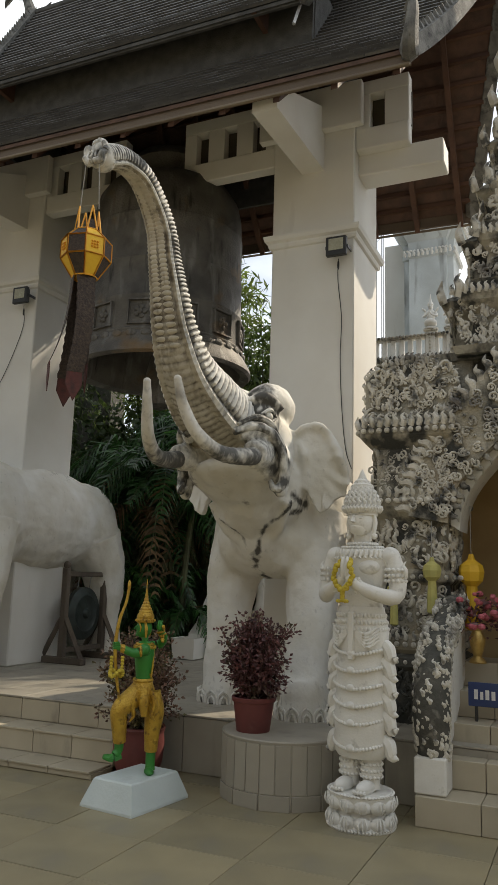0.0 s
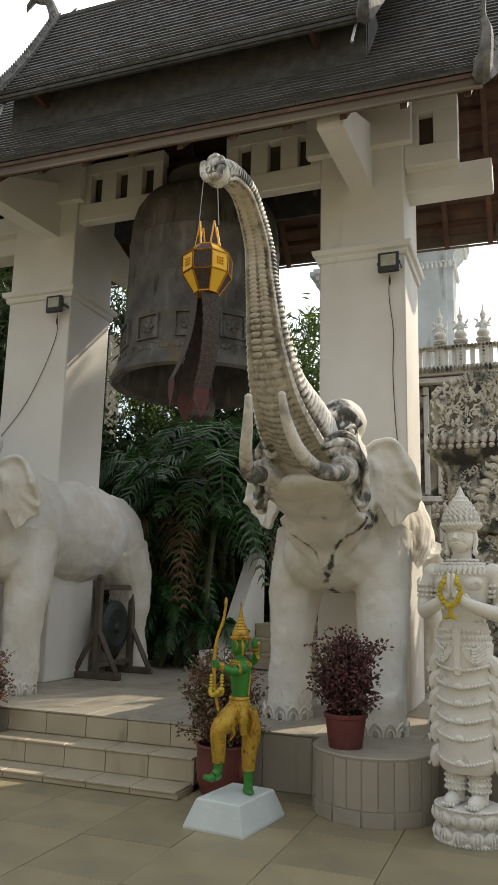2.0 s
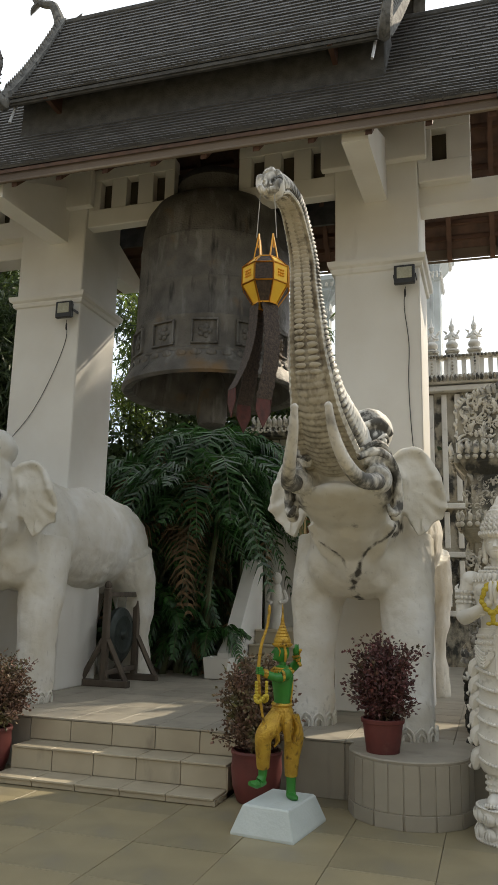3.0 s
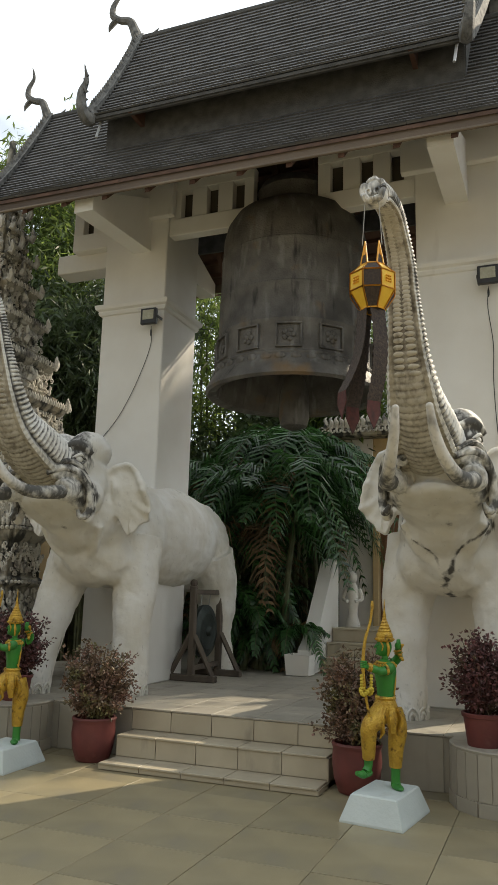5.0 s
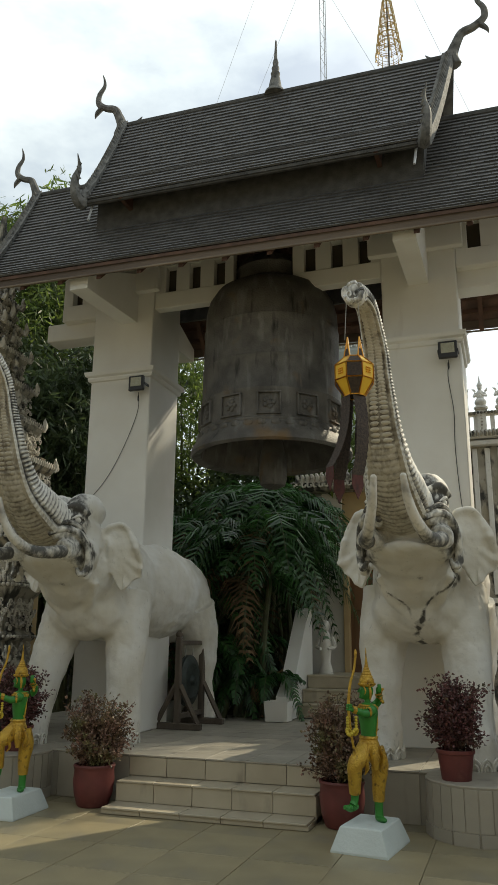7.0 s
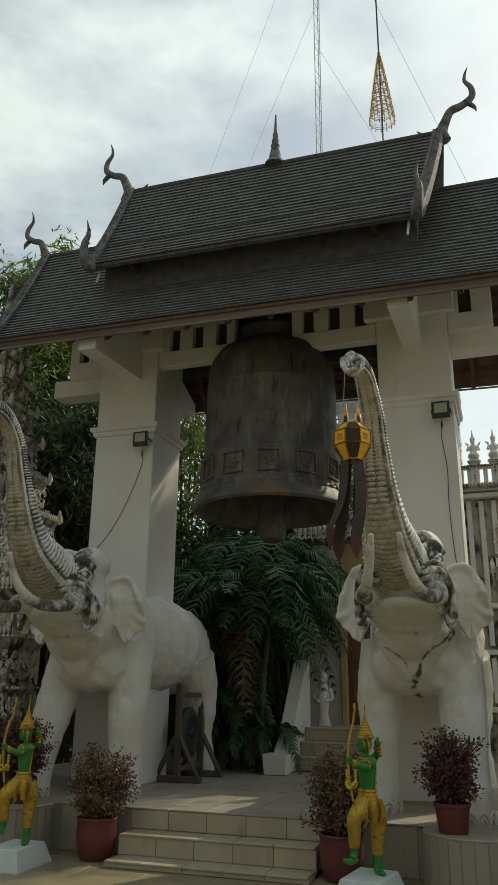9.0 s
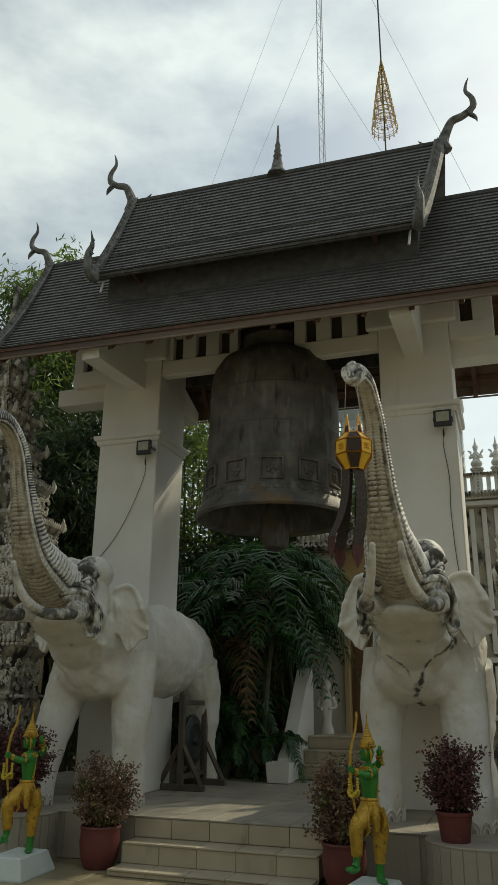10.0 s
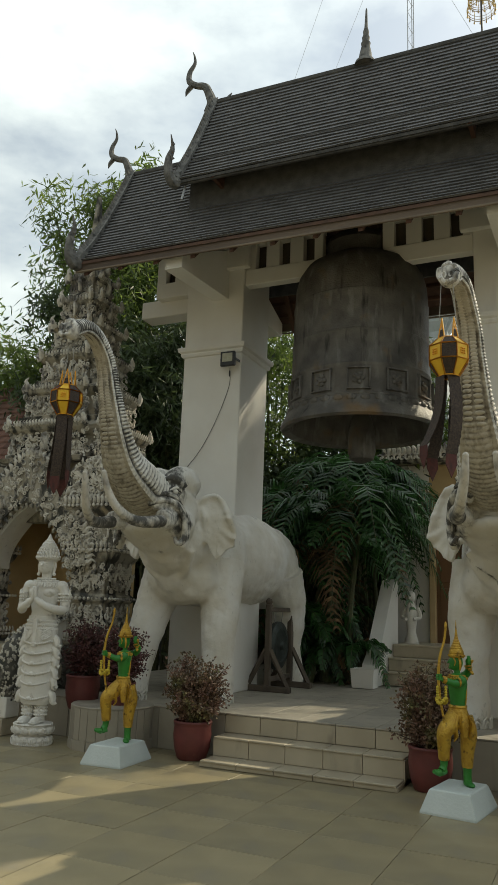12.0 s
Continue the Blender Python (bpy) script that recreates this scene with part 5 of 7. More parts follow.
def build_rear_stair():
    ob = thing("rear_stair", "tiled stair with white side walls climbing to a hall door", "stair", kind="structure")
    for k in range(3):
        part("step_tile", new_box(-4.93, -3.55, 9.55 + 0.29 * k, 11.5, PLAT + 0.19 * k, PLAT + 0.19 * (k + 1) - 0.003, 0.006), M_STEP, ob)
        part("nosing", new_box(-4.93, -3.55, 9.53 + 0.29 * k, 9.60 + 0.29 * k, PLAT + 0.19 * (k + 1) - 0.03, PLAT + 0.19 * (k + 1) + 0.001, 0.006), M_STEP, ob)
    for x in (-5.04, -3.44):
        bm = bmesh.new()
        loops = [[(x - 0.10, y, PLAT), (x + 0.10, y, PLAT), (x + 0.10, y, z), (x - 0.10, y, z)] for y, z in ((9.15, 0.72), (9.35, 0.85), (10.25, 1.95), (10.5, 2.0))]
        rings(bm, loops)
        bmesh.ops.recalc_face_normals(bm, faces=bm.faces)
        part("side_wall", bm, M_WALL, ob)
    return ob


build_rear_stair()


def build_rear_hall():
    ob = thing("rear_hall", "white hall wall with a brown wooden door and ochre surround", "building")
    part("wall", new_box(-5.2, -4.62, 11.5, 11.8, 0, 4.05, 0.01), M_WALL, ob)
    part("wall", new_box(-3.95, -2.96, 11.5, 11.8, 0, 4.05, 0.01), M_WALL, ob)
    part("lintel", new_box(-4.62, -3.95, 11.5, 11.8, 3.0, 4.05, 0.01), M_OCHRE, ob)
    part("door_frame", new_box(-4.62, -4.52, 11.42, 11.6, 0.98, 3.0, 0.01), M_OCHRE, ob)
    part("door_frame", new_box(-4.05, -3.95, 11.42, 11.6, 0.98, 3.0, 0.01), M_OCHRE, ob)
    d = part("door", new_box(-4.52, -4.05, 11.56, 11.62, 0.98, 3.0, 0.005), M_DOOR, ob)
    for z0, z1 in ((1.1, 1.9), (2.0, 2.9)):
        part("door_panel", new_box(-4.46, -4.11, 11.545, 11.57, z0, z1, 0.01), M_DOOR, d)
    part("eave_slab", new_box(-5.4, -2.96, 11.2, 11.9, 4.05, 4.25, 0.02), M_ORN, ob)
    bm = bmesh.new()
    row(bm, FLAME, FRONT(11.2), -5.4, -2.96, 4.22, 0.09, 1.6)
    row(bm, CURL2, FRONT(11.18), -5.4, -2.96, 4.15, 0.10, 1.0)
    part("eave_carving", bm, M_ORNTIP, ob)["kind"] = "stuff"
    return ob


build_rear_hall()


def build_back_wall(name, label, x0, x1, y0, y1, z1, m):
    ob = link(name, new_box(x0, x1, y0, y1, 0, z1), m)
    return tagged(ob, label, "wall", kind="structure")


# unseen walls added behind and beside the camera to hold back sky light
build_back_wall("wall_south", "unseen plain wall added across the yard to cut sky light", -26, 20, -15.5, -15.0, 8.5, M_ORN)
build_back_wall("wall_east", "unseen plain wall added beside the yard to cut sky light", 9.0, 9.5, -15, 4, 6.5, M_ORN)
build_back_wall("wall_west", "unseen plain wall added beside the yard to cut sky light", -22.5, -22, -15, 6, 6.5, M_ORN)


# ---- paving, steps and plinth facings ----
def build_steps():
    ob = thing("entrance_steps", "three low beige tiled steps with dark joints", "steps", kind="structure")
    x0, x1 = -5.46, -3.59
    for k, (y, ya, z0, z1) in enumerate(((4.86, 5.20, 0.0, 0.057), (5.13, 5.46, 0.0, 0.232))):
        bm = new_box(x0 + 0.006, x1 - 0.006, y + 0.012, 5.44, 0, z1 - 0.012)
        part("step_core", bm, M_GROUT, ob)
        n = 5
        w = (x1 - x0) / n
        for q in range(n):
            off = 0.0
            xa, xb = x0 + q * w + 0.003, x0 + (q + 1) * w - 0.003
            part("tread_tile", new_box(xa, xb, y - 0.012, 5.44, z1 - 0.016, z1, 0.003), M_STEP, ob)
            zz = 0.0 if k == 0 else 0.057
            part("riser_tile", new_box(xa, xb, y, y + 0.014, zz + 0.004, z1 - 0.018, 0.002), M_STEP, ob)
        for s, xx in ((-1, x0), (1, x1)):
            part("side_tile", new_box(xx - 0.006, xx + 0.006, y + 0.003, 5.42, 0.003, z1 - 0.018), M_STEP, ob)
    return ob


build_steps()


def build_platform_tiles():
    # top tiles near the front, riser tiles along the front edge
    xs = [-8.6 + 0.39 * k for k in range(21)]
    for xa in xs:
        xb = min(xa + 0.39, -0.9)
        if not (xa > -2.75 and xb < -1.8):
            steps = -5.5 < (xa + xb) / 2 < -3.55
            part("riser_tile", new_box(xa + 0.003, xb - 0.003, 5.405, 5.425, 0.24 if steps else 0.004, PLAT - 0.018, 0.002), M_STEP if steps else M_PLINTH, platform)
        for r in range(8):
            ya = 5.40 + 0.42 * r
            part("platform_tile", new_box(xa + 0.002, xb - 0.002, ya + (0 if r == 0 else 0.002), ya + 0.418, PLAT - 0.014, PLAT, 0.002), M_PLINTH, platform)


def build_drum(cx, cy, r, top, n):
    ob = thing("round_plinth", "low round plinth faced with narrow grey tiles", "plinth", "round plinths")
    bm = bmesh.new()
    lathe(bm, [(r + 0.007, 0), (r + 0.007, top - 0.012)], (cx, cy, 0), 40)
    part("core", bm, M_GROUT, ob)
    bm = bmesh.new()
    lathe(bm, [(r + 0.012, top - 0.025), (r + 0.015, top - 0.008), (r + 0.008, top)], (cx, cy, 0), 40)
    part("top_slab", bm, M_PLINTH, ob)
    for k in range(n):
        a = 2 * math.pi * k / n
        w = math.pi * r / n * 0.955
        bm = new_box(-w, w, -0.012, 0.012, 0.10, top - 0.026, 0.002)
        t = part("facing_tile", bm, M_PLINTH, ob)
        t.matrix_local = Matrix.Translation((cx + r * math.cos(a), cy + r * math.sin(a), 0)) @ Matrix.Rotation(a + math.pi / 2, 4, 'Z')
        if k % 2 == 0:
            bm = new_box(-2 * w - 0.002, 2 * w, -0.012, 0.012, 0.0, 0.095, 0.002)
            t = part("skirting_tile", bm, M_PLINTH, ob)
            a2 = a + math.pi / n
            t.matrix_local = Matrix.Translation((cx + r * math.cos(a2), cy + r * math.sin(a2), 0)) @ Matrix.Rotation(a2 + math.pi / 2, 4, 'Z')
    return ob


build_drum(-2.25, 5.24, 0.42, PLAT + 0.007, 26)
build_drum(-6.72, 5.22, 0.42, PLAT + 0.007, 26)


def build_paving():
    ob = thing("paving", "worn sandstone paving slabs of the temple yard", "paving", kind="structure")
    meshes = {}

    def slab_mesh(w, d, v):
        key = (w, d, v)
        if key not in meshes:
            bm = new_box(-w / 2 + 0.002, w / 2 - 0.002, -d / 2 + 0.002, d / 2 - 0.002, -0.03, 0, 0.002)
            me = bpy.data.meshes.new("paving_slab")
            bm.to_mesh(me)
            bm.free()
            me.materials.append(M_PAVE)
            meshes[key] = me
        return meshes[key]

    rg = random.Random(3)
    w, d = 0.60, 0.60
    far = bmesh.new()
    for i in range(-38, 24):
        for j in range(-26, 24):
            x, y = i * w + 0.11, j * d + 0.07
            if -8.5 < x < -1.0 and y > 5.7:
                continue
            near = -7.9 < x < -0.3 and 1.9 < y < 5.8
            dz = rg.uniform(-0.0015, 0.0015)
            if near:
                t = new("paving_slab", slab_mesh(w, d, 0))
                t.parent = ob
                t.location = (x, y, dz)
            else:
                box(far, x - w / 2 + 0.002, x + w / 2 - 0.002, y - d / 2 + 0.002, y + d / 2 - 0.002, -0.03, dz) if False else None
                v = [far.verts.new(q) for q in ((x - w / 2 + 0.002, y - d / 2 + 0.002, dz), (x + w / 2 - 0.002, y - d / 2 + 0.002, dz), (x + w / 2 - 0.002, y + d / 2 - 0.002, dz), (x - w / 2 + 0.002, y + d / 2 - 0.002, dz))]
                far.faces.new(v)
    part("far_slabs", far, M_PAVE_FAR, ob)["kind"] = "stuff"


# ---- praying guardian statues ----
def make_guardian():
    bm = bmesh.new()
    # lotus pedestal
    lathe(bm, [(0.20, 0), (0.205, 0.02), (0.19, 0.05), (0.165, 0.13), (0.16, 0.15), (0.185, 0.18), (0.20, 0.24), (0.205, 0.28), (0.19, 0.305)], (0, 0, 0), 32, sy=0.9)
    for k in range(12):
        a = 2 * math.pi * k / 12
        for zz, up, r in ((0.07, 1, 0.185), (0.21, -1, 0.19)):
            m = Matrix.Translation((r * math.cos(a), r * 0.9 * math.sin(a), zz)) @ Matrix.Rotation(a, 4, 'Z')
            blob(bm, m.translation, (0.028, 0.052, 0.062), u=10, v=8, rot=Matrix.Rotation(a, 4, 'Z'))
            for q in (-1, 0, 1):
                tube(bm, [m @ Vector((0.03, q * 0.018, -0.045 * up)), m @ Vector((0.034, q * 0.026, 0.0)), m @ Vector((0.02, q * 0.012, 0.05 * up))], [0.004, 0.006, 0.003], 4, 5)
    for k in range(60):
        a = 2 * math.pi * k / 60
        append(bm, BEAD, Matrix.Translation((0.20 * math.cos(a), 0.185 * math.sin(a), 0.295)) @ Matrix.Diagonal((0.55, 0.55, 0.55, 1)))
        append(bm, FLAME, Matrix.Translation((0.205 * math.cos(a), 0.186 * math.sin(a), 0.0)) @ Matrix.Rotation(a + 1.57, 4, 'Z') @ Matrix.Diagonal((0.35, 0.35, 0.3, 1)))
    # feet and ankles
    for s in (-1, 1):
        blob(bm, (s * 0.075, -0.07, 0.335), (0.045, 0.105, 0.042), u=14, v=10)
        for q in range(5):
            blob(bm, (s * 0.075 + (q - 2) * 0.017, -0.168 + abs(q - 2) * 0.006, 0.322), (0.010, 0.016, 0.013), u=7, v=5)
        lathe(bm, [(0.05, 0.32), (0.052, 0.38), (0.062, 0.385), (0.066, 0.43), (0.06, 0.47), (0.058, 0.52)], (s * 0.075, 0.0, 0), 16)
        for z in (0.39, 0.425, 0.46):
            for k in range(16):
                a = 2 * math.pi * k / 16
                append(bm, BEAD, Matrix.Translation((s * 0.075 + 0.064 * math.cos(a), 0.064 * math.sin(a), z)) @ Matrix.Diagonal((0.5, 0.5, 0.5, 1)))
    # tiered skirt
    prof = [(0.155, 0.49), (0.17, 0.51), (0.185, 0.56), (0.175, 0.64), (0.19, 0.70), (0.172, 0.76), (0.18, 0.80), (0.168, 0.86), (0.178, 0.90), (0.165, 0.96), (0.172, 1.0), (0.16, 1.06), (0.168, 1.10), (0.178, 1.14), (0.185, 1.22), (0.165, 1.30), (0.148, 1.36)]
    lathe(bm, prof, (0, 0, 0), 32, sy=0.72)
    for k, z in enumerate((0.56, 0.70, 0.80, 0.90, 1.0, 1.10)):
        for a_ in range(-70, 71, 7):
            a = radians(a_ - 90)
            r = 0.178
            sag = 0.018 * math.cos(radians(a_) * 2)
            append(bm, BEAD, Matrix.Translation((r * math.cos(a), r * 0.74 * math.sin(a), z - sag)) @ Matrix.Diagonal((0.6, 0.6, 0.6, 1)))
        blob(bm, (0, -0.135, z - 0.01), (0.03, 0.014, 0.022), u=8, v=6)
        # side tails
        for s in (-1, 1):
            tube(bm, [(s * 0.14, 0.0, z + 0.06), (s * 0.19, 0.0, z + 0.02), (s * 0.215, 0.0, z - 0.045), (s * 0.255, 0.0, z - 0.055 + (0.03 if k % 2 else 0))], [0.03, 0.045, 0.035, 0.006], 12, 8)
    # pleated belt swag
    for s in (-1, 1):
        for q in range(5):
            tube(bm, [(s * 0.03, -0.125, 1.20 + 0.006 * q), (s * 0.10, -0.125, 1.13 + 0.018 * q), (s * 0.165, -0.075, 1.17 + 0.02 * q)], [0.010, 0.013, 0.006], 8, 6)
    for z, r in ((1.23, 0.178), (1.27, 0.172), (1.31, 0.163)):
        for k in range(44):
            a = 2 * math.pi * k / 44
            append(bm, BEAD, Matrix.Translation((r * math.cos(a), r * 0.74 * math.sin(a), z)) @ Matrix.Diagonal((0.55, 0.55, 0.7, 1)))
    box(bm, -0.022, 0.022, -0.145, -0.11, 1.05, 1.33, 0.006)
    # torso
    lathe(bm, [(0.146, 1.34), (0.135, 1.40), (0.15, 1.47), (0.178, 1.56), (0.185, 1.64), (0.165, 1.70), (0.09, 1.735), (0.058, 1.75), (0.056, 1.82)], (0, 0.01, 0), 28, sy=0.62)
    for s in (-1, 1):
        blob(bm, (s * 0.075, -0.055, 1.60), (0.08, 0.055, 0.055), u=14, v=10)
        blob(bm, (s * 0.19, 0.01, 1.665), (0.065, 0.06, 0.06), u=14, v=10)
        tube(bm, [(s * 0.20, 0.01, 1.66), (s * 0.235, 0.015, 1.55), (s * 0.24, -0.02, 1.43), (s * 0.17, -0.13, 1.44), (s * 0.07, -0.19, 1.49), (s * 0.016, -0.205, 1.535)], [0.056, 0.056, 0.05, 0.044, 0.034, 0.026], 22, 12)
        blob(bm, (s * 0.014, -0.205, 1.585), (0.017, 0.03, 0.075), u=10, v=10)
        for z in (1.55, 1.585, 1.52):
            for k in range(14):
                a = 2 * math.pi * k / 14
                append(bm, BEAD, Matrix.Translation((s * 0.228 + 0.062 * math.cos(a), 0.013 + 0.062 * math.sin(a), z)) @ Matrix.Diagonal((0.6, 0.6, 0.6, 1)))
        append(bm, FLAME, Matrix.Translation((s * 0.288, 0.01, 1.55)) @ Matrix.Diagonal((0.7, 0.7, 0.8, 1)))
        for k in range(10):
            a = 2 * math.pi * k / 10
            append(bm, BEAD, Matrix.Translation((s * 0.075 + 0.035 * math.cos(a) * 0.6, -0.185, 1.487 + 0.038 * math.sin(a))) @ Matrix.Diagonal((0.7, 0.7, 0.7, 1)))
    # collar
    for ring in range(3):
        for a_ in range(0, 360, 11):
            a = radians(a_)
            r = 0.075 + 0.03 * ring
            append(bm, BEAD if ring < 2 else FLAME, Matrix.Translation((r * 1.25 * math.cos(a), 0.01 + r * 0.85 * math.sin(a), 1.742 - 0.022 * ring)) @ Matrix.Rotation(a + 1.57, 4, 'Z') @ Matrix.Rotation(2.6 if ring == 2 else 0, 4, 'X') @ Matrix.Diagonal((0.55, 0.55, 0.5, 1)))
    # head
    blob(bm, (0, -0.005, 1.885), (0.078, 0.088, 0.098), u=20, v=16)
    blob(bm, (0, -0.035, 1.845), (0.055, 0.055, 0.055), u=14, v=10)
    tube(bm, [(0, -0.086, 1.915), (0, -0.100, 1.885), (0, -0.104, 1.872)], [0.008, 0.012, 0.015], 6, 6)
    blob(bm, (0, -0.086, 1.846), (0.017, 0.007, 0.006), u=10, v=6)
    for s in (-1, 1):
        blob(bm, (s * 0.032, -0.076, 1.898), (0.018, 0.010, 0.008), u=10, v=6)
        tube(bm, [(s * 0.008, -0.092, 1.92), (s * 0.032, -0.090, 1.93), (s * 0.058, -0.072, 1.918)], [0.003, 0.005, 0.003], 6, 5)
        tube(bm, [(s * 0.078, 0.0, 1.92), (s * 0.086, 0.0, 1.87), (s * 0.078, -0.005, 1.80)], [0.014, 0.016, 0.012], 6, 6)
        blob(bm, (s * 0.083, -0.006, 1.79), (0.018, 0.018, 0.02), u=8, v=6)
    # crown: wide brim, then tiers of small leaves
    lathe(bm, [(0.090, 1.918), (0.102, 1.93), (0.112, 1.955), (0.108, 1.985), (0.094, 1.995), (0.094, 2.01), (0.097, 2.03), (0.086, 2.045), (0.088, 2.065), (0.076, 2.085), (0.078, 2.105), (0.070, 2.122), (0.072, 2.14), (0.050, 2.156), (0.050, 2.172), (0.027, 2.19), (0.018, 2.225), (0.003, 2.26)], (0, 0.005, 0), 24)
    for k in range(34):
        a = 2 * math.pi * k / 34
        append(bm, FLAME, Matrix.Translation((0.110 * math.cos(a), 0.005 + 0.110 * math.sin(a), 1.945)) @ Matrix.Rotation(a + 1.57, 4, 'Z') @ Matrix.Rotation(0.35, 4, 'X') @ Matrix.Diagonal((0.5, 0.5, 0.42, 1)))
    for t in range(6):
        r = 0.099 - 0.0105 * t - 0.0016 * t * t
        for k in range(20 - 2 * t):
            a = 2 * math.pi * (k + 0.5 * (t % 2)) / (20 - 2 * t)
            append(bm, FLAME, Matrix.Translation((r * math.cos(a), 0.005 + r * math.sin(a), 1.985 + 0.034 * t)) @ Matrix.Rotation(a + 1.57, 4, 'Z') @ Matrix.Rotation(0.2, 4, 'X') @ Matrix.Diagonal((0.52, 0.52, 0.5, 1)))
    for v in bm.verts:
        z = v.co.z
        if 1.36 < z < 1.77:
            v.co.x *= 1.04
        elif 1.77 <= z < 1.925:
            v.co.x *= 1.14
            v.co.y *= 1.14
        if z > 1.95:
            v.co.z = z = 1.95 + (z - 1.95) * 0.85
        v.co.z = z * 0.68 if z < 0.305 else 0.207 + (z - 0.305) * 1.04
    return bm


def place_guardian():
    bm = make_guardian()
    ob = link("guardian_statue", bm, M_STATUE, smooth=True)
    tagged(ob, "white stucco crowned guardian statue praying on a lotus pedestal", "statue", "praying guardians")
    ob.matrix_world = pose(-1.59, 4.86, 0, 0, 0, -14)
    copy_thing(ob, pose(-7.46, 4.86, 0, 0, 0, 8))


place_guardian()


def build_garland(m):
    bm = bmesh.new()
    rg = random.Random(8)
    pts = bez([(-0.05, -0.235, 1.60), (-0.065, -0.235, 1.53), (-0.03, -0.24, 1.47), (0.0, -0.24, 1.455), (0.03, -0.24, 1.47), (0.065, -0.235, 1.53), (0.05, -0.235, 1.60), (0.03, -0.19, 1.63), (-0.03, -0.19, 1.63), (-0.05, -0.235, 1.60)], 40)
    for p in pts:
        blob(bm, m @ (p + Vector((rg.uniform(-1, 1), rg.uniform(-1, 1), rg.uniform(-1, 1))) * 0.006), (0.017, 0.017, 0.017), u=8, v=6)
    for k in range(6):
        blob(bm, m @ Vector((0.002 * (k % 2), -0.24, 1.45 - 0.012 * k)), (0.016, 0.016, 0.014), u=8, v=6)
    for s in (-1, 1):
        blob(bm, m @ Vector((s * 0.025, -0.24, 1.385)), (0.02, 0.014, 0.012), u=8, v=6)
    tagged(link("flower_garland", bm, M_MARIGOLD), "yellow marigold garland hung over a praying statue", "garland")


build_garland(pose(-1.59, 4.86, -0.045, 0, 0, -14))


# ---- green archers ----
def make_archer():
    bm = bmesh.new()
    G, O = 0, 1
    # standing leg and lifted leg (aims along -x, chest to -y)
    tube(bm, [(0.06, 0.0, 0.60), (0.10, -0.01, 0.46), (0.09, 0.0, 0.30), (0.09, 0.01, 0.16)], [0.085, 0.08, 0.062, 0.05], 16, 12, mi=O)
    tube(bm, [(0.09, 0.01, 0.18), (0.09, 0.01, 0.06), (0.09, 0.005, 0.02)], [0.04, 0.036, 0.042], 6, 10, mi=G)
    blob(bm, (0.075, -0.05, 0.022), (0.038, 0.085, 0.026), G, u=12, v=8)
    tube(bm, [(-0.03, -0.01, 0.60), (-0.13, -0.06, 0.53), (-0.18, -0.07, 0.47), (-0.17, -0.04, 0.34), (-0.16, -0.02, 0.24)], [0.09, 0.08, 0.068, 0.058, 0.05], 18, 12, mi=O)
    tube(bm, [(-0.16, -0.02, 0.26), (-0.165, -0.02, 0.18), (-0.19, -0.03, 0.145)], [0.038, 0.034, 0.034], 6, 10, mi=G)
    tube(bm, [(-0.15, -0.015, 0.145), (-0.21, -0.03, 0.125), (-0.28, -0.05, 0.14)], [0.036, 0.034, 0.018], 8, 8, mi=G, flat=1.0)
    for z in (0.20, 0.17):
        lathe(bm, [(0.045, z - 0.012), (0.052, z), (0.045, z + 0.012)], (0.09, 0.01, 0), 14, mi=O)
    # hips, sash, torso
    lathe(bm, [(0.10, 0.52), (0.125, 0.57), (0.12, 0.63), (0.098, 0.68), (0.09, 0.70)], (0, 0, 0), 20, mi=O, sx=0.8)
    lathe(bm, [(0.088, 0.69), (0.086, 0.74), (0.10, 0.82), (0.118, 0.90), (0.115, 0.955), (0.06, 0.995), (0.036, 1.0), (0.036, 1.05)], (0, 0, 0), 20, mi=G, sx=0.70)
    lathe(bm, [(0.096, 0.685), (0.104, 0.70), (0.096, 0.715)], (0, 0, 0), 20, mi=O, sx=0.8)
    for s in (-1, 1):
        tube(bm, [(s * 0.05, -0.085, 0.63), (s * 0.09, -0.10, 0.54), (s * 0.07, -0.09, 0.45), (s * 0.10, -0.10, 0.40)], [0.03, 0.045, 0.032, 0.008], 12, 8, mi=O, flat=0.5)
    tube(bm, [(0, -0.10, 0.66), (0.0, -0.115, 0.55), (0.01, -0.10, 0.44)], [0.025, 0.035, 0.02], 8, 8, mi=O, flat=1.2)
    # collar and cross straps
    for k in range(22):
        a = 2 * math.pi * k / 22
        blob(bm, (0.060 * math.cos(a), 0.082 * math.sin(a), 0.975), (0.016, 0.018, 0.012), O, u=7, v=5)
        blob(bm, (0.080 * math.cos(a), 0.108 * math.sin(a), 0.955), (0.013, 0.012, 0.016), O, u=6, v=4)
    tube(bm, [(0.064, -0.05, 0.95), (0.066, -0.052, 0.85), (0.056, -0.045, 0.72)], [0.009] * 3, 8, 6, mi=O)
    tube(bm, [(-0.064, -0.05, 0.95), (-0.04, -0.08, 0.86), (0.05, -0.055, 0.74)], [0.006] * 3, 8, 6, mi=O)
    # bow arm out along -x, from the near shoulder
    blob(bm, (-0.01, -0.105, 0.94), (0.046, 0.046, 0.048), G, u=12, v=8)
    tube(bm, [(-0.01, -0.105, 0.94), (-0.09, -0.115, 0.915), (-0.205, -0.085, 0.955)], [0.042, 0.036, 0.026], 12, 10, mi=G)
    for x, y, z, r in ((-0.045, -0.112, 0.928, 0.046), (-0.175, -0.094, 0.944, 0.036), (-0.19, -0.09, 0.949, 0.035)):
        tube(bm, [(x - 0.011, y, z), (x, y, z), (x + 0.011, y, z)], [r * 0.9, r, r * 0.9], 4, 10, mi=O)
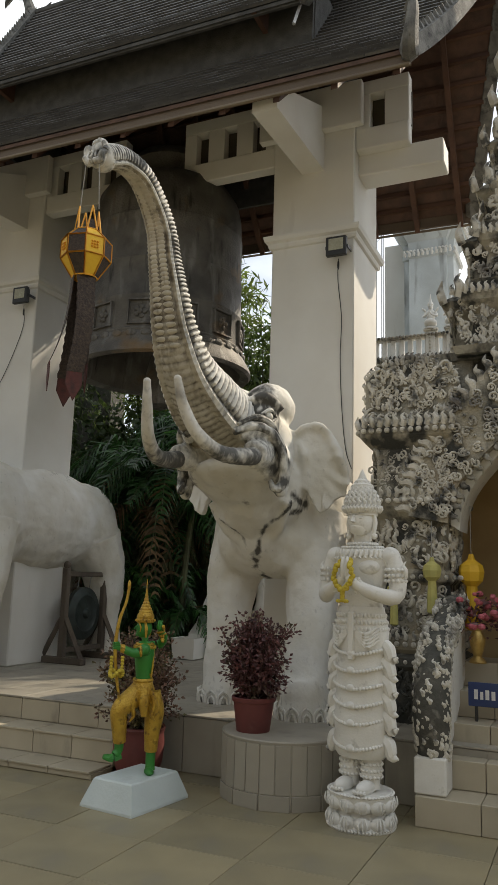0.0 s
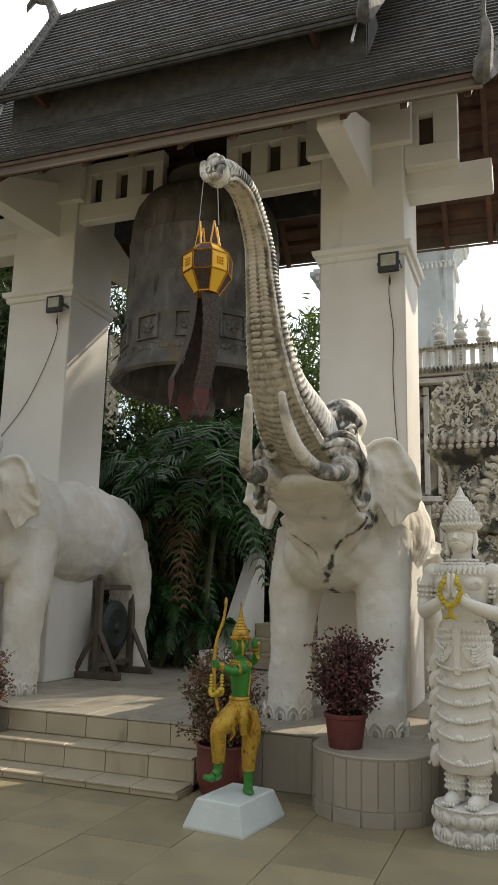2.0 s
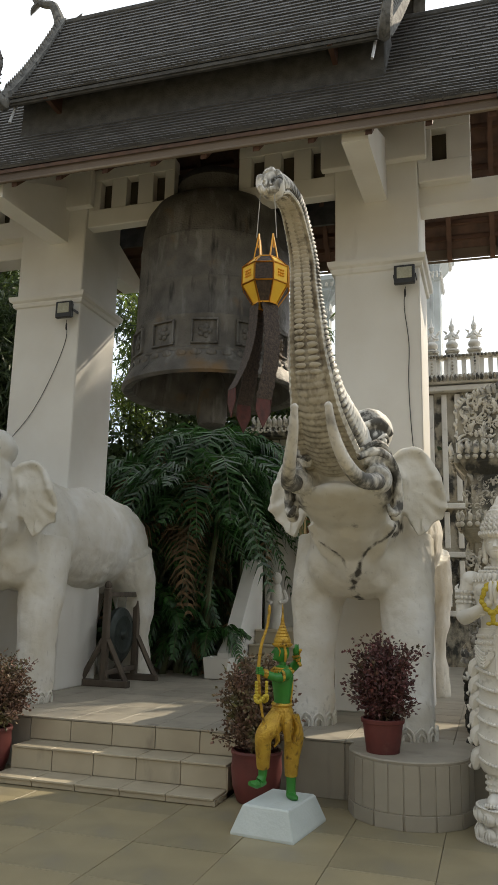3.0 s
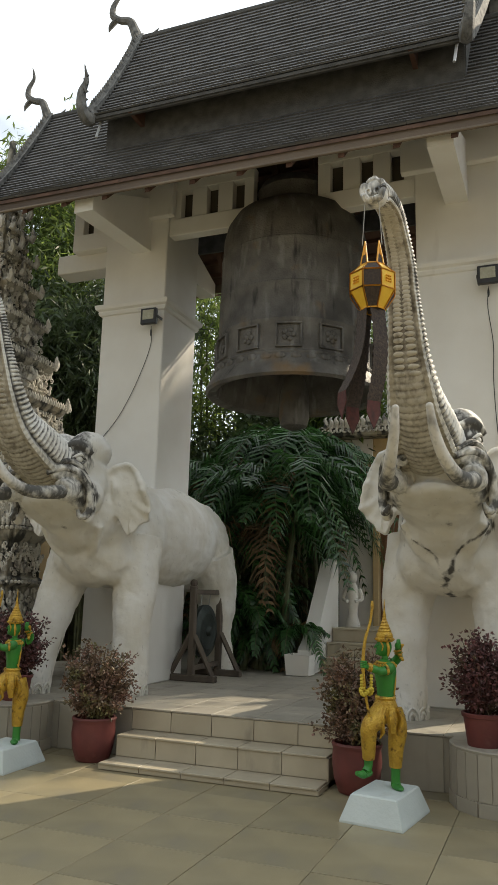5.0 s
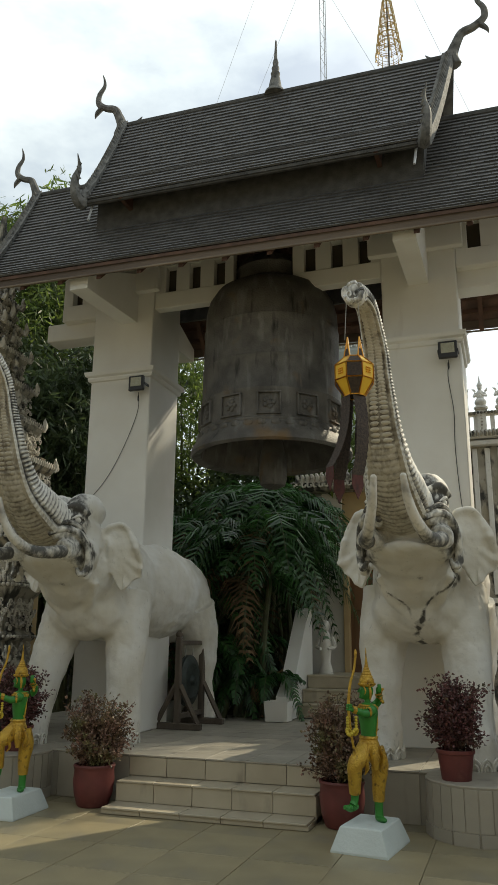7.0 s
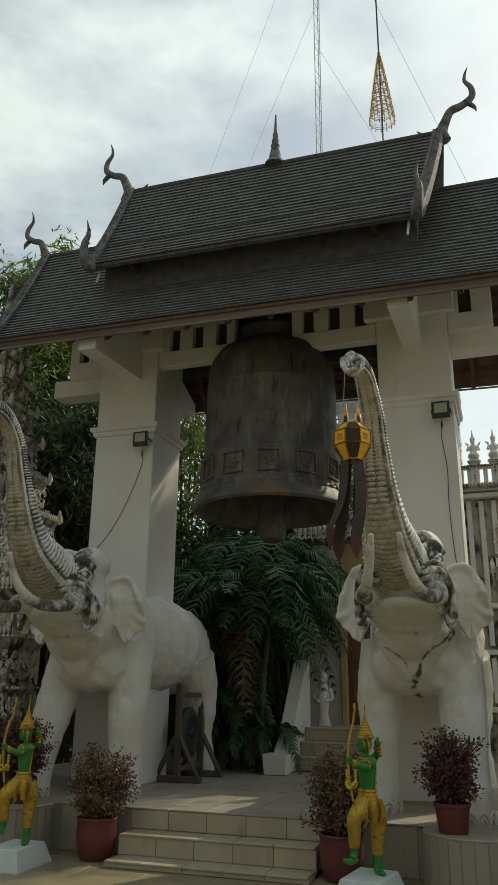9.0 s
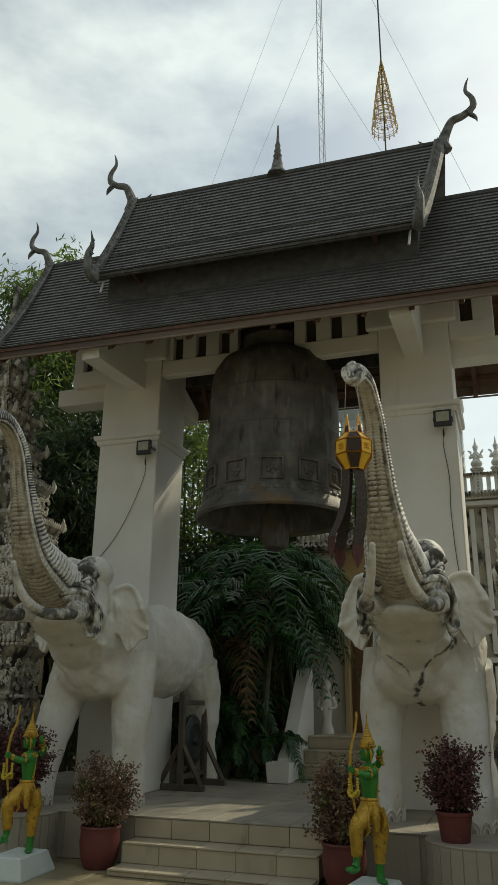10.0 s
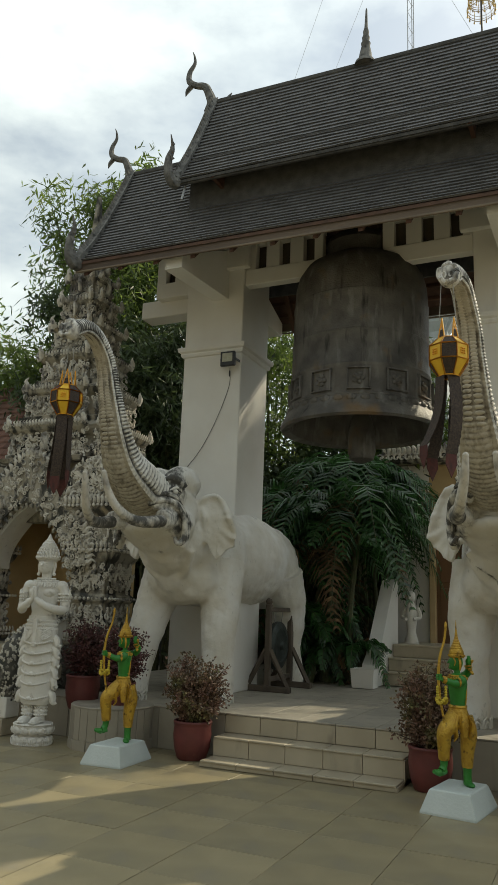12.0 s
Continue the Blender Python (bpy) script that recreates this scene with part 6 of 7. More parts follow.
    blob(bm, (-0.228, -0.08, 0.968), (0.028, 0.028, 0.036), G, u=10, v=8)
    for q in range(4):
        tube(bm, [(-0.215, -0.105, 0.948 + 0.014 * q), (-0.245, -0.108, 0.95 + 0.014 * q), (-0.258, -0.085, 0.95 + 0.014 * q)], [0.008, 0.008, 0.006], 5, 6, mi=G)
    # drawing arm raised behind the head, fist beside the ear
    blob(bm, (0.02, 0.105, 0.94), (0.046, 0.046, 0.048), G, u=12, v=8)
    tube(bm, [(0.02, 0.105, 0.94), (0.13, 0.11, 0.965), (0.155, 0.06, 1.02), (0.12, 0.0, 1.085)], [0.042, 0.038, 0.034, 0.026], 14, 10, mi=G)
    for u in (0.0, 0.018):
        tube(bm, [(0.142 - u, 0.03 - u, 1.05 + u - 0.009), (0.14 - u, 0.03 - u, 1.05 + u), (0.138 - u, 0.03 - u, 1.05 + u + 0.009)], [0.03, 0.037, 0.03], 4, 10, mi=O)
    blob(bm, (0.112, -0.015, 1.11), (0.028, 0.028, 0.032), G, u=10, v=8)
    for q in range(3):
        tube(bm, [(0.098 + 0.012 * q, -0.035, 1.115), (0.096 + 0.012 * q, -0.032, 1.145), (0.104 + 0.012 * q, -0.018, 1.16)], [0.008, 0.007, 0.005], 5, 6, mi=G)
    for k in range(14):
        a = 2 * math.pi * k / 14
        blob(bm, (0.135 + 0.010 * math.cos(a), -0.02 + 0.03 * math.cos(a * 2), 1.06 + 0.06 * math.sin(a)), (0.012, 0.012, 0.012), O, u=6, v=5)
    # head in profile, looking along the bow arm
    hd = bmesh.new()
    blob(hd, (0, 0, 1.10), (0.064, 0.055, 0.078), G, u=16, v=12)
    blob(hd, (-0.024, 0, 1.065), (0.040, 0.038, 0.040), G, u=12, v=8)
    tube(hd, [(-0.058, 0, 1.122), (-0.072, 0, 1.098), (-0.075, 0, 1.090)], [0.005, 0.008, 0.009], 5, 6, mi=G)
    blob(hd, (-0.060, 0, 1.066), (0.008, 0.018, 0.006), G, u=8, v=6)
    blob(hd, (-0.058, 0, 1.046), (0.012, 0.018, 0.012), G, u=8, v=6)
    for sd in (-1, 1):
        blob(hd, (-0.050, sd * 0.028, 1.115), (0.010, 0.012, 0.006), G, u=8, v=6)
        tube(hd, [(0.022, sd * 0.052, 1.15), (0.034, sd * 0.060, 1.09), (0.03, sd * 0.052, 1.03)], [0.010, 0.013, 0.008], 8, 6, mi=O)
        tube(hd, [(-0.03, sd * 0.054, 1.145), (-0.012, sd * 0.060, 1.11), (-0.02, sd * 0.05, 1.07)], [0.006, 0.007, 0.003], 6, 6, mi=O)
    # crown: beaded band, rounded cap and a long needle
    lathe(hd, [(0.064, 0.0), (0.075, 0.010), (0.074, 0.028), (0.067, 0.034), (0.070, 0.042), (0.066, 0.062), (0.055, 0.082), (0.058, 0.088), (0.045, 0.105), (0.048, 0.111), (0.035, 0.128), (0.038, 0.134), (0.026, 0.150), (0.029, 0.156), (0.018, 0.175), (0.020, 0.180), (0.013, 0.200), (0.015, 0.206), (0.009, 0.235), (0.006, 0.29), (0.002, 0.345)], (0.006, 0, 1.142), 20, mi=O)
    for k in range(22):
        a = 2 * math.pi * k / 22
        blob(hd, (0.006 + 0.076 * math.cos(a), 0.076 * math.sin(a), 1.162), (0.008, 0.008, 0.010), O, u=6, v=4)
    append(bm, hd, Matrix.Translation((-0.012, -0.005, 0)) @ Matrix.Rotation(radians(-22), 4, 'Z'))
    hd.free()
    for v in bm.verts:
        v.co *= 0.85
    return bm


def make_bow():
    bm = bmesh.new()
    tube(bm, [(-0.17, -0.09, 0.40), (-0.19, -0.09, 0.58), (-0.225, -0.09, 0.78), (-0.24, -0.09, 0.97), (-0.22, -0.09, 1.16), (-0.175, -0.09, 1.30), (-0.16, -0.09, 1.40)], [0.008, 0.011, 0.013, 0.015, 0.013, 0.011, 0.012], 30, 8)
    blob(bm, (-0.157, -0.09, 1.43), (0.014, 0.014, 0.045), u=8, v=8)
    blob(bm, (-0.166, -0.09, 0.37), (0.012, 0.012, 0.04), u=8, v=8)
    for v in bm.verts:
        v.co *= 0.85
    return bm


def place_archers():
    # the figure, its bow and its painted block are three separate things
    arch = link("archer_statue", make_archer(), [M_GREEN, M_GOLD], smooth=True)
    tagged(arch, "green painted archer statue in gold dress and tall crown", "statue", "green archers")
    bow = link("bow", make_bow(), M_GOLD, smooth=True)
    tagged(bow, "gold painted bow held by a green archer", "bow", "archers' bows")
    flowers = bmesh.new()
    for k in range(16):
        a = 2 * math.pi * k / 16
        blob(flowers, (-0.19 + 0.04 * math.cos(a), -0.10 - 0.02 * math.sin(a), 0.65 + 0.02 * math.sin(a * 2)), (0.016, 0.016, 0.014), u=7, v=5)
    for s in (-1, 1):
        for k in range(5):
            blob(flowers, (-0.19 + s * 0.036, -0.10, 0.67 + 0.02 * k), (0.013, 0.013, 0.012), u=7, v=5)
    gar = tagged(link("bow_garland", flowers, M_MARIGOLD), "small yellow flower garland hung on a bow", "garland", "garlands on the bows")
    bm = bmesh.new()
    hx, hy, tx, ty, hh = 0.215, 0.29, 0.16, 0.235, 0.175
    rings(bm, [[(-hx, -hy, 0), (hx, -hy, 0), (hx, hy, 0), (-hx, hy, 0)], [(-hx, -hy, 0.015), (hx, -hy, 0.015), (hx, hy, 0.015), (-hx, hy, 0.015)], [(-tx, -ty, hh - 0.01), (tx, -ty, hh - 0.01), (tx, ty, hh - 0.01), (-tx, ty, hh - 0.01)], [(-tx + 0.01, -ty + 0.01, hh), (tx - 0.01, -ty + 0.01, hh), (tx - 0.01, ty - 0.01, hh), (-tx + 0.01, ty - 0.01, hh)]])
    base = tagged(link("pedestal_block", bm, M_PALEBLOCK), "pale painted concrete block with sloping sides", "pedestal", "archers' pedestals")
    spots = ((-3.03, 4.58, -8), (-6.22, 4.60, 3))
    for k, (x, y, r) in enumerate(spots):
        b = pose(x, y, 0, 0, 0, r)
        f = pose(x + 0.0, y + 0.02, 0.172, 0, 0, 38)
        if k == 0:
            base.matrix_world, arch.matrix_world, bow.matrix_world, gar.matrix_world = b, f, f, f
        else:
            copy_thing(base, b), copy_thing(arch, f), copy_thing(bow, f), copy_thing(gar, f)


place_archers()


# ---- pots and shrubs ----
def make_pot(r, h_, style, name="flower_pot", label="maroon glazed flower pot"):
    ob = thing(name, label, "flower pot", "maroon pots")
    bm = bmesh.new()
    if style == "straight":
        prof = [(r * 0.72, 0), (r * 0.76, 0.01), (r * 0.93, h_ * 0.86), (r * 1.0, h_ * 0.88), (r * 1.02, h_ * 0.98), (r * 0.99, h_), (r * 0.90, h_), (r * 0.88, h_ * 0.86)]
    else:
        prof = [(r * 0.70, 0), (r * 0.76, 0.01), (r * 0.93, h_ * 0.3), (r * 1.0, h_ * 0.62), (r * 0.96, h_ * 0.86), (r * 0.98, h_ * 0.9), (r * 1.02, h_ * 0.96), (r * 0.99, h_), (r * 0.90, h_), (r * 0.88, h_ * 0.86)]
    lathe(bm, prof, (0, 0, 0), 36)
    part("pot_wall", bm, M_POT, ob, smooth=True)
    bm = bmesh.new()
    lathe(bm, [(r * 0.88, h_ * 0.84), (r * 0.5, h_ * 0.88), (0.01, h_ * 0.9)], (0, 0, 0), 20)
    part("soil", bm, M_SOIL, ob)
    return ob


def make_shrub(rad, height, seed, n=1500, name="potted_shrub", material=None):
    """A bushy shrub: branching twigs and many small leaves, with gaps and stray shoots."""
    rg = random.Random(seed)
    ob = thing(name, "bushy pale pink and green shrub growing in a pot" if material else "bushy purple leaved shrub growing in a pot", "shrub", "potted shrubs")
    tw = bmesh.new()
    lf = bmesh.new()
    tips = []
    for k in range(95):
        a = rg.uniform(0, 6.28)
        el = rg.uniform(0.1, 1.0)
        R = rad * math.sqrt(el) * rg.uniform(0.7, 1.02)
        top = Vector((R * math.cos(a), R * math.sin(a), height * (rg.uniform(0.18, 0.95) if el > 0.4 else rg.uniform(0.6, 1.1))))
        mid = Vector((top.x * 0.5, top.y * 0.5, top.z * 0.6))
        tube(tw, [(0.03 * math.cos(a), 0.03 * math.sin(a), 0), mid, top], [0.007, 0.005, 0.002], 6, 5)
        line = bez([(0.03 * math.cos(a), 0.03 * math.sin(a), 0), mid, top], 12)
        tips += [(p, i / 12) for i, p in enumerate(line) if i >= 3]
    for k in range(n):
        p, u = rg.choice(tips)
        d = Vector((rg.gauss(0, 1), rg.gauss(0, 1), rg.gauss(0.15, 0.8))).normalized()
        c = p + d * rg.uniform(0.0, 0.06)
        L, W = rg.uniform(0.022, 0.042), rg.uniform(0.009, 0.014)
        side = d.cross(Vector((rg.gauss(0, 1), rg.gauss(0, 1), rg.gauss(0, 1)))).normalized()
        nrm = side.cross(d)
        pts = [c, c + d * L * 0.45 + side * W + nrm * 0.004, c + d * L - nrm * 0.006, c + d * L * 0.45 - side * W + nrm * 0.004]
        v = [lf.verts.new(q) for q in pts]
        lf.faces.new((v[0], v[1], v[2]))
        lf.faces.new((v[0], v[2], v[3]))
    part("twig_tangle", tw, M_TWIG, ob)["kind"] = "stuff"
    part("leaves", lf, material or M_LEAF_RED, ob)["kind"] = "stuff"
    return ob


def place_pots():
    a = make_pot(0.152, 0.235, "straight")
    a.matrix_world = pose(-2.42, 5.08, PLAT)
    b = make_pot(0.19, 0.36, "round")
    b.matrix_world = pose(-3.36, 5.13, 0.002)
    copy_thing(b, pose(-5.70, 5.13, 0.002))
    c = copy_thing(a, pose(-6.62, 5.20, PLAT))
    copy_thing(b, pose(-7.22, 5.35, PLAT - 0.1))
    s1 = make_shrub(0.29, 0.54, 3, 5000)
    s1.matrix_world = pose(-2.42, 5.08, PLAT + 0.21)
    s2 = make_shrub(0.36, 0.64, 4, 7600, material=M_LEAF_PINK)
    s2.matrix_world = pose(-3.36, 5.13, 0.33)
    s3 = make_shrub(0.36, 0.60, 6, 7600, material=M_LEAF_PINK)
    s3.matrix_world = pose(-5.70, 5.13, 0.33)
    copy_thing(s1, pose(-6.62, 5.20, PLAT + 0.21, 0, 0, 100))
    copy_thing(s1, pose(-7.22, 5.35, PLAT + 0.25, 0, 0, 40))


place_pots()


# ---- lanterns on the trunks ----
def make_lantern():
    ob = thing("paper_lantern", "yellow and black faceted paper lantern with long lace tails", "lantern", "lanterns on the trunks")
    R, r, z = 0.120, 0.062, (0.0, -0.055, -0.145, -0.235)     # shoulder top, waist ends, foot
    n = 8
    P = lambda rr, zz, k: Vector((rr * math.cos(2 * math.pi * k / n + 0.39), rr * math.sin(2 * math.pi * k / n + 0.39), zz))
    edge = bmesh.new()
    for k in range(n):
        a, b = k, k + 1
        rows = ((r, z[0]), (R, z[1]), (R, z[2]), (r, z[3]))
        for q in range(3):
            quad = [P(rows[q][0], rows[q][1], a), P(rows[q][0], rows[q][1], b), P(rows[q + 1][0], rows[q + 1][1], b), P(rows[q + 1][0], rows[q + 1][1], a)]
            bm = bmesh.new()
            c = sum(quad, Vector()) / 4
            nrm = Vector((c.x, c.y, 0)).normalized() * 0.003
            v = [bm.verts.new(p) for p in quad] + [bm.verts.new(p - nrm) for p in quad]
            bm.faces.new(v[:4]); bm.faces.new(v[7:3:-1])
            for e in range(4):
                bm.faces.new((v[e], v[4 + e], v[4 + (e + 1) % 4], v[(e + 1) % 4]))
            bmesh.ops.recalc_face_normals(bm, faces=bm.faces)
            yellow = (k % 2 == 0)
            part("panel", bm, M_YELLOW if yellow else M_BLACKNET, ob, "plain yellow paper panel" if yellow else "black lace panel")
            for e in range(4):
                tube(edge, [quad[e], quad[(e + 1) % 4]], [0.0045, 0.0045], 1, 5)
            if yellow and q == 1:
                bm = bmesh.new()
                for u in range(3):
                    for w in range(3):
                        cc = c + nrm * 1.2 + (quad[1] - quad[0]).normalized() * 0.014 * (u - 1) + Vector((0, 0, 0.014 * (w - 1)))
                        blob(bm, cc, (0.006, 0.006, 0.005), u=6, v=4)
                part("motif", bm, M_ORANGE, ob, "small gilt paper motif")
    # crown points
    for k in range(0, n, 2):
        a, b = P(r, z[0], k), P(r, z[0], k + 1)
        tip = (a + b) / 2 * 0.85 + Vector((0, 0, 0.125))
        for p in (a, b):
            tube(edge, [p, tip], [0.005, 0.004], 1, 5)
        bm = bmesh.new()
        v = [bm.verts.new(p) for p in (a, b, a * 0.6 + tip * 0.4 + (b - a) * 0.1, b * 0.6 + tip * 0.4 - (b - a) * 0.1)]
        bm.faces.new((v[0], v[1], v[3], v[2]))
        part("crown_point", bm, M_BLACKNET, ob)
    part("frame", edge, M_ORANGE, ob, "orange paper edging")
    # tails
    for k in range(4):
        a = 2 * math.pi * k / 4 + 0.6
        u = Vector((-math.sin(a), math.cos(a), 0))
        c = Vector((math.cos(a), math.sin(a), 0)) * 0.045
        bm = bmesh.new()
        L = 0.42 + 0.06 * (k % 2)
        N = 22
        top = []
        for i in range(N + 1):
            t = i / N
            w = 0.040 * (1 - 0.05 * t) + (0.005 if i % 2 else 0)
            sw = 0.02 * math.sin(t * 3 + k) + (0.05 + 0.045 * (k % 3)) * t * t
            p = c * (1 + 0.5 * t) + Vector((-sw * 0.8, sw * 0.3, z[3] - L * t))
            nn = Vector((math.cos(a), math.sin(a), 0)) * 0.003
            top.append([p - u * w, p + u * w, p + u * w + nn, p - u * w + nn])
        rings(bm, top)
        bmesh.ops.recalc_face_normals(bm, faces=bm.faces)
        part("tail", bm, M_BLACKNET, ob, "dark lace paper tail")
        bm = bmesh.new()
        p0, p1 = (top[-1][0] + top[-1][1]) / 2, None
        prism(bm, [(-0.036, 0), (0.036, 0), (0.04, -0.06), (0, -0.14), (-0.04, -0.06)], 0.004, Matrix.Translation(p0) @ Matrix.Rotation(a + 1.57, 4, 'Z'))
        bmesh.ops.recalc_face_normals(bm, faces=bm.faces)
        part("tail_tip", bm, M_REDTIP, ob, "dark red paper tail tip")
    # strings
    for s in (-1, 1):
        bm = bmesh.new()
        tube(bm, [(s * 0.05, 0, 0.12), (s * 0.035, 0, 0.36)], [0.0022, 0.0022], 2, 5)
        part("string", bm, M_STRING, ob)
    return ob


lantern = make_lantern()
lantern.scale = (1.2, 1.2, 1.2)
lantern.matrix_world = pose(-2.845, 3.42, 3.43, 0, 0, 12) @ Matrix.Diagonal((1.2, 1.2, 1.2, 1))
copy_thing(lantern, pose(-6.35, 3.56, 3.43, 0, 0, -20))


# ---- floodlights and cables ----
def build_floodlight(x, cable):
    ob = thing("floodlight", "small black floodlight fixed below the capital band", "floodlight", "floodlights on the columns")
    y = RY - COL_H - 0.10
    bm = bmesh.new()
    box(bm, x - 0.105, x + 0.105, y - 0.055, y - 0.005, 4.60, 4.80, 0.008)
    for k in range(5):
        box(bm, x - 0.09 + 0.042 * k, x - 0.078 + 0.042 * k, y - 0.008, y + 0.02, 4.62, 4.78)
    h0 = part("housing", bm, M_BLACK, ob)
    part("lens", new_box(x - 0.075, x + 0.075, y - 0.06, y - 0.054, 4.655, 4.775, 0.003), M_LENS, ob, "pale yellowed floodlight glass")
    for s in (-0.11, 0.11):
        part("bracket_arm", new_box(x + s - 0.005, x + s + 0.005, y - 0.03, y + 0.11, 4.68, 4.71), M_BLACK, ob)
    bm = bmesh.new()
    tube(bm, cable, [0.004] * len(cable), 40, 6)
    blob(bm, Vector(cable[0]) * 0.7 + Vector(cable[1]) * 0.3, (0.012, 0.01, 0.05), u=8, v=6)
    part("cable", bm, M_BLACK, ob, "thin black cable")


yf = RY - COL_H - 0.012
build_floodlight(-2.38, [(-2.38, yf - 0.05, 4.60), (-2.40, yf, 4.40), (-2.36, yf, 4.0), (-2.37, yf, 3.6), (-2.35, yf, 3.1), (-2.31, yf, 2.7), (-2.25, yf, 2.5)])
build_floodlight(-6.30, [(-6.30, yf - 0.05, 4.60), (-6.33, yf, 4.35), (-6.50, yf, 3.9), (-6.72, yf, 3.5), (-6.98, yf, 3.2), (-7.06, yf - 0.01, 3.1)])


# ---- gong ----
def build_gong():
    ob = thing("gong_stand", "weathered wooden gong stand on splayed feet", "gong stand", at=(0, 0, 0))
    x, y0, y1, zt = -5.92, 7.50, 8.28, PLAT
    for y in (y0, y1):
        part("upright", new_box(x - 0.035, x + 0.035, y - 0.04, y + 0.04, zt, zt + 1.10, 0.008), M_OLDWOOD, ob)
        bm = bmesh.new()
        blob(bm, (x, y, zt + 1.13), (0.045, 0.045, 0.05), u=10, v=8)
        part("knob", bm, M_OLDWOOD, ob)
        part("foot_beam", new_box(x - 0.32, x + 0.32, y - 0.045, y + 0.045, zt, zt + 0.075, 0.008), M_OLDWOOD, ob)
        for s in (-1, 1):
            bm = bmesh.new()
            tube(bm, [(x + s * 0.28, y, zt + 0.06), (x + s * 0.03, y, zt + 0.52)], [0.035, 0.035], 2, 4)
            part("brace", bm, M_OLDWOOD, ob)
    part("top_rail", new_box(x - 0.025, x + 0.025, y0, y1, zt + 1.0, zt + 1.06, 0.006), M_OLDWOOD, ob)
    part("bottom_rail", new_box(x - 0.025, x + 0.025, y0, y1, zt + 0.12, zt + 0.18, 0.006), M_OLDWOOD, ob)
    g = thing("gong", "dark bossed metal gong hung in a wooden stand", "gong")
    bm = bmesh.new()
    lathe(bm, [(0.001, 0.075), (0.045, 0.07), (0.06, 0.04), (0.065, 0.03), (0.20, 0.022), (0.215, 0.03), (0.30, 0.012), (0.315, 0.0), (0.315, -0.06), (0.30, -0.06), (0.29, -0.01), (0.001, 0.0)], (0, 0, 0), 40)
    d = part("disc", bm, M_GONG, g, smooth=True)
    g.matrix_world = Matrix.Translation((x, (y0 + y1) / 2, zt + 0.56)) @ Matrix.Rotation(radians(90), 4, 'Y')
    bm = bmesh.new()
    for s in (-1, 1):
        tube(bm, [(-0.30, s * 0.12, -0.03), (-0.45, s * 0.12, -0.01)], [0.006, 0.006], 2, 5)
    part("cord", bm, M_STRING, g)["kind"] = "stuff"


build_gong()


# ---- palms behind the bell ----
def frond(bm, stem, base, az, length, droop, rg, dry=False):
    """One feather leaf: an arching stalk with two rows of narrow leaflets."""
    d = Vector((math.cos(az), math.sin(az), 0))
    pts = [base, base + d * length * 0.28 + Vector((0, 0, length * 0.38)), base + d * length * 0.62 + Vector((0, 0, length * (0.42 - droop * 0.3))), base + d * length * 0.92 + Vector((0, 0, length * (0.2 - droop)))]
    M = 30
    line = bez(pts, M)
    tube(stem, pts, [0.014, 0.011, 0.007, 0.003], 10, 5)
    for i in range(4, M + 1):
        t = i / M
        p = line[i]
        ax = (line[min(i + 1, M)] - line[i - 1]).normalized()
        side = ax.cross(Vector((0, 0, 1))).normalized()
        L = length * 0.34 * math.sin(math.pi * (0.15 + 0.82 * t)) * rg.uniform(0.85, 1.1) + 0.05
        for s in (-1, 1):
            dd = (side * s + ax * 0.75 + Vector((0, 0, rg.uniform(-0.35, 0.35)))).normalized()
            w = ax * 0.021
            m1 = p + dd * L * 0.5 + Vector((0, 0, 0.01))
            tip = p + dd * L * 0.95 + Vector((0, 0, -L * rg.uniform(0.25, 0.5)))
            v = [bm.verts.new(q) for q in (p - w, p + w, m1 + w * 0.9, m1 - w * 0.9, tip)]
            bm.faces.new((v[0], v[1], v[2], v[3]))
            bm.faces.new((v[3], v[2], v[4]))


def build_palm(x, y, z, h_, n, length, seed):
    rg = random.Random(seed)
    ob = thing("palm", "dark green clumping feather palm with some dry fronds", "palm", "palms behind the bell")
    st, lf, dr = bmesh.new(), bmesh.new(), bmesh.new()
    for c in range(3):
        bx, by = x + rg.uniform(-0.3, 0.3), y + rg.uniform(-0.3, 0.3)
        hh = h_ * rg.uniform(0.6, 1.05)
        tube(st, [(bx, by, z), (bx + rg.uniform(-0.1, 0.1), by, z + hh * 0.5), (bx + rg.uniform(-0.2, 0.2), by + rg.uniform(-0.2, 0.2), z + hh)], [0.055, 0.045, 0.04], 8, 8)
        top = Vector((bx, by, z + hh))
        for k in range(n):
            az = 2 * math.pi * (k + rg.random() * 0.6) / n
            dry = rg.random() < 0.1
            frond(dr if dry else lf, st, top, az, length * rg.uniform(0.75, 1.15), rg.uniform(-0.15, 0.85) + (0.5 if dry else 0), rg)
    part("stem_clump", st, M_STEM, ob)["kind"] = "stuff"
    part("fronds", lf, M_PALM, ob)["kind"] = "stuff"
    if len(dr.verts):
        part("dry_fronds", dr, M_PALM_DRY, ob)["kind"] = "stuff"
    else:
        dr.free()


for k, (x, y, h_, n, L) in enumerate(((-5.7, 9.6, 2.3, 11, 1.5), (-5.55, 10.2, 3.0, 12, 1.5), (-6.4, 9.9, 1.6, 10, 1.4), (-5.95, 9.5, 0.9, 7, 0.8), (-5.5, 11.0, 2.9, 11, 1.4), (-6.9, 10.6, 2.6, 11, 1.6), (-5.6, 9.4, 0.45, 7, 0.6), (-6.2, 9.5, 0.6, 7, 0.8), (-5.9, 10.9, 3.2, 12, 1.5))):
    build_palm(x, y, PLAT - 0.02, h_, n, L, 50 + k)


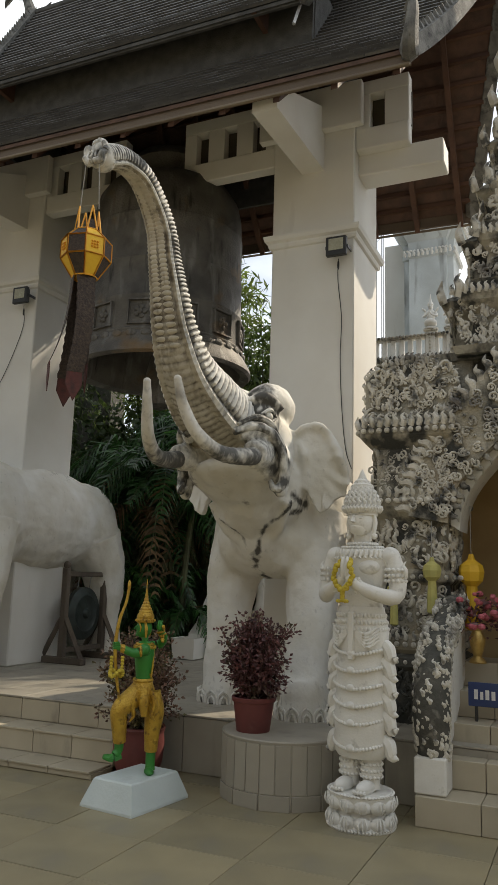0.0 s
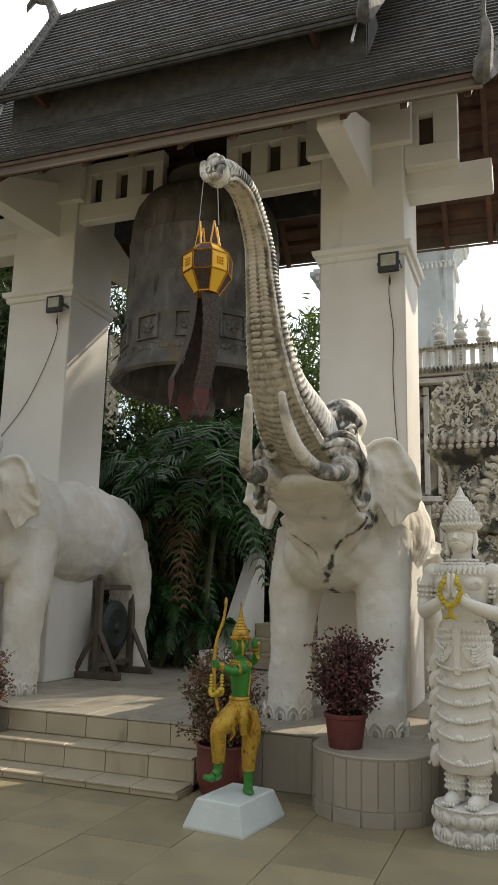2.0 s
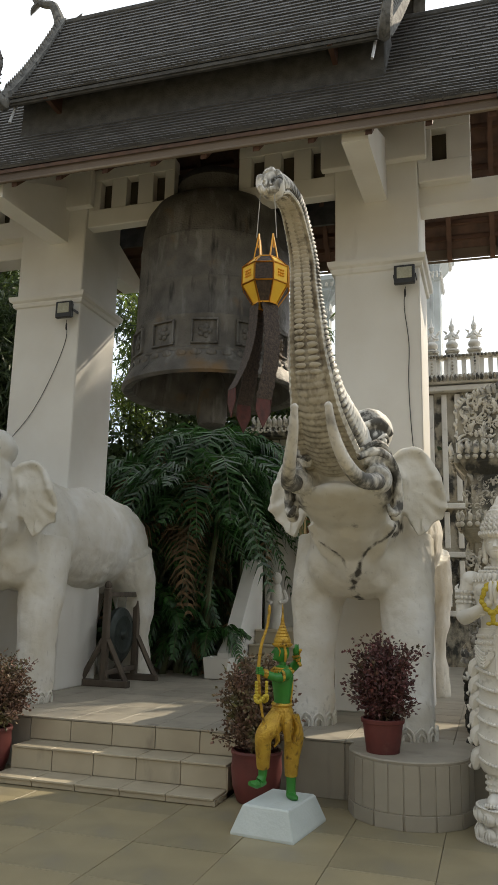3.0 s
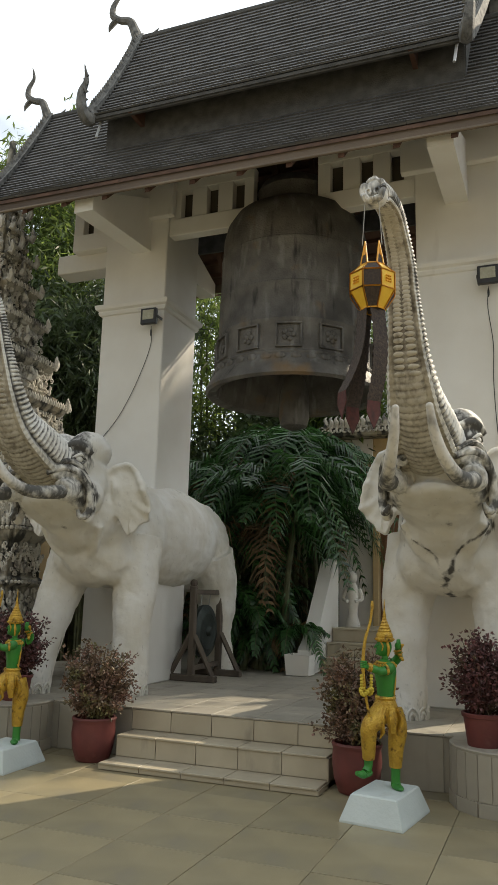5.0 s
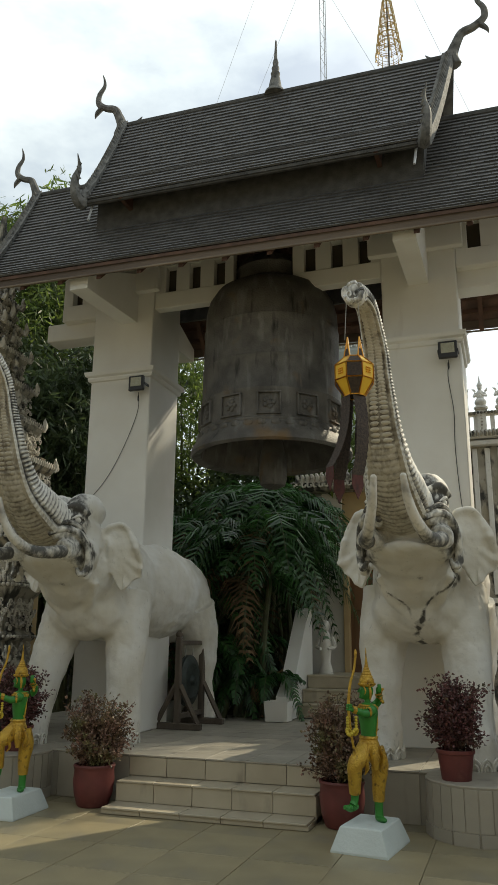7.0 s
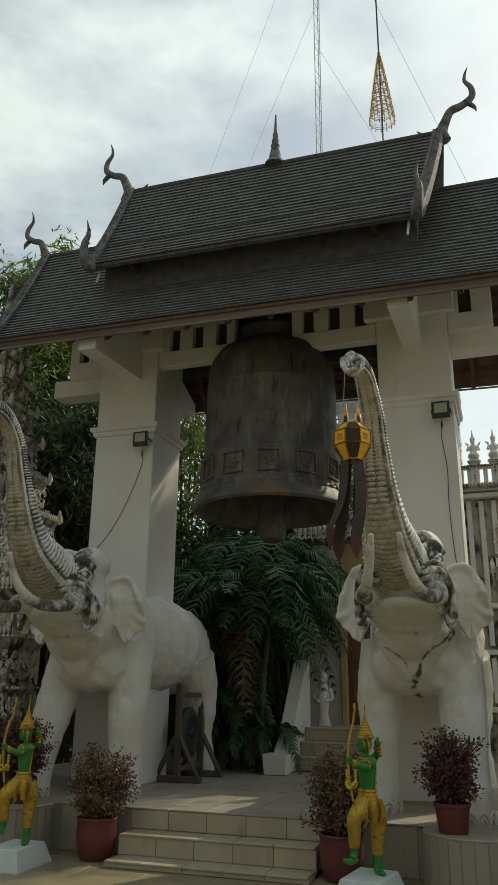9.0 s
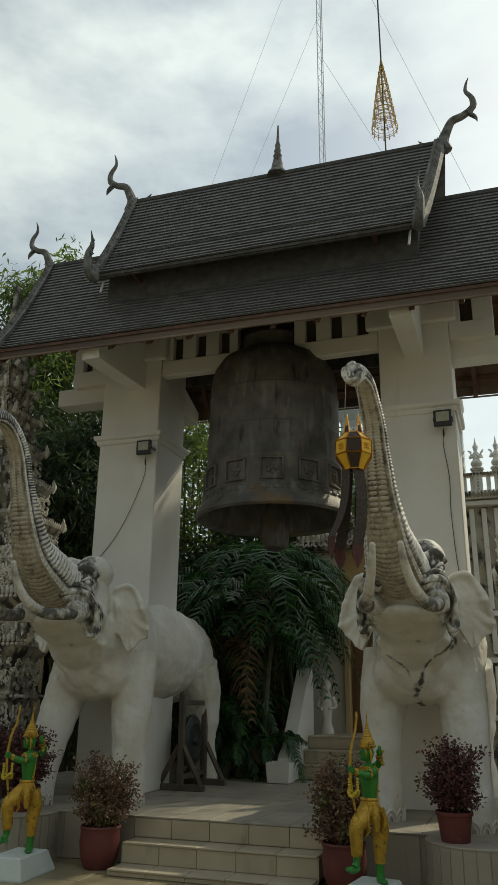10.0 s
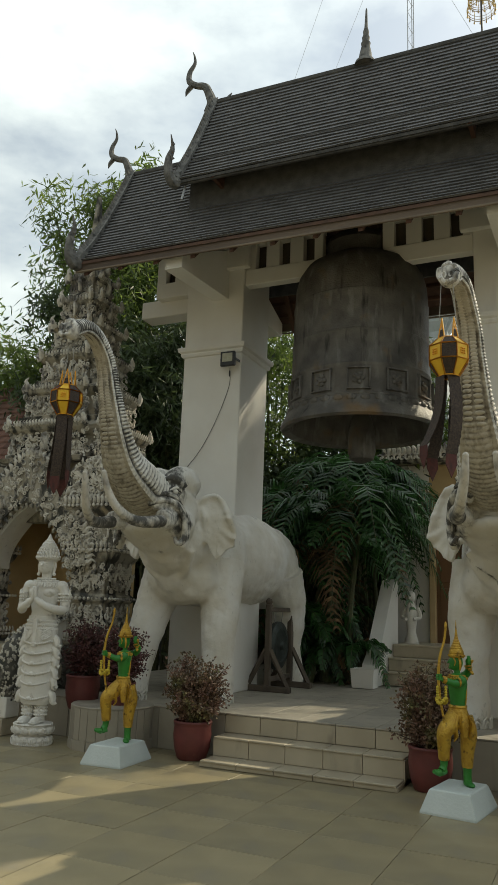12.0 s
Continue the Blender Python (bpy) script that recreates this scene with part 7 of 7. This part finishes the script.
def build_planter():
    ob = thing("planter", "small square white concrete planter", "planter")
    bm = bmesh.new()
    square_tower(bm, [(0.15, 0), (0.17, 0.26), (0.175, 0.26), (0.145, 0.26), (0.14, 0.20)], (-5.05, 9.0, PLAT))
    part("box", bm, M_WALL, ob)


build_planter()


# ---- trees ----
def leaf_cloud(bm, rg, centre, radii, n, L, W, hang=0.4):
    for k in range(n):
        a, b, c = rg.gauss(0, 0.5), rg.gauss(0, 0.5), rg.gauss(0, 0.5)
        p = Vector((centre[0] + a * radii[0], centre[1] + b * radii[1], centre[2] + c * radii[2]))
        d = Vector((rg.gauss(0, 1), rg.gauss(0, 1), rg.gauss(-hang, 0.6))).normalized()
        s = d.cross(Vector((rg.gauss(0, 1), rg.gauss(0, 1), rg.gauss(0, 1)))).normalized()
        l, w = L * rg.uniform(0.6, 1.3), W * rg.uniform(0.7, 1.2)
        v = [bm.verts.new(q) for q in (p, p + d * l * 0.4 + s * w, p + d * l, p + d * l * 0.4 - s * w)]
        bm.faces.new(v)


def build_bamboo(x, y, seed, height, n=14, material=None, lean=1.0):
    rg = random.Random(seed)
    ob = thing("bamboo", "tall bamboo clump with drooping yellow green leaves", "bamboo", "bamboo behind the tower")
    st, lf = bmesh.new(), bmesh.new()
    for k in range(n):
        a = rg.uniform(0, 6.28)
        R = rg.uniform(0.3, 1.5) * lean
        h_ = height * rg.uniform(0.7, 1.1)
        base = Vector((x + 0.4 * math.cos(a), y + 0.4 * math.sin(a), 0))
        pts = [base, base + Vector((R * 0.15 * math.cos(a), R * 0.15 * math.sin(a), h_ * 0.5)), base + Vector((R * 0.5 * math.cos(a), R * 0.5 * math.sin(a), h_ * 0.85)), base + Vector((R * math.cos(a), R * math.sin(a), h_))]
        tube(st, pts, [0.035, 0.03, 0.018, 0.006], 12, 6)
        line = bez(pts, 20)
        for i in range(6, 21):
            q = line[i] + Vector((rg.gauss(0, 0.25), rg.gauss(0, 0.25), rg.gauss(0, 0.1)))
            tube(st, [line[i], q], [0.006, 0.003], 1, 4)
            leaf_cloud(lf, rg, q, (0.40, 0.40, 0.34), 84, 0.22, 0.022, 0.9)
    part("culm_clump", st, M_STEM, ob)["kind"] = "stuff"
    part("leaves", lf, material or M_BAMBOO, ob)["kind"] = "stuff"


build_bamboo(-11.6, 10.9, 71, 11.0, 14, None, 0.75)
build_bamboo(-13.9, 11.2, 72, 7.0, 12, None, 0.8)
build_bamboo(-10.6, 11.4, 78, 10.2, 12, None, 0.7)
build_bamboo(-8.35, 13.2, 73, 8.2, 7, None, 0.7)
build_bamboo(-5.5, 12.4, 77, 7.0, 7, None, 0.6)
build_bamboo(-9.6, 10.6, 74, 6.6, 20, M_DARKLEAF, 0.8)
build_bamboo(-10.5, 10.2, 76, 6.8, 18, M_DARKLEAF, 0.8)


def build_tree(x, y, seed, trunk_h, crown, n, material, label):
    rg = random.Random(seed)
    ob = thing("tree", label, "tree", "trees behind the halls")
    st, lf = bmesh.new(), bmesh.new()
    tube(st, [(x, y, 0), (x + 0.1, y, trunk_h * 0.5), (x - 0.1, y + 0.1, trunk_h)], [0.24, 0.19, 0.14], 10, 10)
    for k in range(16):
        a = rg.uniform(0, 6.28)
        e = Vector((x + crown[0] * 0.8 * math.cos(a) * rg.uniform(0.3, 1), y + crown[1] * 0.8 * math.sin(a) * rg.uniform(0.3, 1), trunk_h + crown[2] * rg.uniform(-0.7, 0.9)))
        tube(st, [(x, y, trunk_h * rg.uniform(0.5, 1)), ((x + e.x) / 2, (y + e.y) / 2, (trunk_h + e.z) / 2 + 0.2), e], [0.09, 0.06, 0.015], 8, 6)
        for q in range(5):
            c = e + Vector((rg.gauss(0, 0.4), rg.gauss(0, 0.4), rg.gauss(0, 0.35)))
            leaf_cloud(lf, rg, c, (0.62, 0.62, 0.55), n, 0.17, 0.045, 0.5)
    part("trunk", st, M_BARK, ob)
    part("crown", lf, material, ob)["kind"] = "stuff"


build_tree(-11.1, 12.3, 81, 3.8, (1.5, 1.5, 3.6), 300, M_DARKLEAF, "dense dark leaved tree behind the tower")
build_tree(-6.4, 13.2, 82, 2.6, (2.6, 1.2, 2.6), 200, M_DARKLEAF, "dense dark leaved tree behind the tower")
build_tree(-8.2, 12.1, 87, 2.1, (1.6, 0.9, 1.9), 230, M_DARKLEAF, "dense dark leaved tree behind the tower")
build_tree(-14.0, 9.5, 83, 3.8, (2.2, 1.8, 2.0), 80, M_BAMBOO, "leafy green tree beside the gateway")
build_tree(-4.6, 13.8, 84, 2.4, (1.8, 1.0, 2.2), 170, M_DARKLEAF, "dense dark leaved tree behind the tower")

# added out of view: its crown keeps sun off the left elephant and column
build_tree(1.25, 20.3, 86, 13.6, (1.3, 0.9, 1.4), 120, M_DARKLEAF, "unseen tree added behind the carved gateway to block sun")


def build_shade_wall():
    # dark backdrop added so gaps in the foliage look deeply shaded
    bm = new_box(-10.4, -5.2, 14.6, 14.9, 0, 4.6)
    box(bm, -18, -10.4, 14.6, 15.2, 0, 7.4)
    ob = link("wall_north", bm, M_MOSS)
    tagged(ob, "added dark backdrop behind the palms, in place of deep shade", "wall", kind="structure")


build_shade_wall()


def build_west_hall():
    ob = thing("west_hall", "old hall with a reddish tiled roof beyond the gateway", "building")
    part("wall", new_box(-17.5, -11.6, 9.0, 12.0, 0, 3.6), M_WALL, ob)
    bm = bmesh.new()
    for r in range(16):
        y0, z0 = 8.5 + 0.11 * r, 3.5 + 0.15 * r
        for k in range(40):
            xa = -17.9 + k * 0.165 + (r % 2) * 0.08
            v = [bm.verts.new(q) for q in ((xa, y0, z0 + 0.03), (xa + 0.155, y0, z0 + 0.03), (xa + 0.155, y0 + 0.13, z0 + 0.16), (xa, y0 + 0.13, z0 + 0.16))]
            bm.faces.new(v)
            v2 = [bm.verts.new(q) for q in ((xa, y0, z0), (xa + 0.155, y0, z0))]
            bm.faces.new((v2[0], v2[1], v[1], v[0]))
    part("roof_tiles", bm, M_REDROOF, ob)["kind"] = "stuff"
    bm = bmesh.new()
    rings(bm, [[(-17.9, 8.5, 3.44), (-11.2, 8.5, 3.44), (-11.2, 10.3, 5.85), (-17.9, 10.3, 5.85)], [(-17.9, 8.6, 3.40), (-11.2, 8.6, 3.40), (-11.2, 10.4, 5.80), (-17.9, 10.4, 5.80)]])
    bmesh.ops.recalc_face_normals(bm, faces=bm.faces)
    part("roof_deck", bm, M_WOOD, ob)


build_west_hall()


# ---- far things over the roof ----
def build_umbrella():
    ob = thing("chedi_finial", "gilded tiered umbrella finial on a thin pole", "finial")
    x, y, z = -4.55, 21.0, 21.3
    bm = bmesh.new()
    tube(bm, [(x, y, 0), (x, y, 30)], [0.035, 0.03], 2, 8)
    part("pole", bm, M_BLACK, ob)
    for k in range(9):
        r = 0.46 * (1 - k / 9.5)
        r2 = 0.46 * (1 - (k + 0.75) / 9.5)
        z0_, z1_ = z + 0.42 * k * (1 - 0.02 * k), z + 0.42 * (k + 0.86) * (1 - 0.02 * k)
        bm = bmesh.new()
        for rr, zz, th in ((r, z0_, 0.016), (r * 1.02, z0_ + 0.09, 0.012), ((r + r2) / 2, (z0_ + z1_) / 2, 0.010), (r2, z1_, 0.014)):
            tube(bm, [(x + rr * math.cos(q * math.pi / 8), y + rr * math.sin(q * math.pi / 8), zz) for q in range(17)], [th] * 17, 32, 4)
        n = max(6, 14 - k)
        for q in range(n):
            a = 2 * math.pi * q / n
            c_, s_ = math.cos(a), math.sin(a)
            tube(bm, [(x + r * c_, y + r * s_, z0_ - 0.05), (x + r2 * c_, y + r2 * s_, z1_)], [0.012, 0.010], 1, 4)
            blob(bm, (x + r * c_, y + r * s_, z0_ - 0.09), (0.03, 0.03, 0.045), u=6, v=5)
        part("umbrella_tier", bm, M_GLDBR, ob)["kind"] = "stuff"


build_umbrella()


def build_mast():
    ob = thing("radio_mast", "thin galvanised lattice radio mast held by guy wires", "radio mast")
    x, y = -15.4, 60.0
    bm = bmesh.new()
    w = 0.28
    legs = [(x - w, y - w), (x + w, y - w), (x, y + w)]
    bm.free()
    for a, b in legs:
        bm = bmesh.new()
        tube(bm, [(a, b, 0), (a, b, 105)], [0.045, 0.045], 1, 5)
        part("leg", bm, M_STEEL, ob)
    bm = bmesh.new()
    for k in range(150):
        z = 30 + k * 0.5
        a, b = legs[k % 3], legs[(k + 1) % 3]
        tube(bm, [(a[0], a[1], z), (b[0], b[1], z + 0.5)], [0.02, 0.02], 1, 4)
    part("lattice", bm, M_STEEL, ob)["kind"] = "stuff"
    for tx, ty, zz in ((-45, 60, 88), (-45, 62, 72), (14, 66, 90), (14, 66, 66)):
        bm = bmesh.new()
        tube(bm, [(x, y, zz), (tx, ty, 0)], [0.018, 0.018], 2, 4)
        part("guy_wire", bm, M_STEEL, ob)


build_mast()


# ---- things in and on the gateways ----
def build_gate_lantern(x, y, z, s, mat_, label):
    ob = thing("hanging_lantern", label, "lantern", "lanterns in the gateway")
    bm = bmesh.new()
    lathe(bm, [(0.02 * s, 0.16 * s), (0.035 * s, 0.11 * s), (0.10 * s, 0.06 * s), (0.115 * s, 0.0), (0.10 * s, -0.08 * s), (0.05 * s, -0.13 * s)], (x, y, z), 8)
    part("lantern_body", bm, mat_, ob)
    bm = bmesh.new()
    lathe(bm, [(0.05 * s, -0.13 * s), (0.06 * s, -0.3 * s), (0.065 * s, -0.5 * s), (0.03 * s, -0.52 * s)], (x, y, z), 8)
    part("lantern_tail", bm, mat_, ob)
    bm = bmesh.new()
    tube(bm, [(x, y, z + 0.15 * s), (x, y, z + 0.6 * s)], [0.003, 0.003], 1, 4)
    part("string", bm, M_STRING, ob)


M_PALEYEL = mat("faded_yellow_paper", (0.55, 0.50, 0.16), (0.45, 0.42, 0.14), 12, 0.7, 0.1)
build_gate_lantern(-1.335, 5.90, 1.56, 0.62, M_PALEYEL, "faded yellow paper lantern hanging at the gateway pillar")
build_gate_lantern(-1.08, 6.15, 1.56, 0.85, M_YELLOW, "yellow paper lantern hanging inside the gateway")
build_gate_lantern(-1.62, 5.88, 1.40, 0.5, M_PALEYEL, "faded yellow paper lantern hanging at the gateway pillar")


def build_sign(x, y, z, w, h_, bars):
    ob = thing("blue_sign", "small blue enamel sign with illegible white writing", "sign", "blue signs")
    part("plate", new_box(x - w / 2, x + w / 2, y - 0.012, y, z, z + h_, 0.003), M_BLUE, ob)
    for k, (a, b, c, d) in enumerate(bars):
        part("text_bar", new_box(x - w / 2 + a * w, x - w / 2 + b * w, y - 0.0165, y - 0.0125, z + c * h_, z + d * h_), M_WHITESIGN, ob)
    for s in (-1, 1):
        part("leg", new_box(x + s * w * 0.4 - 0.01, x + s * w * 0.4 + 0.01, y + 0.001, y + 0.02, z - 0.001 - 0.10, z + h_ * 0.8), M_BLACK, ob)


BARS = [(0.08, 0.13, 0.3, 0.7), (0.16, 0.20, 0.3, 0.62), (0.23, 0.28, 0.3, 0.7), (0.31, 0.36, 0.3, 0.66), (0.40, 0.44, 0.3, 0.7), (0.48, 0.54, 0.3, 0.62), (0.58, 0.63, 0.3, 0.7), (0.67, 0.72, 0.3, 0.66), (0.76, 0.82, 0.3, 0.7), (0.85, 0.91, 0.3, 0.62)]
build_sign(-0.80, 5.66, 0.64, 0.5, 0.16, BARS)
build_sign(-8.75, 5.66, 0.64, 0.6, 0.16, BARS)


def build_vase(x, y, z, seed):
    ob = thing("flower_vase", "gilded vase of pink and dark red flowers on the gate stair", "vase of flowers")
    bm = bmesh.new()
    lathe(bm, [(0.06, 0), (0.065, 0.01), (0.03, 0.05), (0.055, 0.13), (0.06, 0.18), (0.035, 0.23), (0.05, 0.26)], (x, y, z), 16)
    part("vase_body", bm, M_GLDBR, ob, smooth=True)
    rg = random.Random(seed)
    lf = bmesh.new()
    for k in range(34):
        d = Vector((rg.gauss(0, 0.09), rg.gauss(0, 0.09), rg.uniform(0.26, 0.5)))
        c = Vector((x, y, z)) + d
        r = rg.uniform(0.018, 0.03)
        fl = bmesh.new()
        blob(fl, c, (r, r, r * 0.8), u=8, v=5)
        part("flower", fl, M_PINK, ob)
    leaf_cloud(lf, rg, (x, y, z + 0.36), (0.16, 0.16, 0.16), 130, 0.06, 0.014, 0.1)
    part("foliage", lf, M_LEAF_RED, ob)


build_vase(-1.02, 5.95, 0.9, 5)
build_vase(-0.80, 6.05, 0.9, 6)

# a pair of stone figures at the head of the rear stair
bm = bmesh.new()
lathe(bm, [(0.12, 0), (0.10, 0.08), (0.07, 0.18), (0.09, 0.35), (0.10, 0.5), (0.06, 0.62), (0.04, 0.66)], (0, 0, 0), 14, sy=0.8)
blob(bm, (0, -0.02, 0.74), (0.075, 0.085, 0.095), u=12, v=8)
for s in (-1, 1):
    tube(bm, [(s * 0.10, 0, 0.56), (s * 0.15, -0.02, 0.42), (s * 0.06, -0.10, 0.38)], [0.035, 0.03, 0.025], 8, 7)
fig = tagged(link("stair_figure", bm, M_STATUE, smooth=True), "weathered white stone figure standing at the stair head", "statue", "stair figures")
fig.location = (-4.78, 10.75, PLAT + 0.568)
copy_thing(fig, pose(-3.66, 10.75, PLAT + 0.568))

# black hose along the plinth
bm = bmesh.new()
tube(bm, [(-1.86, 5.36, 0.50), (-1.7, 5.33, 0.46), (-1.5, 5.38, 0.44)], [0.018] * 3, 10, 8)
tagged(link("water_pipe", bm, M_BLACK, smooth=True), "short dark water pipe lying by the plinth", "pipe")

build_platform_tiles()
build_paving()
